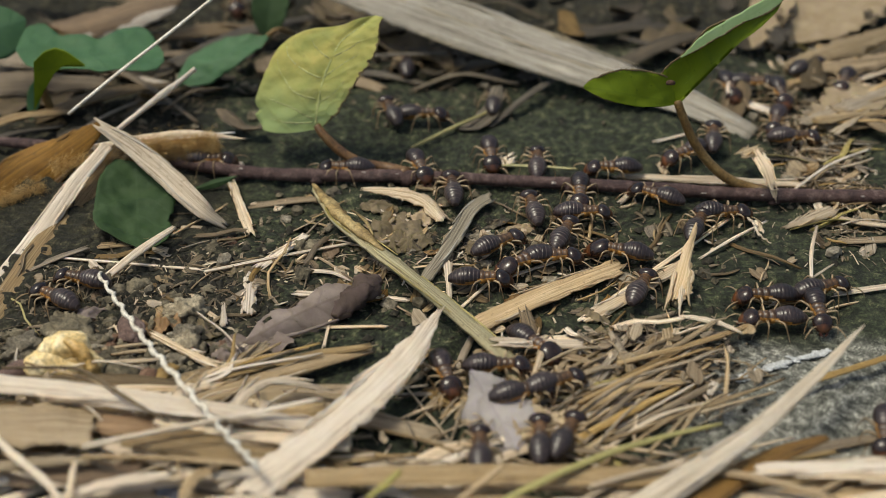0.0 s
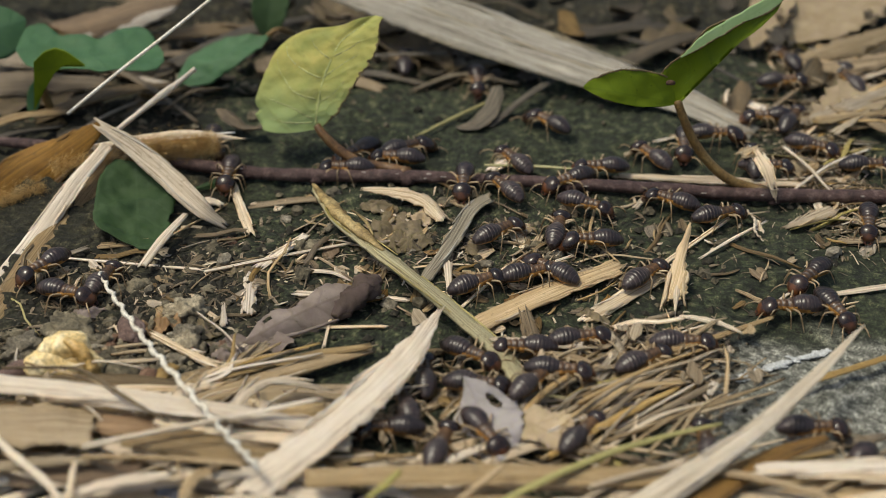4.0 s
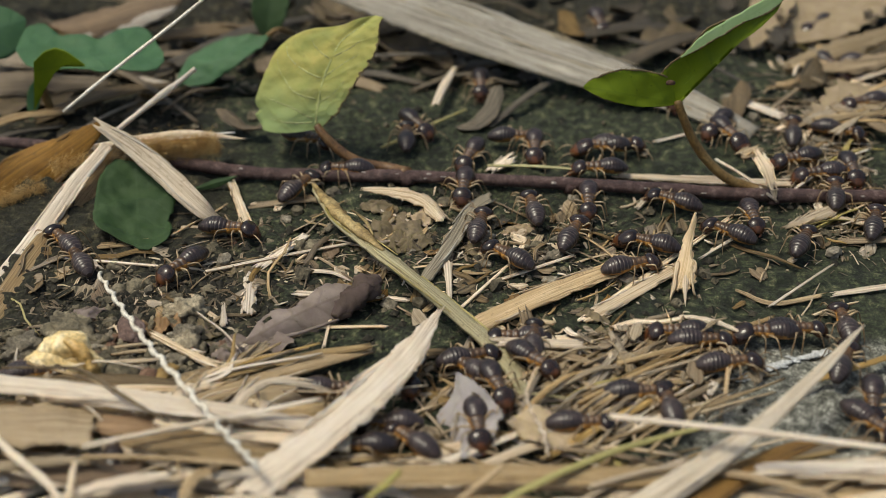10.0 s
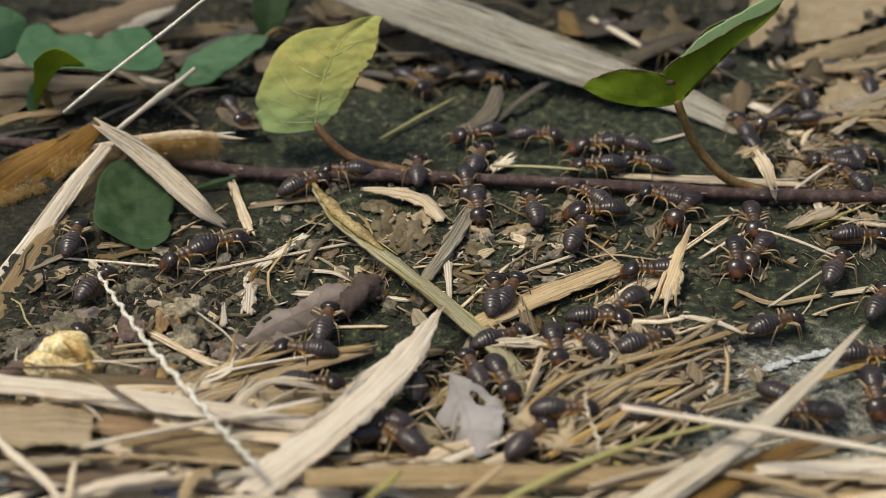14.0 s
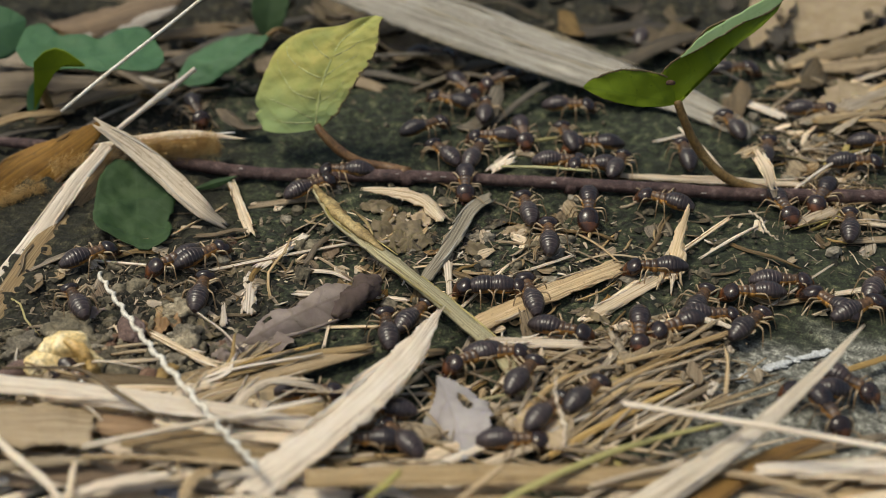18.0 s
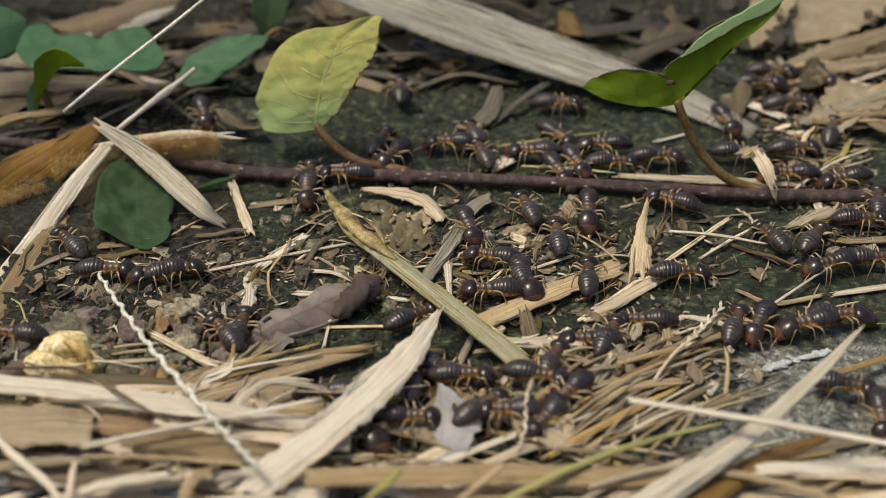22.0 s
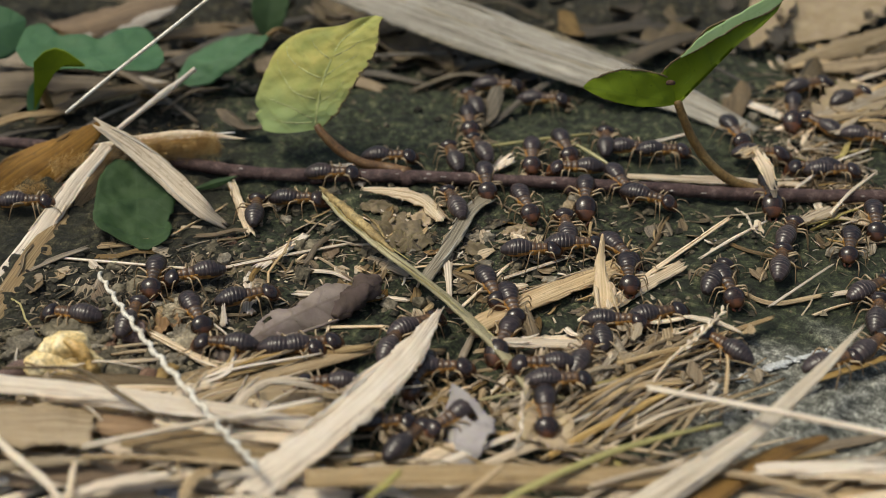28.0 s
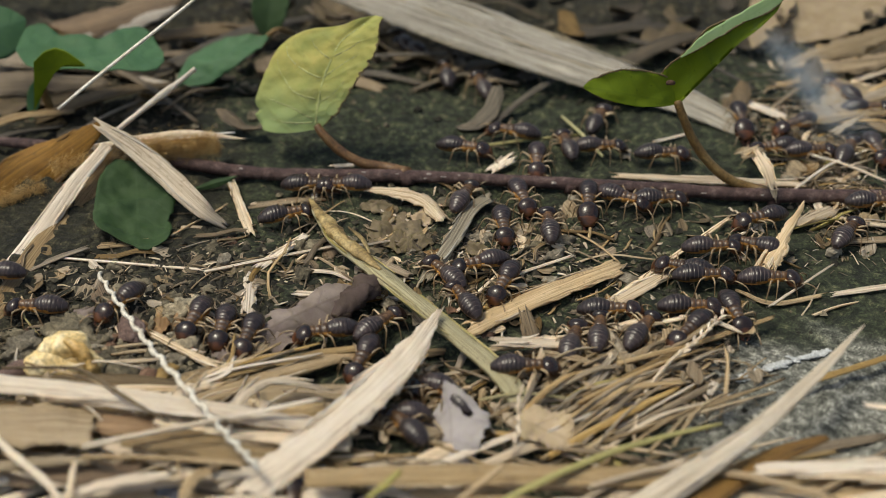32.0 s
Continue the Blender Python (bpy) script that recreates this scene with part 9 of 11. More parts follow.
    rows = [(0, at(45.9, 29.5, -148)), (1, at(46.0, 30.6, -148)), (2, at(45.9, 29.5, -148)), (3, at(45.7, 28.5, -187)), (4, at(39.5, 29.6, -237)), (5, at(33.2, 30.8, -287)), (6, at(27.0, 31.9, -337)), (7, at(34.7, 32.4, -367)), (8, at(36.7, 30.6, -359)), (9, at(35.3, 32.9, -359)), (10, at(34.8, 33.3, -359)), (11, at(34.8, 33.3, -359)), (12, at(33.7, 33.3, -358)), (13, at(33.7, 33.3, -358)), (13.33, at(33.9, 33.5, -308)), (13.67, at(34.1, 33.7, -257)), (14, at(34.3, 33.9, -206)), (17, at(15.9, 42.1, -186)), (17.5, at(15.8, 39.0, -135)), (18, at(15.6, 35.9, -84)), (19, at(17.5, 28.5, -65)), (20, at(19.1, 28.5, -88)), (21, at(16.9, 28.4, -75)), (21.5, at(16.7, 28.9, -127)), (22, at(16.4, 29.4, -178)), (22.5, at(16.4, 28.4, -135)), (23, at(16.3, 27.4, -93)), (24, at(16.3, 27.4, -93)), (25, at(16.3, 26.4, -93)), (28, at(16.9, 27.4, -93)), (29, at(17.4, 26.5, -93)), (30, at(16.2, 25.5, -93)), (31, at(17.3, 25.5, -93)), (32, at(17.8, 25.5, -93))]
    send(WORKER, rows, True)
    rows = [(0, at(52.9, 36.4, 81)), (1, at(53.2, 38.6, 32)), (2, at(53.6, 37.5, -1)), (3, at(53.2, 38.6, -2)), (6, at(56.4, 30.8, 1)), (7, at(53.7, 34.4, -37)), (7.5, at(53.8, 35.4, 22)), (8, at(54.0, 36.4, 81)), (8.5, at(55.9, 36.4, 41)), (9, at(57.9, 36.4, 1)), (10, at(56.2, 36.4, -64)), (10.33, at(56.9, 37.1, -14)), (10.67, at(57.5, 37.8, 36)), (11, at(58.2, 38.5, 86)), (12, at(59.7, 40.7, 97)), (13, at(59.1, 40.7, 97)), (14, at(58.9, 39.6, 97)), (17, at(57.1, 41.8, 104)), (18, at(56.9, 40.7, 104)), (18.33, at(57.6, 41.5, 154)), (18.67, at(58.3, 42.2, 204)), (19, at(59.0, 43.0, 254)), (20, at(54.5, 32.4, 258)), (20.5, at(55.5, 31.9, 309)), (21, at(56.5, 31.4, 361)), (25, at(59.1, 23.4, 312)), (29, at(61.8, 15.4, 264)), (29.5, at(68.5, 17.3, 328)), (30, at(75.1, 19.3, 392)), (31, at(73.2, 22.5, 435)), (32, at(78.6, 32.1, 420))]
    send(SOLDIER, rows)
    rows = [(0, at(52.8, -16.4, -180)), (4, at(61.5, -11.5, -136)), (8, at(70.2, -6.6, -92)), (8.33, at(71.5, -3.2, -41)), (8.67, at(72.8, 0.1, 11)), (9, at(74.1, 3.5, 62)), (10, at(77.4, 7.0, 71)), (11, at(74.5, 9.8, 95)), (12, at(77.3, 8.8, 77)), (13, at(76.9, 20.2, 96)), (14, at(76.1, 21.3, 110)), (15.5, at(75.6, 17.8, 53)), (17, at(75.0, 14.4, -4)), (17.5, at(72.2, 14.6, -62)), (18, at(69.5, 14.8, -120)), (19, at(69.2, 4.3, -95)), (20, at(67.6, -5.0, -99)), (20.5, at(67.3, -7.2, -48)), (21, at(67.1, -9.4, 2)), (21.33, at(66.6, -8.8, -52)), (21.67, at(66.0, -8.3, -106)), (22, at(65.5, -7.7, -160)), (23, at(58.3, -12.6, -157)), (24, at(47.3, -15.6, -162)), (25, at(46.7, -16.4, -151)), (26.5, at(47.1, -15.2, -115)), (28, at(47.6, -14.1, -79)), (28.5, at(42.2, -9.1, -142)), (29, at(36.9, -4.2, -205)), (30, at(40.0, -10.5, -182)), (31, at(38.1, -10.4, -218)), (32, at(40.3, -7.9, -201))]
    send(WORKER, rows)
    rows = [(0, at(52.7, -22.4, -179)), (1, at(52.4, -21.7, -179)), (2, at(51.4, -21.7, -179)), (3, at(52.8, -21.7, -179)), (6, at(61.6, -12.7, -180)), (7, at(56.7, -23.2, -118)), (7.5, at(55.5, -24.7, -74)), (8, at(54.3, -26.2, -30)), (8.5, at(59.5, -27.0, 23)), (9, at(64.8, -27.8, 75)), (13, at(61.9, 3.1, 115)), (13.5, at(57.9, -0.7, 176)), (14, at(54.0, -4.5, 236)), (17, at(50.4, -14.1, 180)), (18, at(50.6, -15.6, 180)), (19, at(50.9, -14.1, 180)), (19.5, at(50.3, -14.9, 218)), (20, at(49.7, -15.6, 256)), (20.5, at(48.9, -20.2, 219)), (21, at(48.1, -24.8, 181)), (21.5, at(47.8, -24.0, 125)), (22, at(47.5, -23.3, 68)), (23, at(53.8, -11.0, 65)), (25, at(53.4, -10.2, -1)), (26.5, at(55.7, -8.2, 36)), (28, at(58.0, -6.2, 74)), (29, at(57.4, -4.5, 74)), (29.33, at(56.2, -5.6, 130)), (29.67, at(55.0, -6.7, 186)), (30, at(53.9, -7.8, 242)), (30.5, at(53.4, -10.2, 300)), (31, at(53.0, -12.6, 359)), (32, at(56.0, -11.8, 359))]
    send(WORKER, rows)
    rows = [(0, at(61.3, -21.0, -89)), (1, at(62.5, -19.5, -82)), (2, at(63.4, -19.6, -82)), (3, at(65.3, -19.7, -97)), (4.5, at(63.9, -21.5, -49)), (6, at(62.6, -23.3, -2)), (7, at(59.4, -27.7, 27)), (8, at(57.9, -26.2, -1)), (9, at(59.7, -24.0, -1)), (10, at(57.6, -25.4, -1)), (11, at(56.7, -27.7, -1)), (18, at(42.8, -17.3, 64)), (19, at(39.2, -22.7, 0)), (20, at(41.1, -22.7, 49)), (20.5, at(39.5, -22.7, 116)), (21, at(37.9, -22.7, 183)), (22, at(31.8, -23.2, 177)), (23, at(36.7, -21.2, 179)), (23.5, at(35.3, -21.5, 109)), (24, at(33.8, -21.9, 39)), (25, at(39.8, -15.6, 43)), (28, at(46.8, -10.0, 60)), (29, at(50.2, 2.1, 45)), (30, at(66.2, 9.1, 27)), (31, at(67.6, 11.0, 3)), (32, at(86.9, 10.4, -2))]
    send(MINOR, rows)
    rows = [(0, at(0.5, -37.1, -75)), (1, at(2.2, -43.4, -74)), (2, at(4.3, -49.9, -55)), (3, at(7.6, -51.1, -69)), (7, at(0.5, -50.5, -0)), (8, at(3.0, -50.5, -52)), (9, at(6.0, -48.1, -70)), (10, at(5.1, -49.3, -84)), (11, at(10.1, -49.3, -41)), (12, at(10.5, -49.9, 0)), (13, at(11.4, -48.1, 0)), (14, at(13.4, -51.1, 49)), (17, at(12.9, -52.3, 0)), (18, at(11.2, -52.3, 0)), (19, at(14.5, -52.9, 0)), (19.5, at(10.4, -51.1, 61)), (20, at(6.4, -49.3, 122)), (21, at(5.7, -38.8, 89)), (21.5, at(7.4, -42.5, 134)), (22, at(9.0, -46.3, 179)), (22.5, at(9.4, -45.6, 123)), (23, at(9.9, -45.0, 67)), (24, at(10.4, -42.4, 116)), (25, at(2.8, -30.6, 127)), (26.5, at(-0.4, -27.1, 80)), (28, at(-3.6, -23.5, 34)), (29, at(-8.7, -20.9, 92)), (30, at(-2.3, -18.1, 25)), (31, at(4.4, -14.6, 79)), (32, at(-0.4, -8.5, 128))]
    send(WORKER, rows)
    rows = [(0, at(9.4, -35.2, -0)), (1, at(8.1, -34.4, 16)), (2, at(4.5, -34.4, 31)), (2.5, at(4.7, -34.0, -7)), (3, at(5.0, -33.6, -46)), (6, at(5.1, -29.0, 1)), (7, at(7.6, -35.9, -28)), (7.33, at(11.1, -35.9, -78)), (7.67, at(14.6, -35.9, -128)), (8, at(18.1, -35.9, -179)), (9, at(9.6, -41.0, -153)), (9.5, at(8.9, -41.0, -112)), (10, at(8.3, -41.0, -72)), (11, at(9.6, -40.3, -79)), (12, at(9.6, -40.3, -64)), (13, at(9.2, -40.3, -72)), (14, at(9.2, -39.6, -72)), (17, at(10.0, -40.3, -112)), (17.33, at(10.9, -39.4, -54)), (17.67, at(11.9, -38.4, 3)), (18, at(12.8, -37.4, 60)), (19, at(14.3, -32.9, 62)), (20, at(9.0, -31.3, 0)), (21, at(9.5, -32.1, -50)), (22, at(15.3, -38.9, -15)), (22.5, at(19.4, -37.3, 26)), (23, at(23.4, -35.7, 66)), (23.5, at(21.5, -37.9, 124)), (24, at(19.6, -40.1, 181)), (25, at(14.6, -35.9, 223)), (28, at(14.6, -35.2, 181)), (28.5, at(14.6, -35.2, 134)), (29, at(14.6, -35.2, 87)), (29.5, at(14.2, -35.6, 134)), (30, at(13.7, -35.9, 180)), (30.5, at(13.7, -36.3, 237)), (31, at(13.7, -36.7, 294)), (32, at(13.7, -35.9, 361))]
    send(WORKER, rows)
    rows = [(0, at(15.0, -29.0, -47)), (1, at(14.4, -32.1, 17)), (2, at(18.5, -30.6, -18)), (3, at(17.2, -29.0, 14)), (6, at(41.7, -24.9, 3)), (6.33, at(42.5, -25.8, 62)), (6.67, at(43.2, -26.8, 121)), (7, at(44.0, -27.7, 180)), (7.33, at(44.7, -28.0, 240)), (7.67, at(45.4, -28.2, 300)), (8, at(46.2, -28.4, 360)), (8.33, at(47.7, -28.2, 300)), (8.67, at(49.3, -27.9, 240)), (9, at(50.8, -27.7, 180)), (10, at(51.1, -26.2, 181)), (11, at(50.1, -29.1, 180)), (11.33, at(51.1, -28.7, 133)), (11.67, at(52.1, -28.2, 86)), (12, at(53.1, -27.7, 39)), (13, at(57.6, -23.2, 28)), (14, at(72.3, -17.6, 60)), (22, at(65.2, -21.9, -3)), (25, at(68.1, -21.3, 34)), (28, at(71.0, -20.7, 71)), (29, at(64.4, -23.4, 72)), (30, at(65.8, -21.2, 6)), (31.08, at(84.8, -21.3, -1)), (31.39, at(83.1, -21.4, -60)), (31.69, at(81.4, -21.5, -119)), (32, at(79.7, -21.6, -177))]
    send(SOLDIER, rows)
    rows = [(0, at(13.0, -42.4, 16)), (1, at(11.4, -39.6, 0)), (2, at(9.1, -42.4, -1)), (3, at(5.7, -40.2, -2)), (6, at(9.6, -40.3, -31)), (7, at(10.9, -40.3, -72)), (7.33, at(10.9, -40.3, -129)), (7.67, at(10.9, -40.3, -185)), (8, at(10.9, -40.3, -241)), (9, at(6.8, -32.9, -234)), (9.5, at(5.9, -32.5, -289)), (10, at(5.0, -32.1, -343)), (11, at(5.4, -32.1, -393)), (11.5, at(6.2, -30.1, -354)), (12, at(6.9, -28.2, -315)), (16.5, at(15.9, -25.8, -371)), (21, at(24.9, -23.5, -428)), (21.5, at(23.8, -25.6, -485)), (22, at(22.8, -27.8, -543)), (23, at(23.6, -28.5, -543)), (23.33, at(23.3, -28.5, -593)), (23.67, at(23.0, -28.5, -643)), (24, at(22.7, -28.5, -693)), (31, at(46.7, -16.4, -719)), (31.5, at(47.2, -19.1, -759)), (32, at(47.7, -21.8, -799))]
    send(WORKER, rows)
    rows = [(0, at(17.8, -40.2, 24)), (1, at(26.5, -36.3, 23)), (2, at(28.7, -35.6, 1)), (3, at(28.9, -34.2, 39)), (6, at(41.2, -31.8, -1)), (7, at(40.3, -35.1, -2)), (7.33, at(40.6, -32.9, -61)), (7.67, at(40.9, -30.6, -121)), (8, at(41.2, -28.4, -180)), (9, at(42.5, -28.4, -180)), (9.33, at(42.4, -28.4, -120)), (9.67, at(42.2, -28.4, -60)), (10, at(42.1, -28.4, -0)), (10.33, at(40.4, -28.4, -58)), (10.67, at(38.8, -28.4, -116)), (11, at(37.1, -28.4, -174)), (12, at(25.7, -30.1, -178)), (12.33, at(25.9, -29.6, -120)), (12.67, at(26.1, -29.1, -61)), (13, at(26.3, -28.7, -3)), (14, at(33.1, -28.3, 22)), (17, at(43.1, -21.9, 30)), (18, at(44.4, -21.9, 2)), (19, at(45.4, -21.9, 2)), (25, at(34.2, 2.6, 0)), (28, at(31.1, -3.3, -59)), (29, at(31.9, -0.8, -77)), (30, at(34.3, -1.6, -114)), (30.5, at(35.3, -1.6, -59)), (31, at(36.2, -1.6, -3)), (32, at(48.0, -2.3, -3))]
    send(MINOR, rows, True)
    rows = [(0, at(18.4, -50.5, 66)), (1, at(20.9, -44.7, 41)), (2, at(21.9, -44.0, 3)), (3, at(18.7, -40.1, 3)), (6, at(19.8, -36.5, -30)), (7, at(28.7, -40.3, -22)), (8, at(29.1, -40.3, 2)), (14, at(33.5, -46.9, 1)), (17, at(18.6, -42.2, 3)), (18, at(22.0, -42.7, 51)), (21, at(32.6, -24.7, 73)), (22, at(27.0, -25.9, 65)), (23, at(29.9, -23.9, -4)), (24, at(29.4, -28.8, 38)), (25, at(35.3, -21.1, 71)), (26.5, at(32.2, -22.1, 34)), (28, at(29.1, -23.1, -4)), (29, at(31.3, -24.0, 65)), (30, at(27.1, -24.4, -4)), (31, at(28.3, -21.5, -5)), (32, at(28.5, -20.0, -5))]
    send(WORKER, rows)
    rows = [(0, at(14.2, -51.1, 87)), (0.5, at(15.2, -52.3, 43)), (1, at(16.1, -53.5, -0)), (2, at(16.5, -54.1, -0)), (3, at(17.0, -52.3, 46)), (6, at(33.0, -36.9, 55)), (7, at(34.1, -27.6, 116)), (7.5, at(31.3, -27.8, 57)), (8, at(28.6, -28.1, -3)), (9, at(36.3, -24.2, 12)), (9.33, at(36.5, -24.9, 68)), (9.67, at(36.7, -25.6, 123)), (10, at(36.9, -26.3, 179)), (11, at(29.7, -26.0, 195)), (12, at(18.0, -31.4, 205)), (13, at(19.8, -30.6, 179)), (14, at(22.3, -27.7, 125)), (17, at(7.7, -13.1, 130)), (17.5, at(8.9, -13.1, 65)), (18, at(10.1, -13.1, -0)), (18.5, at(10.9, -9.8, 47)), (19, at(11.8, -6.4, 95)), (20, at(8.7, 4.5, 106)), (20.5, at(8.5, -0.9, 142)), (21, at(8.4, -6.4, 179)), (23, at(7.0, -2.3, 140)), (25, at(5.6, 1.9, 101)), (28, at(1.7, 28.6, 103)), (29, at(-2.7, 39.0, 106)), (30, at(-3.3, 45.9, 91)), (31, at(-4.9, 36.9, 93)), (32, at(-5.6, 83.7, 91))]
    send(WORKER, rows)
    rows = [(0, at(40.3, -59.2, -162)), (1, at(36.1, -60.6, -164)), (2, at(36.4, -61.1, -164)), (2.5, at(37.5, -59.3, -218)), (3, at(38.6, -57.5, -271)), (6, at(36.8, -40.9, -261)), (6.5, at(36.4, -41.2, -311)), (7, at(35.9, -41.5, -361)), (8, at(35.9, -41.5, -361)), (9, at(34.3, -43.5, -297)), (11, at(33.5, -43.5, -256)), (11.5, at(39.7, -43.3, -309)), (12, at(45.9, -43.2, -363)), (16.5, at(55.2, -44.7, -413)), (21, at(64.4, -46.3, -463)), (22, at(65.3, -46.3, -456)), (22.33, at(65.0, -45.9, -407)), (22.67, at(64.6, -45.5, -358)), (23, at(64.3, -45.1, -309)), (28, at(68.5, -29.3, -319)), (29, at(82.5, -29.2, -360)), (32, at(81.9, -29.2, -360))]
    send(WORKER, rows)
    rows = [(0, at(64.9, -49.8, -103)), (1, at(63.2, -53.2, -103)), (2, at(59.7, -54.3, -103)), (3, at(61.1, -55.5, -123)), (6, at(50.2, -56.8, -144)), (10, at(64.7, -43.3, -103)), (11, at(54.7, -46.4, -163)), (12, at(52.9, -47.0, -180)), (19, at(55.9, -40.4, -180)), (19.33, at(54.6, -42.6, -126)), (19.67, at(53.3, -44.8, -71)), (20, at(52.0, -47.0, -16)), (21.58, at(77.5, -46.7, 1)), (32, at(72.7, -46.7, 1))]
    send(WORKER, rows)
    rows = [(0, at(64.1, -14.2, 17)), (1, at(72.3, -11.8, 29)), (2, at(73.5, -9.1, 75)), (2.33, at(74.6, -4.3, 15)), (2.67, at(75.8, 0.5, -44)), (3, at(77.0, 5.3, -103)), (6, at(71.9, 5.3, -98)), (7, at(71.6, 6.2, -92)), (7.5, at(69.0, 5.7, -142)), (8, at(66.4, 5.2, -192)), (8.5, at(64.4, 6.7, -135)), (9, at(62.4, 8.2, -78)), (9.33, at(62.7, 5.5, -31)), (9.67, at(63.0, 2.9, 16)), (10, at(63.3, 0.2, 63)), (10.5, at(63.6, 0.7, 26)), (11, at(64.0, 1.2, -11)), (12, at(74.3, -1.9, -14)), (12.5, at(75.0, -1.8, 23)), (13, at(75.8, -1.8, 60)), (14, at(74.7, 1.7, 2)), (15.5, at(73.5, 4.4, -37)), (17, at(72.4, 7.1, -77)), (17.33, at(72.5, 6.8, -25)), (17.67, at(72.6, 6.5, 26)), (18, at(72.7, 6.2, 77)), (19, at(77.4, 7.0, 60)), (20, at(77.3, 8.8, -2)), (21, at(77.8, 8.7, -1)), (22, at(75.9, 7.0, -1)), (23, at(77.7, 10.5, -2)), (24, at(74.3, 13.5, -4)), (24.5, at(73.7, 14.0, -41)), (25, at(73.0, 14.5, -77)), (28, at(70.7, -2.1, -106)), (29, at(67.8, -4.1, -109)), (30, at(67.7, -11.0, -84)), (30.5, at(65.8, -8.6, -148)), (31, at(63.9, -6.1, -213)), (32, at(53.5, -1.8, -203))]
    send(MINOR, rows)
    rows = [(0, at(-47.4, 96.1, -83)), (1, at(-41.5, 45.3, -86)), (1.33, at(-42.3, 45.7, -145)), (1.67, at(-43.1, 46.1, -204)), (2, at(-43.9, 46.5, -263)), (2.33, at(-44.9, 45.4, -322)), (2.67, at(-45.9, 44.3, -380)), (3, at(-46.9, 43.2, -438)), (6, at(-36.3, 9.2, -438)), (9.5, at(-36.9, 4.2, -381)), (13, at(-37.6, -0.9, -324)), (14, at(-38.1, -0.8, -342)), (17, at(-42.8, -6.0, -345)), (18, at(-40.6, -4.4, -323)), (19, at(-29.6, 4.0, -294)), (20, at(-27.8, 24.6, -296)), (20.5, at(-25.6, 20.5, -364)), (21, at(-23.5, 16.5, -431)), (22, at(-25.1, 16.6, -446)), (23, at(-26.8, 18.8, -429)), (24, at(-27.9, 18.9, -365)), (25, at(-30.0, 19.0, -364)), (26.5, at(-32.0, 15.2, -316)), (28, at(-33.9, 11.3, -269)), (28.5, at(-31.1, 11.1, -316)), (29, at(-28.2, 11.0, -364)), (30, at(-26.9, 7.9, -343)), (31, at(-27.5, 8.0, -343)), (32, at(-27.0, 8.9, -343))]
    send(WORKER, rows)
    rows = [(0, at(-86.2, -7.9, -0)), (1, at(-67.7, -8.0, -10)), (1.5, at(-67.1, -9.7, -46)), (2, at(-66.5, -11.4, -83)), (2.5, at(-66.5, -14.7, -40)), (3, at(-66.4, -17.9, 2)), (4.5, at(-57.9, -14.4, -39)), (6, at(-49.3, -10.9, -80)), (9.5, at(-45.5, -8.5, -123)), (13, at(-41.8, -6.1, -165)), (14, at(-44.4, -5.0, -147)), (17, at(-47.8, -8.4, -145)), (18, at(-46.6, -6.7, -146)), (19, at(-48.1, -9.2, -163)), (20, at(-47.5, -10.1, -145)), (21, at(-47.4, -11.0, -163)), (22, at(-49.0, -10.1, -163)), (23, at(-47.4, -11.0, -163)), (24, at(-46.4, -11.0, -163)), (25, at(-44.5, -11.0, -163)), (26.5, at(-47.4, -16.3, -221)), (28, at(-50.3, -21.6, -280)), (29, at(-54.4, -19.4, -254)), (29.33, at(-53.9, -20.4, -307)), (29.67, at(-53.4, -21.4, -361)), (30, at(-52.9, -22.4, -415)), (31, at(-50.1, -14.4, -435)), (32, at(-53.5, -19.4, -484))]
    send(WORKER, rows)
    rows = [(0, at(-11.0, -72.3, 93)), (1, at(-12.0, -51.1, 89)), (1.5, at(-11.3, -51.1, 135)), (2, at(-10.7, -51.1, 180)), (3, at(-9.9, -49.8, 180)), (6, at(-7.5, -48.5, 179)), (7, at(-7.9, -48.5, 179)), (8, at(-10.4, -48.4, 180)), (9, at(-11.9, -53.1, 180)), (12, at(-14.4, -51.8, 180)), (14, at(-15.3, -50.5, 180)), (17, at(-12.0, -50.5, 180)), (18, at(-11.9, -51.8, 180)), (19, at(-15.4, -49.8, 180)), (19.5, at(-12.0, -50.8, 236)), (20, at(-8.6, -51.8, 292)), (20.5, at(-10.3, -51.8, 236)), (21, at(-11.9, -51.8, 180)), (21.5, at(-11.6, -50.5, 240)), (22, at(-11.2, -49.1, 299)), (23, at(-11.3, -47.7, 292)), (25, at(-7.0, -51.8, 360)), (28, at(-4.5, -51.2, 413)), (29, at(0.5, -51.8, 389)), (30, at(0.9, -46.7, 358)), (31, at(6.4, -49.3, 360)), (31.5, at(3.4, -45.3, 423)), (32, at(0.5, -41.3, 486))]
    send(SOLDIER, rows)
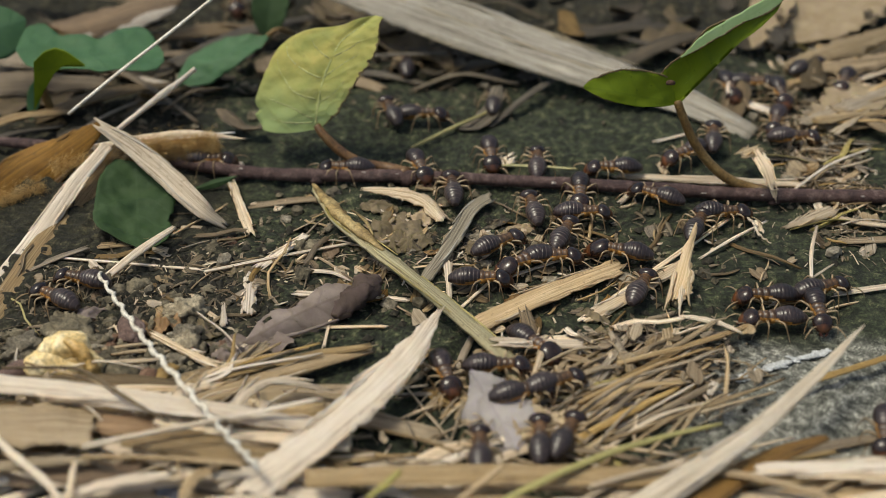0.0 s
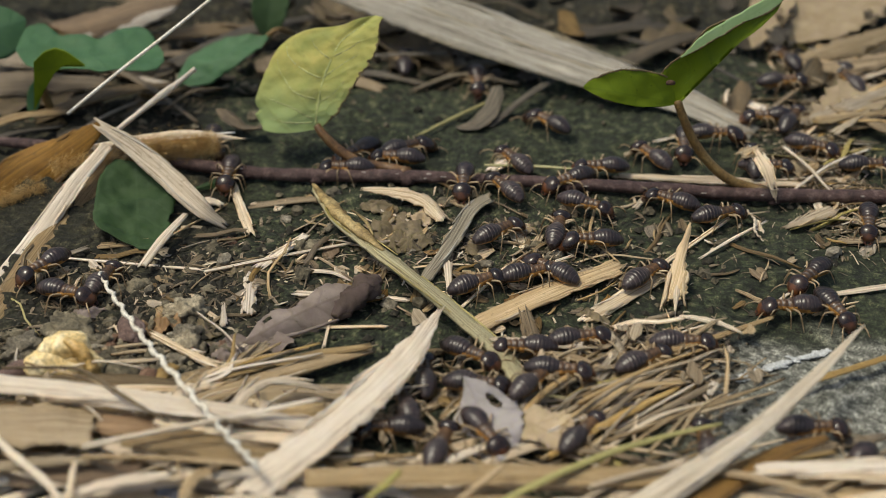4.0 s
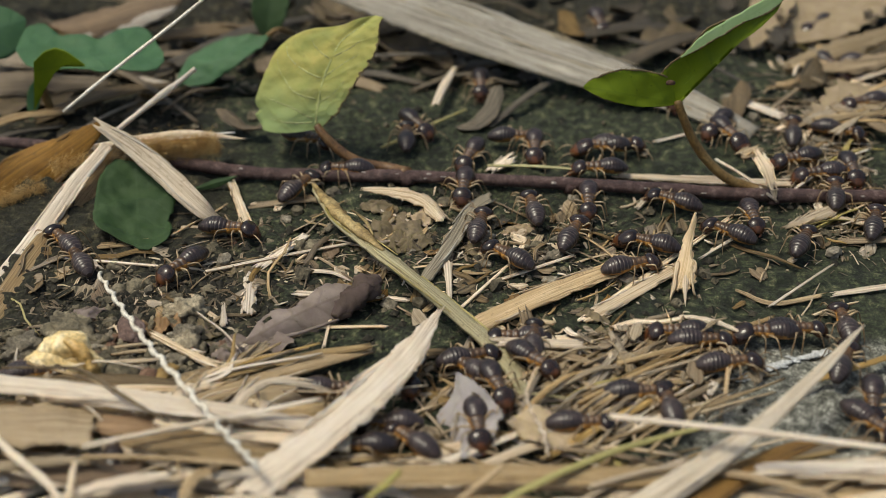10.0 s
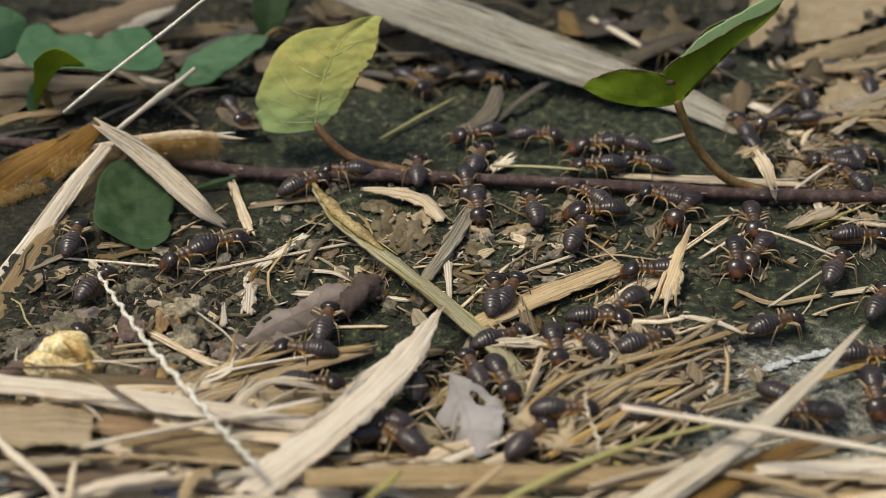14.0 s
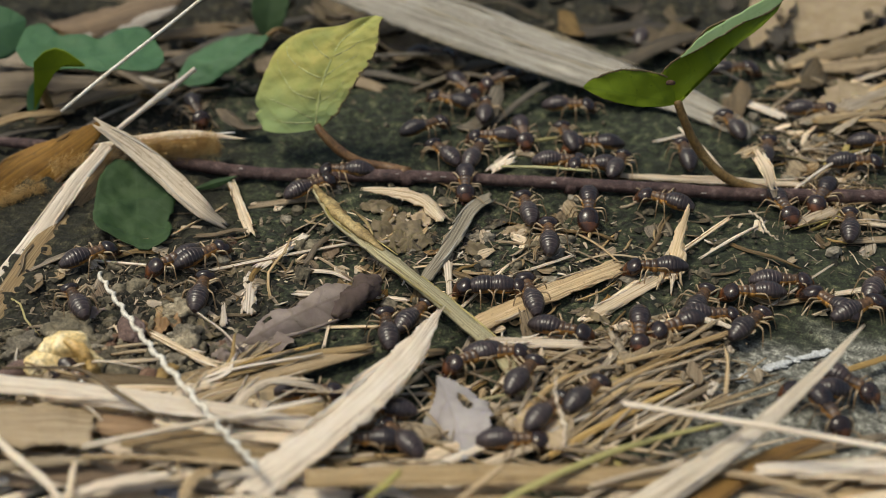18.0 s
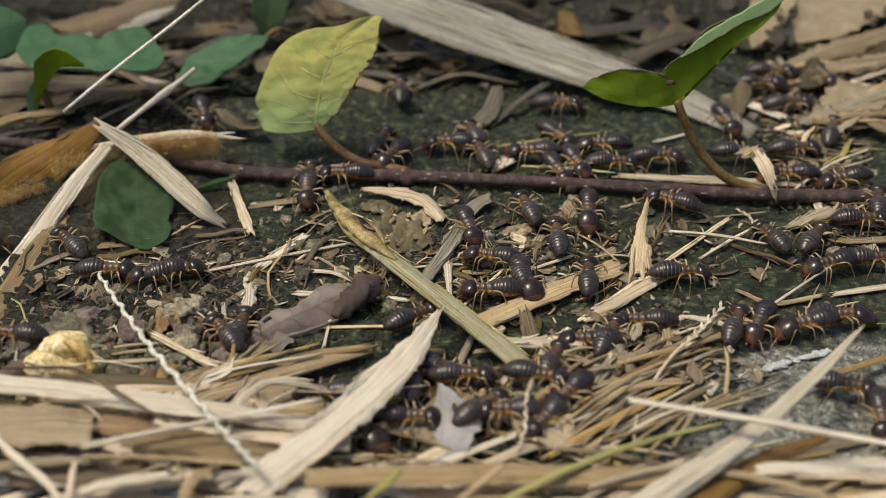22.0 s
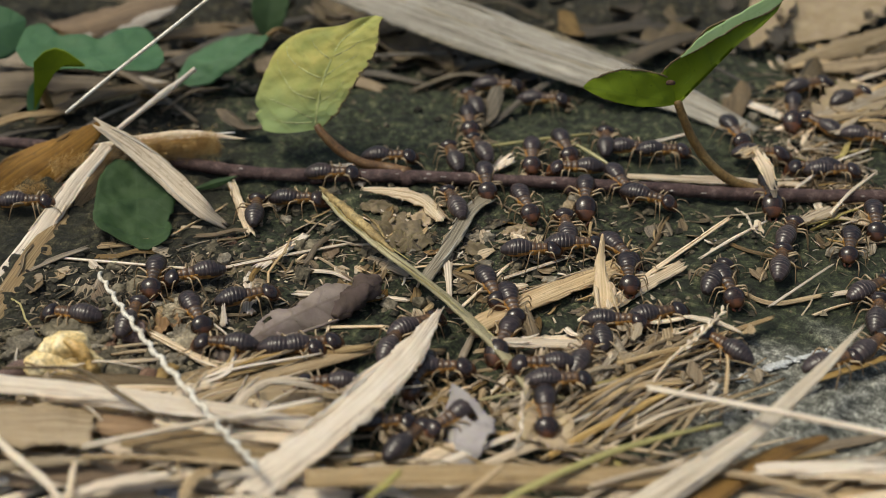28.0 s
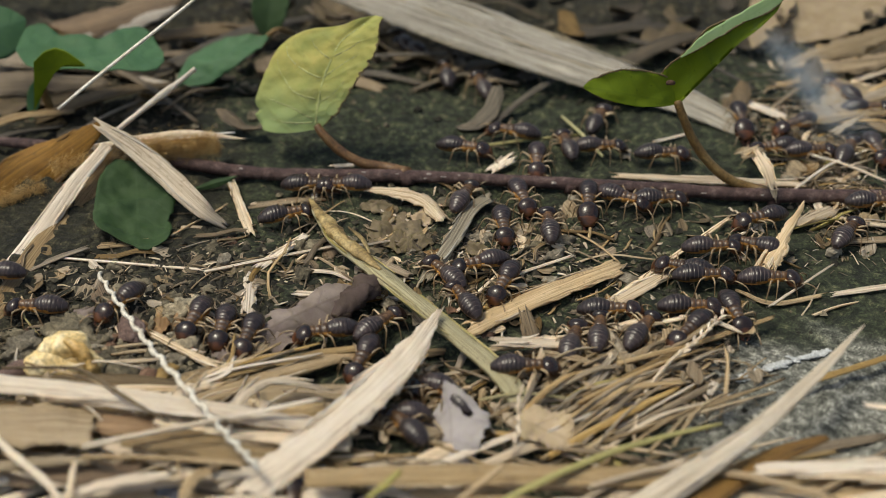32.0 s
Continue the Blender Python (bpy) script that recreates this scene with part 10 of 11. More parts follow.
    rows = [(0, at(-1.1, -71.4, 90)), (1, at(-1.2, -49.9, 96)), (1.5, at(-2.2, -49.5, 47)), (2, at(-3.3, -49.2, -1)), (2.5, at(-4.8, -47.5, 55)), (3, at(-6.3, -45.8, 111)), (6, at(-3.4, -39.7, 84)), (6.5, at(-2.7, -40.1, 146)), (7, at(-2.1, -40.5, 208)), (8, at(-8.0, -43.7, 222)), (9, at(-10.0, -47.7, 180)), (10, at(-9.2, -47.8, 180)), (11, at(-8.8, -47.8, 179)), (12, at(-7.9, -48.5, 179)), (13, at(-7.9, -47.8, 179)), (14, at(-10.0, -47.1, 164)), (17, at(-7.1, -45.1, 163)), (18, at(-10.2, -44.3, 172)), (19, at(-8.9, -43.6, 179)), (20, at(-10.6, -43.6, 180)), (20.5, at(-10.4, -43.6, 113)), (21, at(-10.2, -43.6, 47)), (22, at(-4.3, -37.0, 82)), (22.5, at(-6.2, -32.5, 42)), (23, at(-8.1, -28.1, 2)), (24, at(-3.9, -36.3, -58)), (25, at(-3.4, -35.6, -89)), (28, at(-3.9, -37.0, -110)), (29, at(-5.6, -38.3, -110)), (30, at(-7.3, -39.6, -100)), (30.33, at(-7.2, -42.1, -43)), (30.67, at(-7.2, -44.6, 14)), (31, at(-7.1, -47.1, 72)), (31.5, at(-7.5, -46.4, 125)), (32, at(-8.0, -45.7, 179))]
    send(WORKER, rows, True)
    rows = [(0, at(-6.5, -68.9, 92)), (1, at(-7.1, -46.4, 84)), (2, at(-3.4, -37.0, 71)), (3, at(-3.4, -35.6, 70)), (4.5, at(-2.3, -35.6, 110)), (6, at(-1.2, -35.7, 149)), (7, at(-0.4, -36.4, 178)), (8, at(-4.3, -35.6, 233)), (9, at(-3.4, -37.0, 242)), (10, at(-4.7, -36.3, 264)), (10.5, at(-4.7, -36.6, 311)), (11, at(-4.7, -37.0, 358)), (12, at(-3.9, -36.3, 413)), (13, at(-4.3, -37.0, 430)), (14, at(-4.3, -36.3, 451)), (17, at(-3.9, -35.6, 451)), (18, at(-9.1, -23.9, 458)), (19, at(-5.9, -21.4, 432)), (20, at(-4.6, -19.8, 395)), (21, at(-4.1, -19.8, 395)), (23, at(-4.5, -22.8, 394)), (24, at(-6.8, -22.3, 364)), (24.33, at(-7.1, -23.5, 307)), (24.67, at(-7.4, -24.7, 250)), (25, at(-7.7, -26.0, 194)), (28, at(-35.5, -29.2, 176)), (28.5, at(-35.1, -26.5, 226)), (29, at(-34.8, -23.9, 277)), (29.5, at(-32.5, -24.2, 221)), (30, at(-30.1, -24.6, 164)), (31, at(-30.3, -23.1, 150)), (31.5, at(-30.7, -25.3, 205)), (32, at(-31.2, -27.6, 259))]
    send(WORKER, rows)
    rows = [(0, at(5.4, -52.9, 89)), (1, at(6.0, -26.7, 78)), (2, at(8.5, -27.0, 129)), (3, at(11.0, -27.4, 180)), (6, at(12.9, -34.4, 147)), (6.33, at(14.8, -34.7, 95)), (6.67, at(16.7, -34.9, 44)), (7, at(18.6, -35.1, -8)), (8, at(22.1, -35.8, 2)), (9, at(22.1, -30.0, -2)), (10, at(14.7, -34.4, -46)), (11, at(16.5, -33.7, -57)), (12, at(13.0, -32.9, -74)), (18, at(31.5, -26.1, -96)), (19, at(22.7, -28.5, -161)), (19.5, at(19.7, -29.9, -226)), (20, at(16.7, -31.3, -292)), (21, at(15.4, -29.8, -361)), (22, at(17.4, -32.9, -292)), (23, at(13.8, -34.4, -267)), (23.5, at(16.5, -33.3, -224)), (24, at(19.3, -32.1, -180)), (25, at(19.7, -32.9, -138)), (26, at(20.6, -32.4, -190)), (27, at(21.5, -31.9, -242)), (28, at(22.5, -31.4, -294)), (28.5, at(16.5, -29.0, -246)), (29, at(10.6, -26.6, -198)), (30, at(7.8, -26.6, -211)), (31, at(7.9, -25.0, -246)), (32, at(2.9, -15.4, -243))]
    send(MINOR, rows)
    rows = [(0, at(30.1, -76.5, 2)), (0.11, at(30.3, -76.5, 42)), (0.21, at(30.5, -76.5, 82)), (2, at(35.6, -36.9, 83)), (2.5, at(35.7, -34.3, 41)), (3, at(35.8, -31.7, -1)), (6, at(47.6, -27.7, 0)), (6.5, at(46.1, -31.5, -48)), (7, at(44.6, -35.3, -97)), (7.5, at(45.3, -37.6, -50)), (8, at(46.0, -40.0, -3)), (9, at(48.7, -36.8, -3)), (10, at(45.7, -34.0, 5)), (12.11, at(81.2, -33.8, 0)), (32, at(82.8, -33.8, 0))]
    send(WORKER, rows)
    rows = [(0, at(75.6, -45.4, 1)), (0.16, at(76.4, -45.4, -59)), (0.32, at(77.1, -45.4, -119)), (0.47, at(77.9, -45.4, -179)), (0.98, at(69.6, -45.5, -119)), (1.49, at(61.4, -45.7, -60)), (2, at(53.1, -45.8, -1)), (7, at(62.4, -53.2, -1)), (10, at(64.1, -47.9, -49)), (13, at(65.7, -42.6, -97)), (19, at(62.2, -39.0, -30)), (25, at(62.0, -40.3, 2)), (28, at(61.7, -33.6, 20)), (29.16, at(81.4, -33.2, 1)), (32, at(83.3, -33.1, 1))]
    send(WORKER, rows)
    rows = [(0, at(110.7, 62.2, 180)), (1.68, at(109.4, 62.2, 184)), (3, at(79.0, 60.3, 160)), (6, at(87.3, 70.4, 179)), (7, at(83.9, 66.2, 182)), (8, at(85.1, 66.2, 182)), (9, at(82.0, 63.2, 184)), (9.5, at(82.2, 63.9, 241)), (10, at(82.4, 64.6, 298)), (11, at(87.8, 52.3, 309)), (12, at(87.5, 58.3, 320)), (12.5, at(87.3, 56.4, 377)), (13, at(87.2, 54.6, 433)), (18, at(96.5, 88.1, 461)), (18.5, at(88.7, 87.3, 517)), (19, at(80.8, 86.5, 572)), (20, at(71.8, 72.6, 615)), (21, at(75.7, 67.2, 619)), (21.5, at(72.7, 64.4, 669)), (22, at(69.7, 61.6, 719)), (22.33, at(70.6, 62.0, 777)), (22.67, at(71.5, 62.4, 835)), (23, at(72.4, 62.9, 894)), (23.5, at(64.6, 62.9, 848)), (24, at(56.9, 63.0, 802)), (27.5, at(72.7, 56.5, 746)), (31, at(88.4, 50.1, 691)), (32, at(86.4, 46.6, 722))]
    send(SOLDIER, rows)
    rows = [(0, at(101.0, 56.2, 1)), (0.61, at(103.2, 56.2, -57)), (1.23, at(105.5, 56.3, -116)), (1.84, at(107.7, 56.3, -174)), (3, at(81.2, 54.1, -225)), (4.5, at(86.8, 62.8, -265)), (6, at(92.5, 71.5, -304)), (7, at(91.3, 69.0, -361)), (8, at(90.6, 66.4, -359)), (9, at(91.5, 67.7, -360)), (13, at(84.1, 61.9, -355)), (15.5, at(87.6, 74.2, -316)), (18, at(91.0, 86.5, -277)), (18.5, at(89.1, 86.5, -214)), (19, at(87.2, 86.5, -152)), (20, at(81.0, 81.2, -113)), (21, at(79.7, 68.9, -86)), (25.5, at(82.0, 48.7, -45)), (30, at(84.3, 28.6, -3)), (31, at(83.1, 37.3, -3)), (31.5, at(83.5, 34.1, -44)), (32, at(83.8, 30.8, -84))]
    send(WORKER, rows)
    rows = [(0, at(58.8, 120.6, -180)), (0.61, at(58.3, 120.6, -139)), (1.21, at(57.8, 120.6, -98)), (3, at(46.5, 34.7, -97)), (6, at(47.2, 31.5, -98)), (7, at(48.0, 33.6, -92)), (7.33, at(48.8, 33.9, -43)), (7.67, at(49.6, 34.2, 6)), (8, at(50.4, 34.5, 56)), (9, at(53.0, 40.8, 86)), (9.33, at(53.3, 40.4, 136)), (9.67, at(53.6, 40.0, 185)), (10, at(53.9, 39.6, 235)), (11, at(42.7, 26.4, 218)), (11.33, at(40.2, 25.9, 266)), (11.67, at(37.6, 25.4, 315)), (12, at(35.0, 24.9, 363)), (13, at(37.4, 27.3, 362)), (13.33, at(37.6, 26.9, 413)), (13.67, at(37.7, 26.5, 465)), (14, at(37.8, 26.2, 516)), (17, at(22.2, 34.1, 503)), (18, at(24.0, 36.6, 464)), (19, at(18.5, 48.6, 484)), (20, at(11.3, 55.3, 474)), (21, at(11.0, 65.8, 449)), (22.11, at(12.5, 120.3, 453)), (27.05, at(10.5, 120.3, 496)), (32, at(8.5, 120.3, 540))]
    send(WORKER, rows)
    rows = [(0, at(10.9, -77.1, 0)), (0.63, at(11.3, -77.1, 43)), (1.26, at(11.7, -77.1, 86)), (3, at(13.6, -38.9, 84)), (4.5, at(14.6, -39.9, 20)), (6, at(15.6, -40.9, -43)), (7, at(22.2, -50.4, 1)), (8, at(19.9, -49.9, -43)), (9, at(17.7, -49.3, -87)), (9.5, at(19.5, -49.2, -43)), (10, at(21.4, -49.2, 1)), (11, at(19.1, -51.7, 0)), (12, at(17.1, -51.1, 57)), (12.5, at(17.0, -49.9, 2)), (13, at(16.9, -48.7, -53)), (14, at(19.1, -46.7, 2)), (17, at(14.9, -46.9, 58)), (18, at(16.2, -46.2, 50)), (19, at(17.1, -44.2, 73)), (20, at(18.4, -38.7, 74)), (20.33, at(17.6, -39.7, 133)), (20.67, at(16.8, -40.7, 191)), (21, at(16.0, -41.6, 250)), (22, at(14.8, -48.7, 232)), (22.5, at(10.9, -50.8, 296)), (23, at(7.1, -52.9, 361)), (23.5, at(7.1, -51.7, 326)), (24, at(7.2, -50.5, 290)), (24.5, at(8.0, -49.3, 249)), (25, at(8.9, -48.1, 207)), (26, at(12.2, -45.5, 259)), (27, at(15.4, -42.8, 311)), (28, at(18.7, -40.1, 363)), (28.5, at(17.0, -40.2, 321)), (29, at(15.2, -40.3, 280)), (29.5, at(16.7, -37.3, 343)), (30, at(18.2, -34.4, 406)), (31, at(24.3, -30.7, 415)), (32, at(25.3, -24.3, 441))]
    send(MINOR, rows)
    rows = [(0, at(-0.7, -76.8, -2)), (0.92, at(0.2, -76.9, 41)), (1.84, at(1.2, -76.9, 85)), (3, at(1.3, -53.0, 100)), (4.5, at(-1.2, -51.8, 50)), (6, at(-3.7, -50.5, -0)), (7, at(-3.6, -51.8, -41)), (7.5, at(-2.6, -49.2, 8)), (8, at(-1.6, -46.6, 57)), (9, at(3.1, -41.5, 69)), (10, at(3.2, -34.3, 135)), (11, at(3.6, -37.3, 125)), (12, at(5.3, -38.8, 108)), (12.5, at(2.5, -39.3, 53)), (13, at(-0.3, -39.9, -3)), (13.5, at(2.1, -37.5, 52)), (14, at(4.5, -35.1, 108)), (17, at(6.7, -37.4, 83)), (17.5, at(8.1, -34.3, 41)), (18, at(9.5, -31.3, -0)), (19, at(6.8, -32.9, -0)), (20, at(4.1, -32.9, -0)), (21, at(2.3, -31.4, -31)), (22, at(0.5, -35.7, -32)), (22.5, at(0.1, -34.3, 19)), (23, at(-0.4, -32.8, 70)), (24, at(0.5, -31.4, 71)), (25, at(-0.4, -32.8, 70)), (28, at(-7.6, -27.4, 71)), (29, at(-9.0, -28.1, 98)), (30, at(-8.2, -23.8, 72)), (31, at(-8.7, -22.4, 3)), (32, at(-9.6, -23.2, 46))]
    send(WORKER, rows)
    rows = [(0, at(25.4, -76.7, -177)), (2.39, at(24.6, -76.7, -226)), (4.79, at(23.7, -76.8, -274)), (7, at(28.8, -26.0, -269)), (7.5, at(25.9, -25.8, -220)), (8, at(22.9, -25.6, -171)), (9, at(15.0, -28.2, -175)), (10, at(11.0, -26.6, -180)), (11, at(10.6, -26.6, -212)), (11.33, at(10.6, -26.0, -262)), (11.67, at(10.6, -25.5, -311)), (12, at(10.6, -25.0, -360)), (12.5, at(12.9, -24.7, -317)), (13, at(15.2, -24.3, -274)), (14, at(11.5, -13.4, -293)), (15.5, at(7.7, -14.0, -235)), (17, at(3.9, -14.7, -178)), (18, at(6.3, -13.1, -179)), (19, at(6.3, -13.8, -179)), (19.5, at(6.5, -14.2, -125)), (20, at(6.7, -14.6, -71)), (20.5, at(8.0, -13.1, -125)), (21, at(9.2, -11.6, -180)), (22, at(7.2, -13.8, -179)), (23, at(6.2, -16.8, -178)), (23.5, at(5.8, -15.7, -131)), (24, at(5.3, -14.6, -85)), (25, at(5.3, -15.4, -85)), (28, at(8.2, -13.8, -71)), (28.5, at(9.6, -15.3, -6)), (29, at(10.9, -16.7, 58)), (30, at(12.8, -6.4, 79)), (30.5, at(13.0, -5.6, 40)), (31, at(13.3, -4.9, 1)), (31.5, at(11.7, -8.6, -56)), (32, at(10.1, -12.4, -113))]
    send(WORKER, rows, True)
    rows = [(0, at(81.7, -29.9, 0)), (6, at(82.3, -29.9, 0)), (6.33, at(77.2, -29.9, -53)), (6.67, at(72.1, -30.0, -107)), (7, at(67.0, -30.0, -161)), (7.5, at(64.4, -33.5, -231)), (8, at(61.8, -37.0, -301)), (9, at(59.9, -33.6, -322)), (10, at(62.8, -32.9, -295)), (11, at(63.3, -26.3, -293)), (11.5, at(65.0, -24.9, -238)), (12, at(66.7, -23.5, -183)), (12.5, at(63.3, -26.4, -134)), (13, at(60.0, -29.2, -85)), (13.5, at(63.7, -30.7, -42)), (14, at(67.4, -32.1, 1)), (17, at(70.0, -25.1, -2)), (17.5, at(66.6, -21.6, 64)), (18, at(63.3, -18.1, 130)), (19, at(63.5, -17.3, 106)), (19.5, at(62.9, -17.7, 52)), (20, at(62.4, -18.0, -2)), (21, at(57.4, -19.4, -1)), (21.33, at(57.7, -20.9, -56)), (21.67, at(58.1, -22.4, -111)), (22, at(58.4, -23.9, -165)), (23, at(53.4, -26.2, -135)), (24, at(49.5, -32.7, -146)), (25, at(43.7, -32.6, -182)), (28, at(43.8, -29.1, -226)), (29, at(36.2, -28.4, -194)), (30, at(31.5, -26.1, -262)), (31, at(35.0, -19.6, -327)), (32, at(41.5, -19.6, -361))]
    send(SOLDIER, rows)
    rows = [(0, at(48.7, 120.6, -0)), (3.22, at(51.6, 120.6, -47)), (6.45, at(54.4, 120.6, -93)), (8, at(45.0, 44.4, -97)), (11, at(46.7, 57.6, -51)), (14, at(48.3, 70.8, -6)), (15, at(36.8, 67.6, -55)), (16, at(25.3, 64.4, -105)), (17, at(13.8, 61.2, -154)), (20, at(8.8, 51.4, -113)), (21, at(1.2, 30.7, -114)), (21.5, at(0.9, 31.9, -150)), (22, at(0.7, 33.0, -185)), (23, at(-4.9, 35.7, -254)), (24, at(-3.2, 35.6, -316)), (25, at(1.8, 42.2, -300)), (28, at(5.9, 51.3, -256)), (29, at(4.2, 52.5, -271)), (29.5, at(4.2, 49.9, -314)), (30, at(4.1, 47.3, -358)), (30.5, at(3.0, 49.1, -308)), (31, at(1.9, 51.0, -258)), (32, at(0.7, 63.3, -265))]
    send(WORKER, rows)
    rows = [(0, at(106.9, 51.3, 0)), (8, at(106.2, 51.3, 4)), (8.33, at(100.7, 50.9, -55)), (8.67, at(95.1, 50.5, -114)), (9, at(89.6, 50.2, -173)), (10, at(84.6, 48.7, -162)), (10.5, at(81.5, 47.6, -224)), (11, at(78.4, 46.4, -287)), (11.5, at(79.1, 44.4, -323)), (12, at(79.8, 42.4, -360)), (13, at(80.7, 46.5, -359)), (14, at(76.4, 42.4, -359)), (19, at(74.4, 46.4, -360)), (21, at(66.8, 45.3, -360)), (22, at(70.8, 48.6, -351)), (22.33, at(73.8, 48.2, -293)), (22.67, at(76.8, 47.9, -236)), (23, at(79.7, 47.5, -179)), (24, at(66.7, 42.1, -116)), (25, at(71.0, 29.9, -67)), (28, at(74.5, 23.5, -3)), (29, at(74.0, 31.0, 1)), (30, at(72.3, 30.9, 2)), (31, at(72.6, 32.0, 2)), (32, at(71.8, 30.9, 2))]
    send(WORKER, rows)
    rows = [(0, at(-3.4, -76.7, 178)), (3.89, at(-4.7, -76.7, 138)), (7.79, at(-5.9, -76.6, 97)), (9, at(-6.5, -51.8, 89)), (10, at(-5.3, -51.2, 138)), (11, at(-4.9, -50.5, 150)), (12, at(-5.3, -50.5, 138)), (13, at(-8.6, -53.1, 139)), (14, at(-7.0, -50.5, 138)), (17, at(-6.2, -50.5, 138)), (18, at(-7.0, -50.5, 128)), (19, at(-4.5, -50.5, 119)), (20, at(-4.5, -49.8, 128)), (20.5, at(-4.3, -49.8, 76)), (21, at(-4.1, -49.8, 24)), (22, at(6.5, -44.9, 41)), (23, at(4.8, -42.2, 95)), (23.5, at(4.8, -43.9, 137)), (24, at(4.8, -45.5, 178)), (25, at(-0.3, -46.6, 178)), (28, at(0.5, -48.0, 221)), (28.5, at(1.8, -44.7, 152)), (29, at(3.1, -41.5, 84)), (30, at(1.4, -40.0, 109)), (30.5, at(1.2, -40.0, 53)), (31, at(1.0, -40.0, -3)), (31.33, at(-0.6, -39.4, 52)), (31.67, at(-2.2, -38.9, 107)), (32, at(-3.8, -38.3, 161))]
    send(MINOR, rows)
    rows = [(0, at(-16.3, -76.6, 0)), (3.59, at(-15.4, -76.6, 46)), (7.18, at(-14.6, -76.6, 91)), (9, at(-17.0, -36.4, 92)), (9.5, at(-16.5, -38.0, 47)), (10, at(-16.0, -39.7, 2)), (11, at(-16.0, -39.7, 2)), (12, at(-18.9, -41.2, 3)), (13, at(-18.5, -41.1, 3)), (14, at(-19.5, -38.5, 3)), (17, at(-19.4, -39.9, 3)), (18, at(-19.4, -40.5, 3)), (19, at(-19.3, -41.2, 3)), (21, at(-19.3, -41.2, 3)), (21.33, at(-19.1, -41.0, -57)), (21.67, at(-18.8, -40.7, -117)), (22, at(-18.5, -40.5, -177)), (22.5, at(-18.7, -38.1, -218)), (23, at(-18.8, -35.8, -259)), (23.5, at(-20.0, -31.4, -294)), (24, at(-21.3, -26.9, -329)), (29, at(-19.2, -31.1, -359)), (30, at(-16.0, -39.0, -409)), (31, at(-14.5, -34.3, -454)), (32, at(-12.8, -33.0, -469))]
    send(WORKER, rows)
    rows = [(0, at(33.3, 120.7, 0)), (4.5, at(35.6, 120.7, -44)), (9, at(37.9, 120.7, -87)), (10, at(34.9, 85.0, -80)), (12.67, at(38.2, 83.7, -31)), (15.33, at(41.4, 82.3, 19)), (18, at(44.6, 81.0, 69)), (19, at(48.9, 120.6, 87)), (32, at(47.0, 120.6, 87))]
    send(WORKER, rows)
    rows = [(0, at(-41.6, -77.4, 0)), (4.43, at(-42.4, -77.4, 52)), (8.87, at(-43.2, -77.4, 104)), (10, at(-47.2, -54.8, 100)), (10.5, at(-47.3, -54.5, 52)), (11, at(-47.4, -54.2, 4)), (15.5, at(-52.5, -42.8, -41)), (20, at(-57.6, -31.4, -86)), (20.5, at(-54.3, -29.4, -139)), (21, at(-51.1, -27.4, -192)), (22.84, at(-83.4, -26.0, -183)), (32, at(-79.0, -26.1, -181))]
    send(WORKER, rows)
    rows = [(0, at(-76.6, -36.2, 180)), (8.89, at(-80.3, -36.2, 181)), (9.26, at(-74.2, -36.1, 123)), (9.63, at(-68.0, -36.0, 64)), (10, at(-61.9, -36.0, 6)), (11, at(-59.7, -34.0, -1)), (14, at(-60.0, -28.1, 41)), (17, at(-60.3, -22.3, 82)), (17.33, at(-60.3, -26.6, 27)), (17.67, at(-60.3, -31.0, -28)), (18, at(-60.3, -35.3, -82)), (19, at(-59.4, -35.6, -130)), (20, at(-58.4, -36.0, -177)), (21.32, at(-80.3, -36.2, -180)), (32, at(-81.6, -36.2, -180))]
    send(WORKER, rows)
    rows = [(0, at(9.5, -77.1, 0)), (4.03, at(11.3, -77.1, 42)), (8.05, at(13.1, -77.1, 84)), (11, at(17.3, -4.0, 85)), (12, at(20.4, -1.4, 127)), (13, at(10.2, 5.4, 141)), (13.5, at(8.2, 7.8, 208)), (14, at(6.3, 10.1, 274)), (15, at(5.4, 11.7, 333)), (16, at(4.6, 13.2, 391)), (17, at(3.7, 14.8, 449)), (18, at(6.6, 29.4, 429)), (19, at(9.3, 29.3, 431)), (20, at(8.3, 29.4, 443)), (21, at(7.1, 26.4, 431)), (22, at(7.2, 29.4, 466)), (23, at(5.5, 28.4, 482)), (24, at(6.6, 29.0, 482)), (25, at(9.3, 28.3, 454)), (28, at(6.7, 31.5, 470)), (32, at(-9.2, 78.8, 469))]
    send(MINOR, rows, True)
    rows = [(0, at(72.0, 120.7, 0)), (4.92, at(70.8, 120.7, -51)), (9.84, at(69.5, 120.7, -101)), (11, at(60.3, 61.8, -89)), (12, at(70.1, 66.8, -96)), (13, at(60.6, 64.1, -161)), (14, at(56.1, 61.9, -154)), (15, at(46.8, 57.3, -103)), (16, at(37.5, 52.6, -53)), (17, at(28.2, 48.0, -3)), (23, at(24.3, 49.4, -4)), (26, at(29.1, 32.0, -40)), (29, at(33.9, 14.6, -75)), (30, at(33.8, 13.6, -25)), (31, at(33.7, 12.7, -25)), (32, at(33.7, 12.7, -25))]
    send(WORKER, rows)
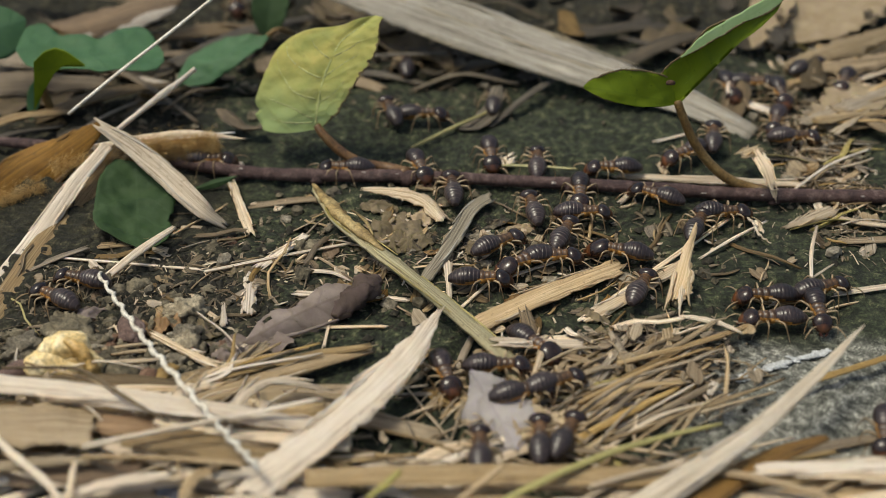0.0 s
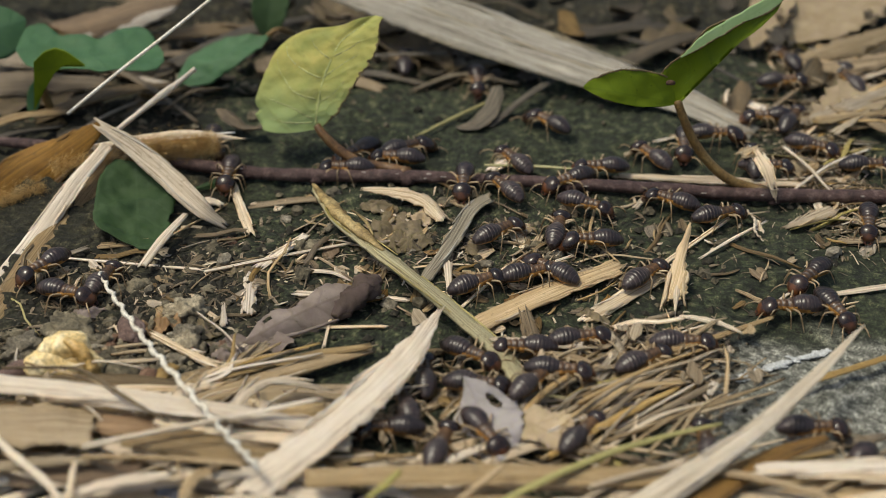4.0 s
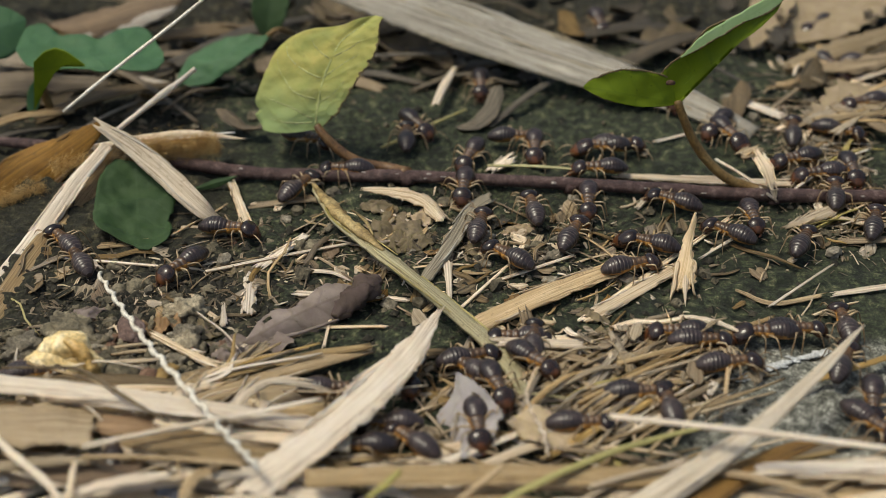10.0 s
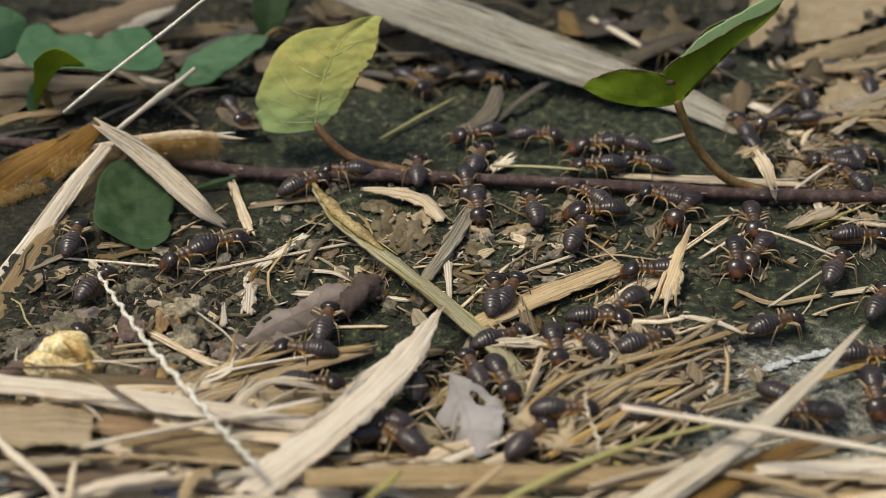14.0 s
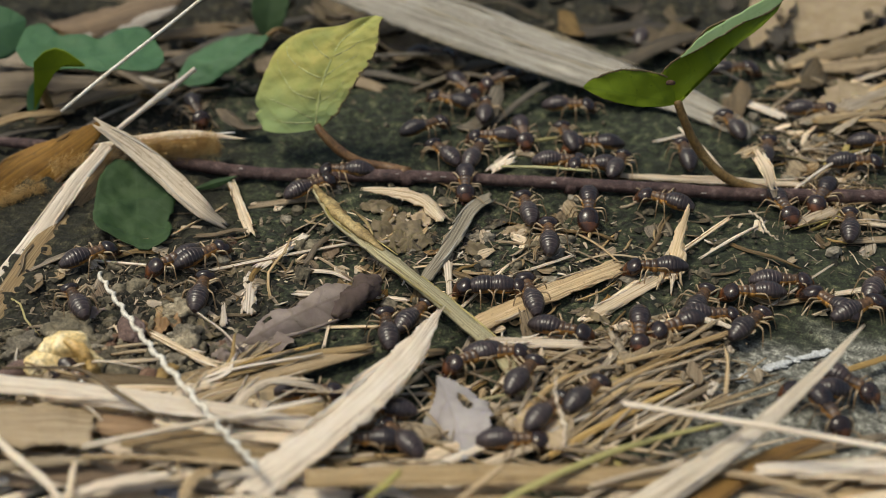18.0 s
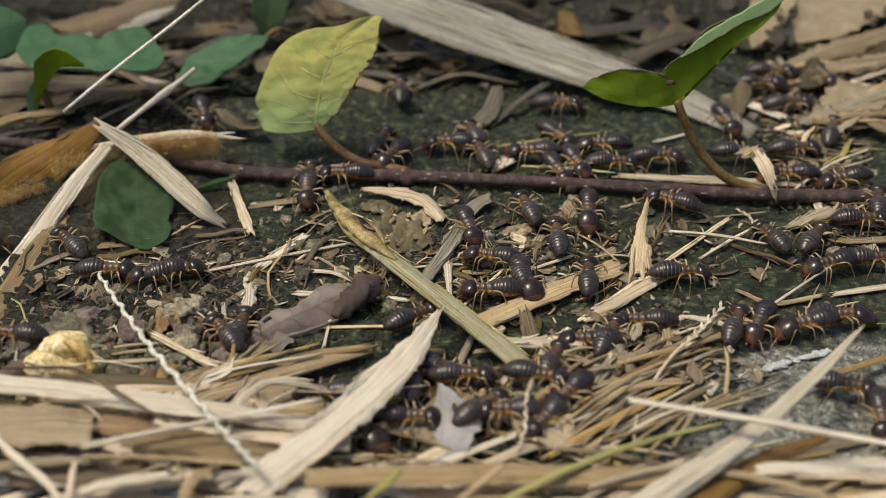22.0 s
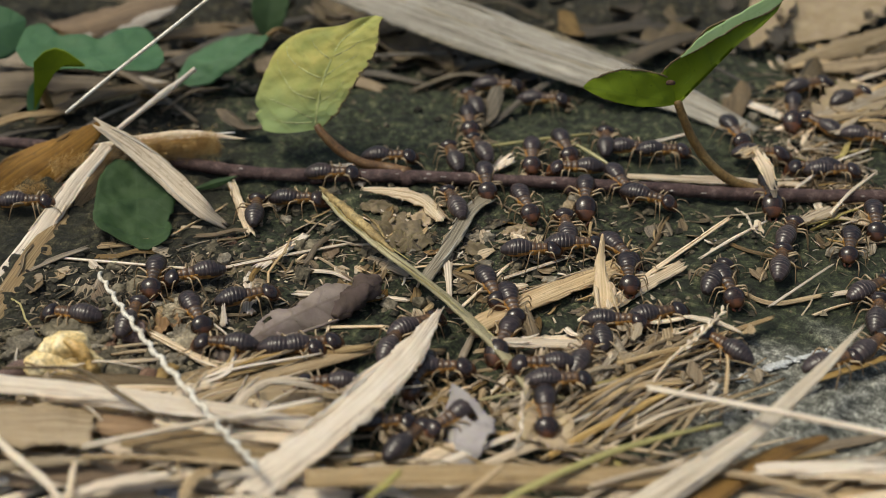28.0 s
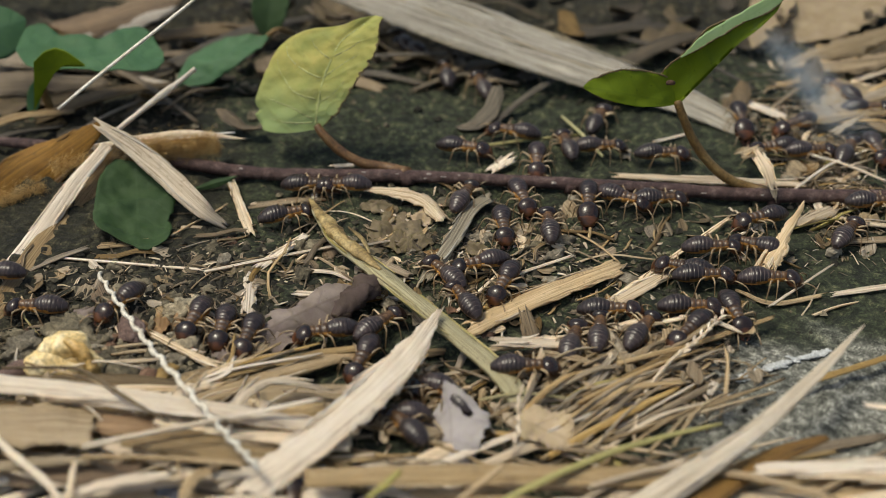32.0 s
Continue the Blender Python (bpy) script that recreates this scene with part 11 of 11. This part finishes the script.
    rows = [(0, at(94.3, 8.5, 0)), (3.14, at(94.1, 8.5, 60)), (6.28, at(93.8, 8.5, 120)), (9.42, at(93.6, 8.5, 180)), (12, at(43.6, 8.7, 177)), (13, at(45.4, 10.7, 184)), (14, at(43.2, 9.6, 233)), (15.5, at(41.6, 11.4, 195)), (17, at(40.0, 13.1, 157)), (18, at(39.5, 13.0, 157)), (19, at(38.9, 13.0, 157)), (20, at(38.9, 13.0, 157)), (21, at(37.9, 12.9, 157)), (22, at(41.0, 13.2, 157)), (23, at(40.5, 13.1, 157)), (24, at(37.1, 14.7, 156)), (25, at(33.6, 11.8, 155)), (28, at(24.2, 23.5, 180)), (29, at(25.3, 24.6, 181)), (30, at(25.3, 24.6, 181)), (30.5, at(25.3, 24.6, 141)), (31, at(25.3, 24.6, 100)), (32, at(23.8, 33.2, 100))]
    send(WORKER, rows)
    rows = [(0, at(3.7, -77.0, 0)), (4.72, at(4.3, -77.0, 44)), (9.45, at(4.9, -77.0, 88)), (12, at(6.3, -15.3, 80)), (21, at(16.3, -12.4, 108)), (21.33, at(15.6, -11.9, 48)), (21.67, at(14.8, -11.4, -12)), (22, at(14.0, -10.9, -72)), (23, at(10.5, -16.0, -105)), (24, at(11.2, -21.2, -89)), (25, at(10.6, -25.0, -80)), (28, at(9.6, -27.4, -110)), (29, at(8.6, -29.7, -74)), (29.5, at(11.4, -28.2, -37)), (30, at(14.2, -26.6, -1)), (31, at(18.5, -29.8, 67)), (32, at(21.0, -26.9, 73))]
    send(SOLDIER, rows)
    rows = [(0, at(95.4, 26.9, 0)), (11.76, at(98.9, 26.7, -2)), (12.18, at(90.5, 27.1, -62)), (12.59, at(82.2, 27.4, -121)), (13, at(73.8, 27.8, -180)), (14, at(73.6, 26.7, -201)), (15.5, at(71.0, 20.8, -164)), (17, at(68.4, 14.9, -127)), (18, at(62.0, 11.3, -78)), (19, at(64.2, 9.2, -12)), (20, at(73.3, 8.9, 50)), (25, at(81.4, 29.8, 89)), (28, at(73.9, 41.3, 134)), (29, at(68.6, 43.2, 144)), (30, at(67.0, 46.5, 96)), (30.5, at(70.0, 44.4, 139)), (31, at(73.0, 42.3, 182)), (32, at(69.2, 40.1, 210))]
    send(WORKER, rows)
    rows = [(0, at(-21.4, -76.8, 0)), (5.39, at(-20.9, -76.8, 47)), (10.79, at(-20.5, -76.8, 94)), (13, at(-25.0, -26.1, 93)), (13.5, at(-23.9, -28.3, 132)), (14, at(-22.8, -30.5, 172)), (17, at(-43.5, -23.5, 137)), (18, at(-40.2, -14.2, 86)), (19, at(-42.4, -8.6, 16)), (20, at(-42.9, -8.6, 16)), (21, at(-42.8, -9.4, 16)), (22, at(-44.7, -9.3, 16)), (23, at(-43.8, -9.4, 16)), (24, at(-41.8, -9.4, 16)), (25, at(-40.2, -7.0, 16)), (26.5, at(-40.2, -14.4, -24)), (28, at(-40.1, -21.8, -64)), (28.5, at(-36.7, -19.1, -24)), (29, at(-33.3, -16.3, 16)), (30, at(-31.6, -19.3, 0)), (31, at(-35.0, -18.6, -39)), (32, at(-35.5, -25.4, -95))]
    send(WORKER, rows)
    rows = [(0, at(-15.6, -76.6, 0)), (5.83, at(-15.4, -76.6, 47)), (11.66, at(-15.3, -76.6, 93)), (14, at(-18.8, -22.6, 82)), (17, at(-7.7, -24.5, 33)), (18, at(-4.1, -20.5, 57)), (19, at(-0.9, -14.1, 44)), (20, at(12.3, -4.9, 37)), (21, at(11.4, -4.9, 42)), (22, at(12.2, -7.2, 108)), (23, at(13.2, -6.4, 101)), (23.33, at(13.1, -7.2, 41)), (23.67, at(12.9, -7.9, -19)), (24, at(12.7, -8.7, -79)), (25, at(10.1, -13.1, -85)), (28, at(11.4, -18.2, -79)), (29, at(15.1, -19.0, -35)), (30, at(21.6, -25.5, -26)), (31, at(29.7, -26.0, 4)), (32, at(32.6, -24.7, 57))]
    send(MINOR, rows)
    rows = [(0, at(-20.0, -76.8, 0)), (8.84, at(-18.9, -76.7, 45)), (17.68, at(-17.9, -76.7, 90)), (19, at(-20.0, -49.2, 81)), (19.5, at(-16.5, -48.1, 45)), (20, at(-13.0, -47.1, 9)), (23, at(-2.9, -46.6, -2)), (24, at(-5.4, -46.5, -2)), (25, at(-5.4, -46.5, -2)), (28, at(-7.9, -47.8, -1)), (29, at(-6.6, -48.5, -1)), (30, at(-3.3, -48.5, 29)), (31, at(-2.8, -52.4, 1)), (31.5, at(-4.5, -50.1, 63)), (32, at(-6.2, -47.8, 126))]
    send(WORKER, rows)
    rows = [(0, at(96.2, 26.8, 0)), (18.11, at(98.9, 26.7, -1)), (18.74, at(86.0, 27.0, 57)), (19.37, at(73.1, 27.4, 116)), (20, at(60.3, 27.7, 174)), (20.33, at(60.6, 28.6, 125)), (20.67, at(60.9, 29.6, 76)), (21, at(61.3, 30.5, 26)), (22, at(68.7, 31.8, 8)), (23, at(70.9, 31.9, -38)), (24, at(75.2, 26.7, -62)), (25, at(76.6, 21.2, -84)), (28, at(77.2, 6.1, -98)), (28.5, at(75.8, 5.7, -49)), (29, at(74.5, 5.3, 0)), (30, at(74.1, 8.0, -1)), (31, at(77.7, 10.5, -2)), (32, at(79.7, 12.3, -2))]
    send(WORKER, rows)
    rows = [(0, at(97.0, 22.0, 0)), (19.37, at(97.5, 21.9, -2)), (19.91, at(86.6, 22.3, -62)), (20.46, at(75.7, 22.6, -122)), (21, at(64.8, 23.0, -182)), (22, at(64.8, 23.0, -182)), (23, at(62.9, 30.6, -249)), (23.5, at(62.4, 30.5, -303)), (24, at(61.8, 30.5, -358)), (25, at(61.8, 30.5, -358)), (28, at(61.7, 29.6, -359)), (29, at(64.6, 30.6, -311)), (30, at(70.9, 40.2, -320)), (31, at(78.7, 42.4, -356)), (32, at(100.0, 42.0, -361))]
    send(SOLDIER, rows)
    rows = [(0, at(-23.2, -76.9, 0)), (9.86, at(-24.9, -77.0, 50)), (19.71, at(-26.5, -77.1, 100)), (22, at(-32.5, -23.8, 82)), (22.5, at(-26.0, -25.0, 45)), (23, at(-19.5, -26.2, 7)), (24, at(-17.0, -21.8, -0)), (29, at(-23.6, -31.2, 1)), (30, at(-23.5, -26.9, 29)), (31, at(-11.8, -24.7, 72)), (31.5, at(-15.6, -25.5, 132)), (32, at(-19.5, -26.2, 191))]
    send(WORKER, rows, True)
    rows = [(0, at(-28.3, -77.2, 0)), (9.88, at(-28.7, -77.2, 49)), (19.76, at(-29.0, -77.2, 98)), (22, at(-35.5, -25.4, 124)), (31, at(-67.3, -20.2, 174)), (32, at(-67.5, -19.4, 175))]
    send(WORKER, rows)
    rows = [(0, at(89.0, 1.5, 0)), (20.18, at(91.5, 1.4, -0)), (21.12, at(73.7, 1.5, 58)), (22.06, at(55.9, 1.6, 116)), (23, at(38.1, 1.7, 174)), (23.5, at(38.7, 4.3, 125)), (24, at(39.2, 6.8, 75)), (24.5, at(40.1, 9.5, 40)), (25, at(40.9, 12.2, 5)), (28, at(38.4, 13.0, -23)), (29, at(40.9, 12.2, 5)), (30, at(40.4, 12.2, 4)), (31, at(40.6, 14.1, 5)), (32, at(40.5, 13.1, 5))]
    send(MINOR, rows)
    rows = [(0, at(-15.8, -76.6, 0)), (10.58, at(-14.8, -76.6, 45)), (21.16, at(-13.8, -76.6, 91)), (23, at(-16.2, -35.7, 96)), (24, at(-18.0, -34.4, 122)), (25, at(-17.9, -36.4, 142)), (28, at(-18.7, -38.5, 183)), (28.33, at(-20.0, -40.1, 123)), (28.67, at(-21.3, -41.8, 63)), (29, at(-22.6, -43.4, 4)), (30, at(-22.6, -42.7, 4)), (30.5, at(-22.7, -42.1, -41)), (31, at(-22.8, -41.4, -85)), (32, at(-20.8, -64.8, -85))]
    send(WORKER, rows)
    rows = [(0, at(-91.3, -0.4, 0)), (21.21, at(-90.8, -0.4, -0)), (24, at(-38.1, -0.8, -0)), (25, at(-37.6, -0.9, -67)), (26.5, at(-34.5, -8.6, -25)), (28, at(-31.5, -16.3, 17)), (28.33, at(-30.9, -15.8, 70)), (28.67, at(-30.3, -15.3, 124)), (29, at(-29.7, -14.8, 177)), (32, at(-84.1, -14.0, 179))]
    send(WORKER, rows)
    walk(FRAGMENT, [(0, at(40.1, -12.8, -13, 0.2)), (1, at(39.3, -13.7, -10, 0.2)), (2, at(39.1, -13.6, -9, 0.2)), (3, at(39.0, -12.8, -10, 0.2)), (6, at(39.9, -12.8, -14, 0.2)), (7, at(39.3, -14.2, -13, 0.2)), (8, at(40.6, -12.5, -12, 0.2)), (9, at(40.5, -11.5, -11, 0.2)), (10, at(41.0, -9.7, -9, 0.2)), (11, at(42.1, -10.3, -14, 0.2)), (12, at(38.4, -13.6, -23, 0.2)), (13, at(39.4, -12.5, -21, 0.2)), (14, at(38.4, -12.8, -19, 0.2)), (17, at(39.1, -7.9, -17, 0.2)), (18, at(39.7, -6.7, -14, 0.2)), (19, at(39.0, -8.4, -13, 0.2)), (20, at(38.3, -6.6, -12, 0.2)), (21, at(36.9, -6.6, -15, 0.2)), (22, at(33.9, -4.7, -3, 0.2)), (23, at(28.1, -6.0, 12, 0.2)), (24, at(27.1, -10.7, 26, 0.2)), (25, at(26.1, -14.8, 31, 0.2)), (28, at(26.6, -16.4, 7, 0.2)), (29, at(28.3, -18.1, -8, 0.2)), (30, at(32.8, -14.0, -34, 0.2)), (31, at(51.1, -6.9, -51, 0.2)), (32, at(57.4, -5.1, -32, 0.2))])
    walk(ASH_LEAF, [(0, at(7.1, -47.9, -41, 0.6)), (3, at(5.5, -49.1, -47, 0.6)), (6, at(5.5, -49.8, -46, 0.6)), (7, at(4.0, -49.5, -41, 0.6)), (9, at(2.3, -48.7, -52, 0.6)), (11, at(2.3, -48.5, -70, 0.6)), (13, at(2.2, -47.5, -70, 0.6)), (14, at(2.8, -48.7, -52, 0.6)), (17, at(3.0, -48.7, -54, 0.6)), (18, at(0.9, -49.1, -52, 0.6)), (20, at(0.2, -49.3, -66, 0.6)), (22, at(-1.0, -50.7, -69, 0.6)), (25, at(0.1, -51.6, -61, 0.6)), (28, at(0.9, -51.0, -69, 0.6)), (30, at(0.9, -50.4, -73, 0.6)), (32, at(0.3, -50.3, -65, 0.6))])
    walk(LONG_STRAW, [(0, at(48.2, -93.0, -1, 11.5)), (5, at(48.2, -93.0, -1, 11.5)), (6, at(39.0, -80.3, -1, 11.5)), (7, at(38.9, -67.5, 1, 11.5)), (8, at(43.5, -63.9, 1, 11.5)), (9, at(43.4, -63.9, -0, 11.5)), (10, at(45.2, -61.8, -6, 11.5)), (11, at(45.0, -62.3, -7, 11.5)), (13, at(46.5, -61.8, -10, 11.5)), (17, at(47.0, -60.9, -11, 11.5)), (20, at(47.5, -60.6, -11, 11.5)), (22, at(48.0, -60.0, -11, 11.5)), (25, at(48.1, -59.4, -11, 11.5)), (28, at(50.8, -58.1, -14, 11.5)), (29, at(56.8, -53.9, -21, 11.5)), (30, at(54.2, -58.5, -14, 11.5)), (31, at(56.4, -59.1, -13, 11.5)), (32, at(81.1, -61.0, -15, 11.5))])
    walk(TRAVEL_STRAW, [(0, at(-51.9, -5.2, 59, 2.6)), (1, at(-52.3, -5.7, 62, 2.6)), (2, at(-57.2, -3.8, 73, 2.6)), (3, at(-53.6, -3.1, 69, 2.6)), (6, at(-42.1, 11.9, 85, 2.6)), (7, at(-37.5, 23.7, 83, 2.6)), (8, at(-23.0, 31.3, 77, 2.6)), (9, at(-15.8, 47.2, 75, 2.6)), (10, at(0.5, 54.4, 76, 2.6)), (11, at(16.9, 51.6, 51, 2.6)), (12, at(28.8, 70.8, 1, 2.6)), (13, at(39.2, 79.9, -55, 2.6)), (14, at(38.0, 78.6, -55, 2.6)), (17, at(26.7, 85.7, -58, 2.6)), (20, at(58.4, 133.0, -49, 2.6)), (32, at(58.4, 133.0, -49, 2.6))])
    walk(THIN_STRAW, [(0, at(63.9, -5.7, 75, 2)), (1, at(70.6, -2.0, -5, 2)), (2, at(52.2, -10.9, -32, 2)), (3, at(68.6, 19.0, -64, 2)), (6, at(68.3, 25.0, -76, 2)), (7, at(65.3, 21.6, -71, 2)), (8, at(57.6, 22.1, -63, 2)), (9, at(52.8, 29.1, -72, 2)), (10, at(56.6, 19.5, -58, 2)), (11, at(55.9, 21.3, -60, 2)), (12, at(51.5, -1.4, -12, 2)), (13, at(70.5, 16.3, -70, 2)), (14, at(60.6, -2.3, -36, 2)), (17, at(51.8, 26.2, -61, 2)), (18, at(49.6, 29.5, -68, 2)), (19, at(56.8, 23.9, -57, 2)), (20, at(45.6, -1.2, -15, 2)), (21, at(47.6, -2.8, -19, 2)), (22, at(48.1, -0.8, -19, 2)), (23, at(71.6, 72.1, 59, 2)), (24, at(71.1, 23.2, 49, 2)), (25, at(71.8, 3.0, 44, 2)), (28, at(75.3, 13.9, 49, 2)), (29, at(63.1, -13.9, 18, 2)), (30, at(62.3, 5.6, -69, 2)), (31, at(47.2, 6.5, -37, 2)), (32, at(76.3, 22.9, -44, 2))])
    walk(GREEN_STRAW, [(0, at(1.8, 39.7, 42, 0.4)), (3, at(1.6, 43.4, 44, 0.4)), (6, at(4.6, 45.4, 48, 0.4)), (9, at(1.8, 44.6, 39, 0.4)), (10, at(-3.8, 40.1, 40, 0.4)), (11, at(-5.9, 43.5, 46, 0.4)), (14, at(-5.0, 44.2, 47, 0.4)), (16, at(8.4, 34.6, 27, 0.4)), (17, at(17.8, 34.8, 20, 0.4)), (20, at(20.6, 35.0, 19, 0.4)), (32, at(16.1, 34.3, 15, 0.4))])
    walk(YELLOW_STRAW, [(0, at(16.6, 22.9, -6, 1.6)), (20, at(20.8, 22.1, -8, 1.6)), (21, at(23.5, 21.8, -10, 1.6)), (22, at(23.5, 22.0, -10, 1.6)), (23, at(29.2, 20.8, -9, 1.6)), (24, at(24.6, 30.3, -62, 1.6)), (25, at(24.3, 26.0, -33, 1.6)), (28, at(28.7, 27.3, -55, 1.6)), (29, at(26.9, 33.9, -67, 1.6)), (30, at(27.0, 35.0, -67, 1.6)), (32, at(27.2, 35.1, -67, 1.6))])
    walk(CHIP_STRAW, [(0, at(58.6, 52.4, 76, 2.8)), (1, at(58.2, 47.6, -84, 2.8)), (2, at(59.6, 47.6, 76, 2.8)), (3, at(57.3, 51.2, 79, 2.8)), (6, at(58.6, 41.7, 66, 2.8)), (8, at(58.0, 42.8, 69, 2.8)), (9, at(62.2, 42.9, 65, 2.8)), (10, at(73.7, 58.8, 65, 2.8)), (11, at(86.7, 80.6, 64, 2.8)), (12, at(96.1, 110.9, 61, 2.8)), (32, at(96.1, 110.9, 61, 2.8))])
    walk(SEED_STALK, [(0, at(80.2, -36.7, 48, 2)), (18, at(80.2, -36.7, 48, 2)), (20, at(58.4, -36.1, 52, 2)), (21, at(44.8, -33.7, 53, 2)), (22, at(38.4, -32.1, 53, 2)), (25, at(39.0, -31.7, 53, 2)), (28, at(38.2, -33.0, 51, 2)), (32, at(37.9, -33.8, 50, 2))])
    walk(STEM, [(0, shifted(STEM, 0.52, 0.00, -0.45)), (6, shifted(STEM, 0.33, 0.00, -0.45)), (9, shifted(STEM, 0.33, 0.00, -0.45)), (10, shifted(STEM, -0.39, 0.00, 0.00)), (13, shifted(STEM, -0.33, 0.00, -0.23)), (17, shifted(STEM, -0.87, 0.00, 0.11)), (19, shifted(STEM, -0.69, 0.00, -0.00)), (25, shifted(STEM, -0.10, 0.00, 0.00)), (28, shifted(STEM, 0.06, 0.00, -0.23)), (30, shifted(STEM, -0.77, 0.00, 0.11)), (32, shifted(STEM, -1.29, 0.00, 0.56))])
    walk(CARRIED_STICK, [(0, shifted(CARRIED_STICK, 0.39, -0.34, 0.01, -16)), (9, shifted(CARRIED_STICK, 0.39, -0.34, 0.01, -16)), (20, shifted(CARRIED_STICK, 0.39, -0.34, 0.01, -16)), (21, shifted(CARRIED_STICK, 2.53, -1.98, 0.62, 2)), (22, shifted(CARRIED_STICK, 3.31, -3.29, 0.63, 0)), (23, shifted(CARRIED_STICK, 1.55, -0.66, 0.60, -30)), (24, shifted(CARRIED_STICK, 1.56, -1.00, 0.61, -34)), (25, shifted(CARRIED_STICK, 1.94, -1.33, 0.62, -32)), (28, shifted(CARRIED_STICK, 1.40, -2.35, 0.66, -38)), (29, shifted(CARRIED_STICK, 0.66, -3.39, 0.71, -26)), (30, shifted(CARRIED_STICK, 0.35, -6.07, 0.82, -2)), (31, shifted(CARRIED_STICK, 0.17, -6.08, 0.83, 0)), (32, shifted(CARRIED_STICK, 0.56, -6.71, 0.83, -6))])

    walk(FLY, [(0, at(140, 20, 150)), (31.5, at(140, 20, 150)), (31.967, pose(0.0450, -0.1044, 0.0671, 20, -10, 128)), (32.0, pose(0.0349, -0.0822, 0.0759, 20, -10, 128)), (32.033, pose(0.0247, -0.0599, 0.0847, 20, -10, 128))])
    walk(LEANING_AWN, [(0, pose(0.0215, -0.0790, 0.0036, 0, 0, 40)), (5.5, pose(0.0215, -0.0790, 0.0036, 0, 0, 40)), (7, pose(0.0195, -0.0546, 0.0036, 0, 0, 40)), (9.5, pose(0.0151, -0.0568, 0.0036, 0, 0, 27)), (11, pose(0.0151, -0.0568, 0.0036, 0, 0, 29)), (12.5, pose(0.0232, -0.0568, 0.0036, 0, 0, 9)), (14, pose(0.0224, -0.0580, 0.0036, 0, 0, 17)), (17, pose(0.0179, -0.0559, 0.0036, 0, 0, 10)), (20, pose(0.0158, -0.0545, 0.0036, 0, 0, 5)), (21.5, pose(0.0109, -0.0555, 0.0036, 0, 0, -18)), (25, pose(0.0104, -0.0555, 0.0036, 0, 0, -18)), (28, pose(0.0102, -0.0555, 0.0036, 0, 0, -17)), (29.5, pose(0.0098, -0.0563, 0.0036, 0, 0, -13)), (32, pose(0.0098, -0.0563, 0.0036, 0, 0, -15))])
    walk(SMALL_AWN, [(0, pose(0.0555, 0.0038, 0.0016, 0, 0, -69)), (2, pose(0.0560, 0.0053, 0.0016, 0, 0, -73)), (3, pose(0.0559, 0.0048, 0.0016, 0, 0, -76)), (6, pose(0.0549, 0.0049, 0.0016, 0, 0, -97)), (8, pose(0.0553, 0.0044, 0.0016, 0, 0, -95)), (10, pose(0.0559, 0.0062, 0.0016, 0, 0, -65)), (12, pose(0.0557, 0.0073, 0.0016, 0, 0, -39)), (14, pose(0.0548, 0.0063, 0.0016, 0, 0, -55)), (17, pose(0.0575, 0.0045, 0.0016, 0, 0, -73)), (20, pose(0.0555, 0.0057, 0.0016, 0, 0, -61)), (24, pose(0.0552, 0.0055, 0.0016, 0, 0, -71)), (32, pose(0.0540, 0.0059, 0.0016, 0, 0, -65))])


motions()
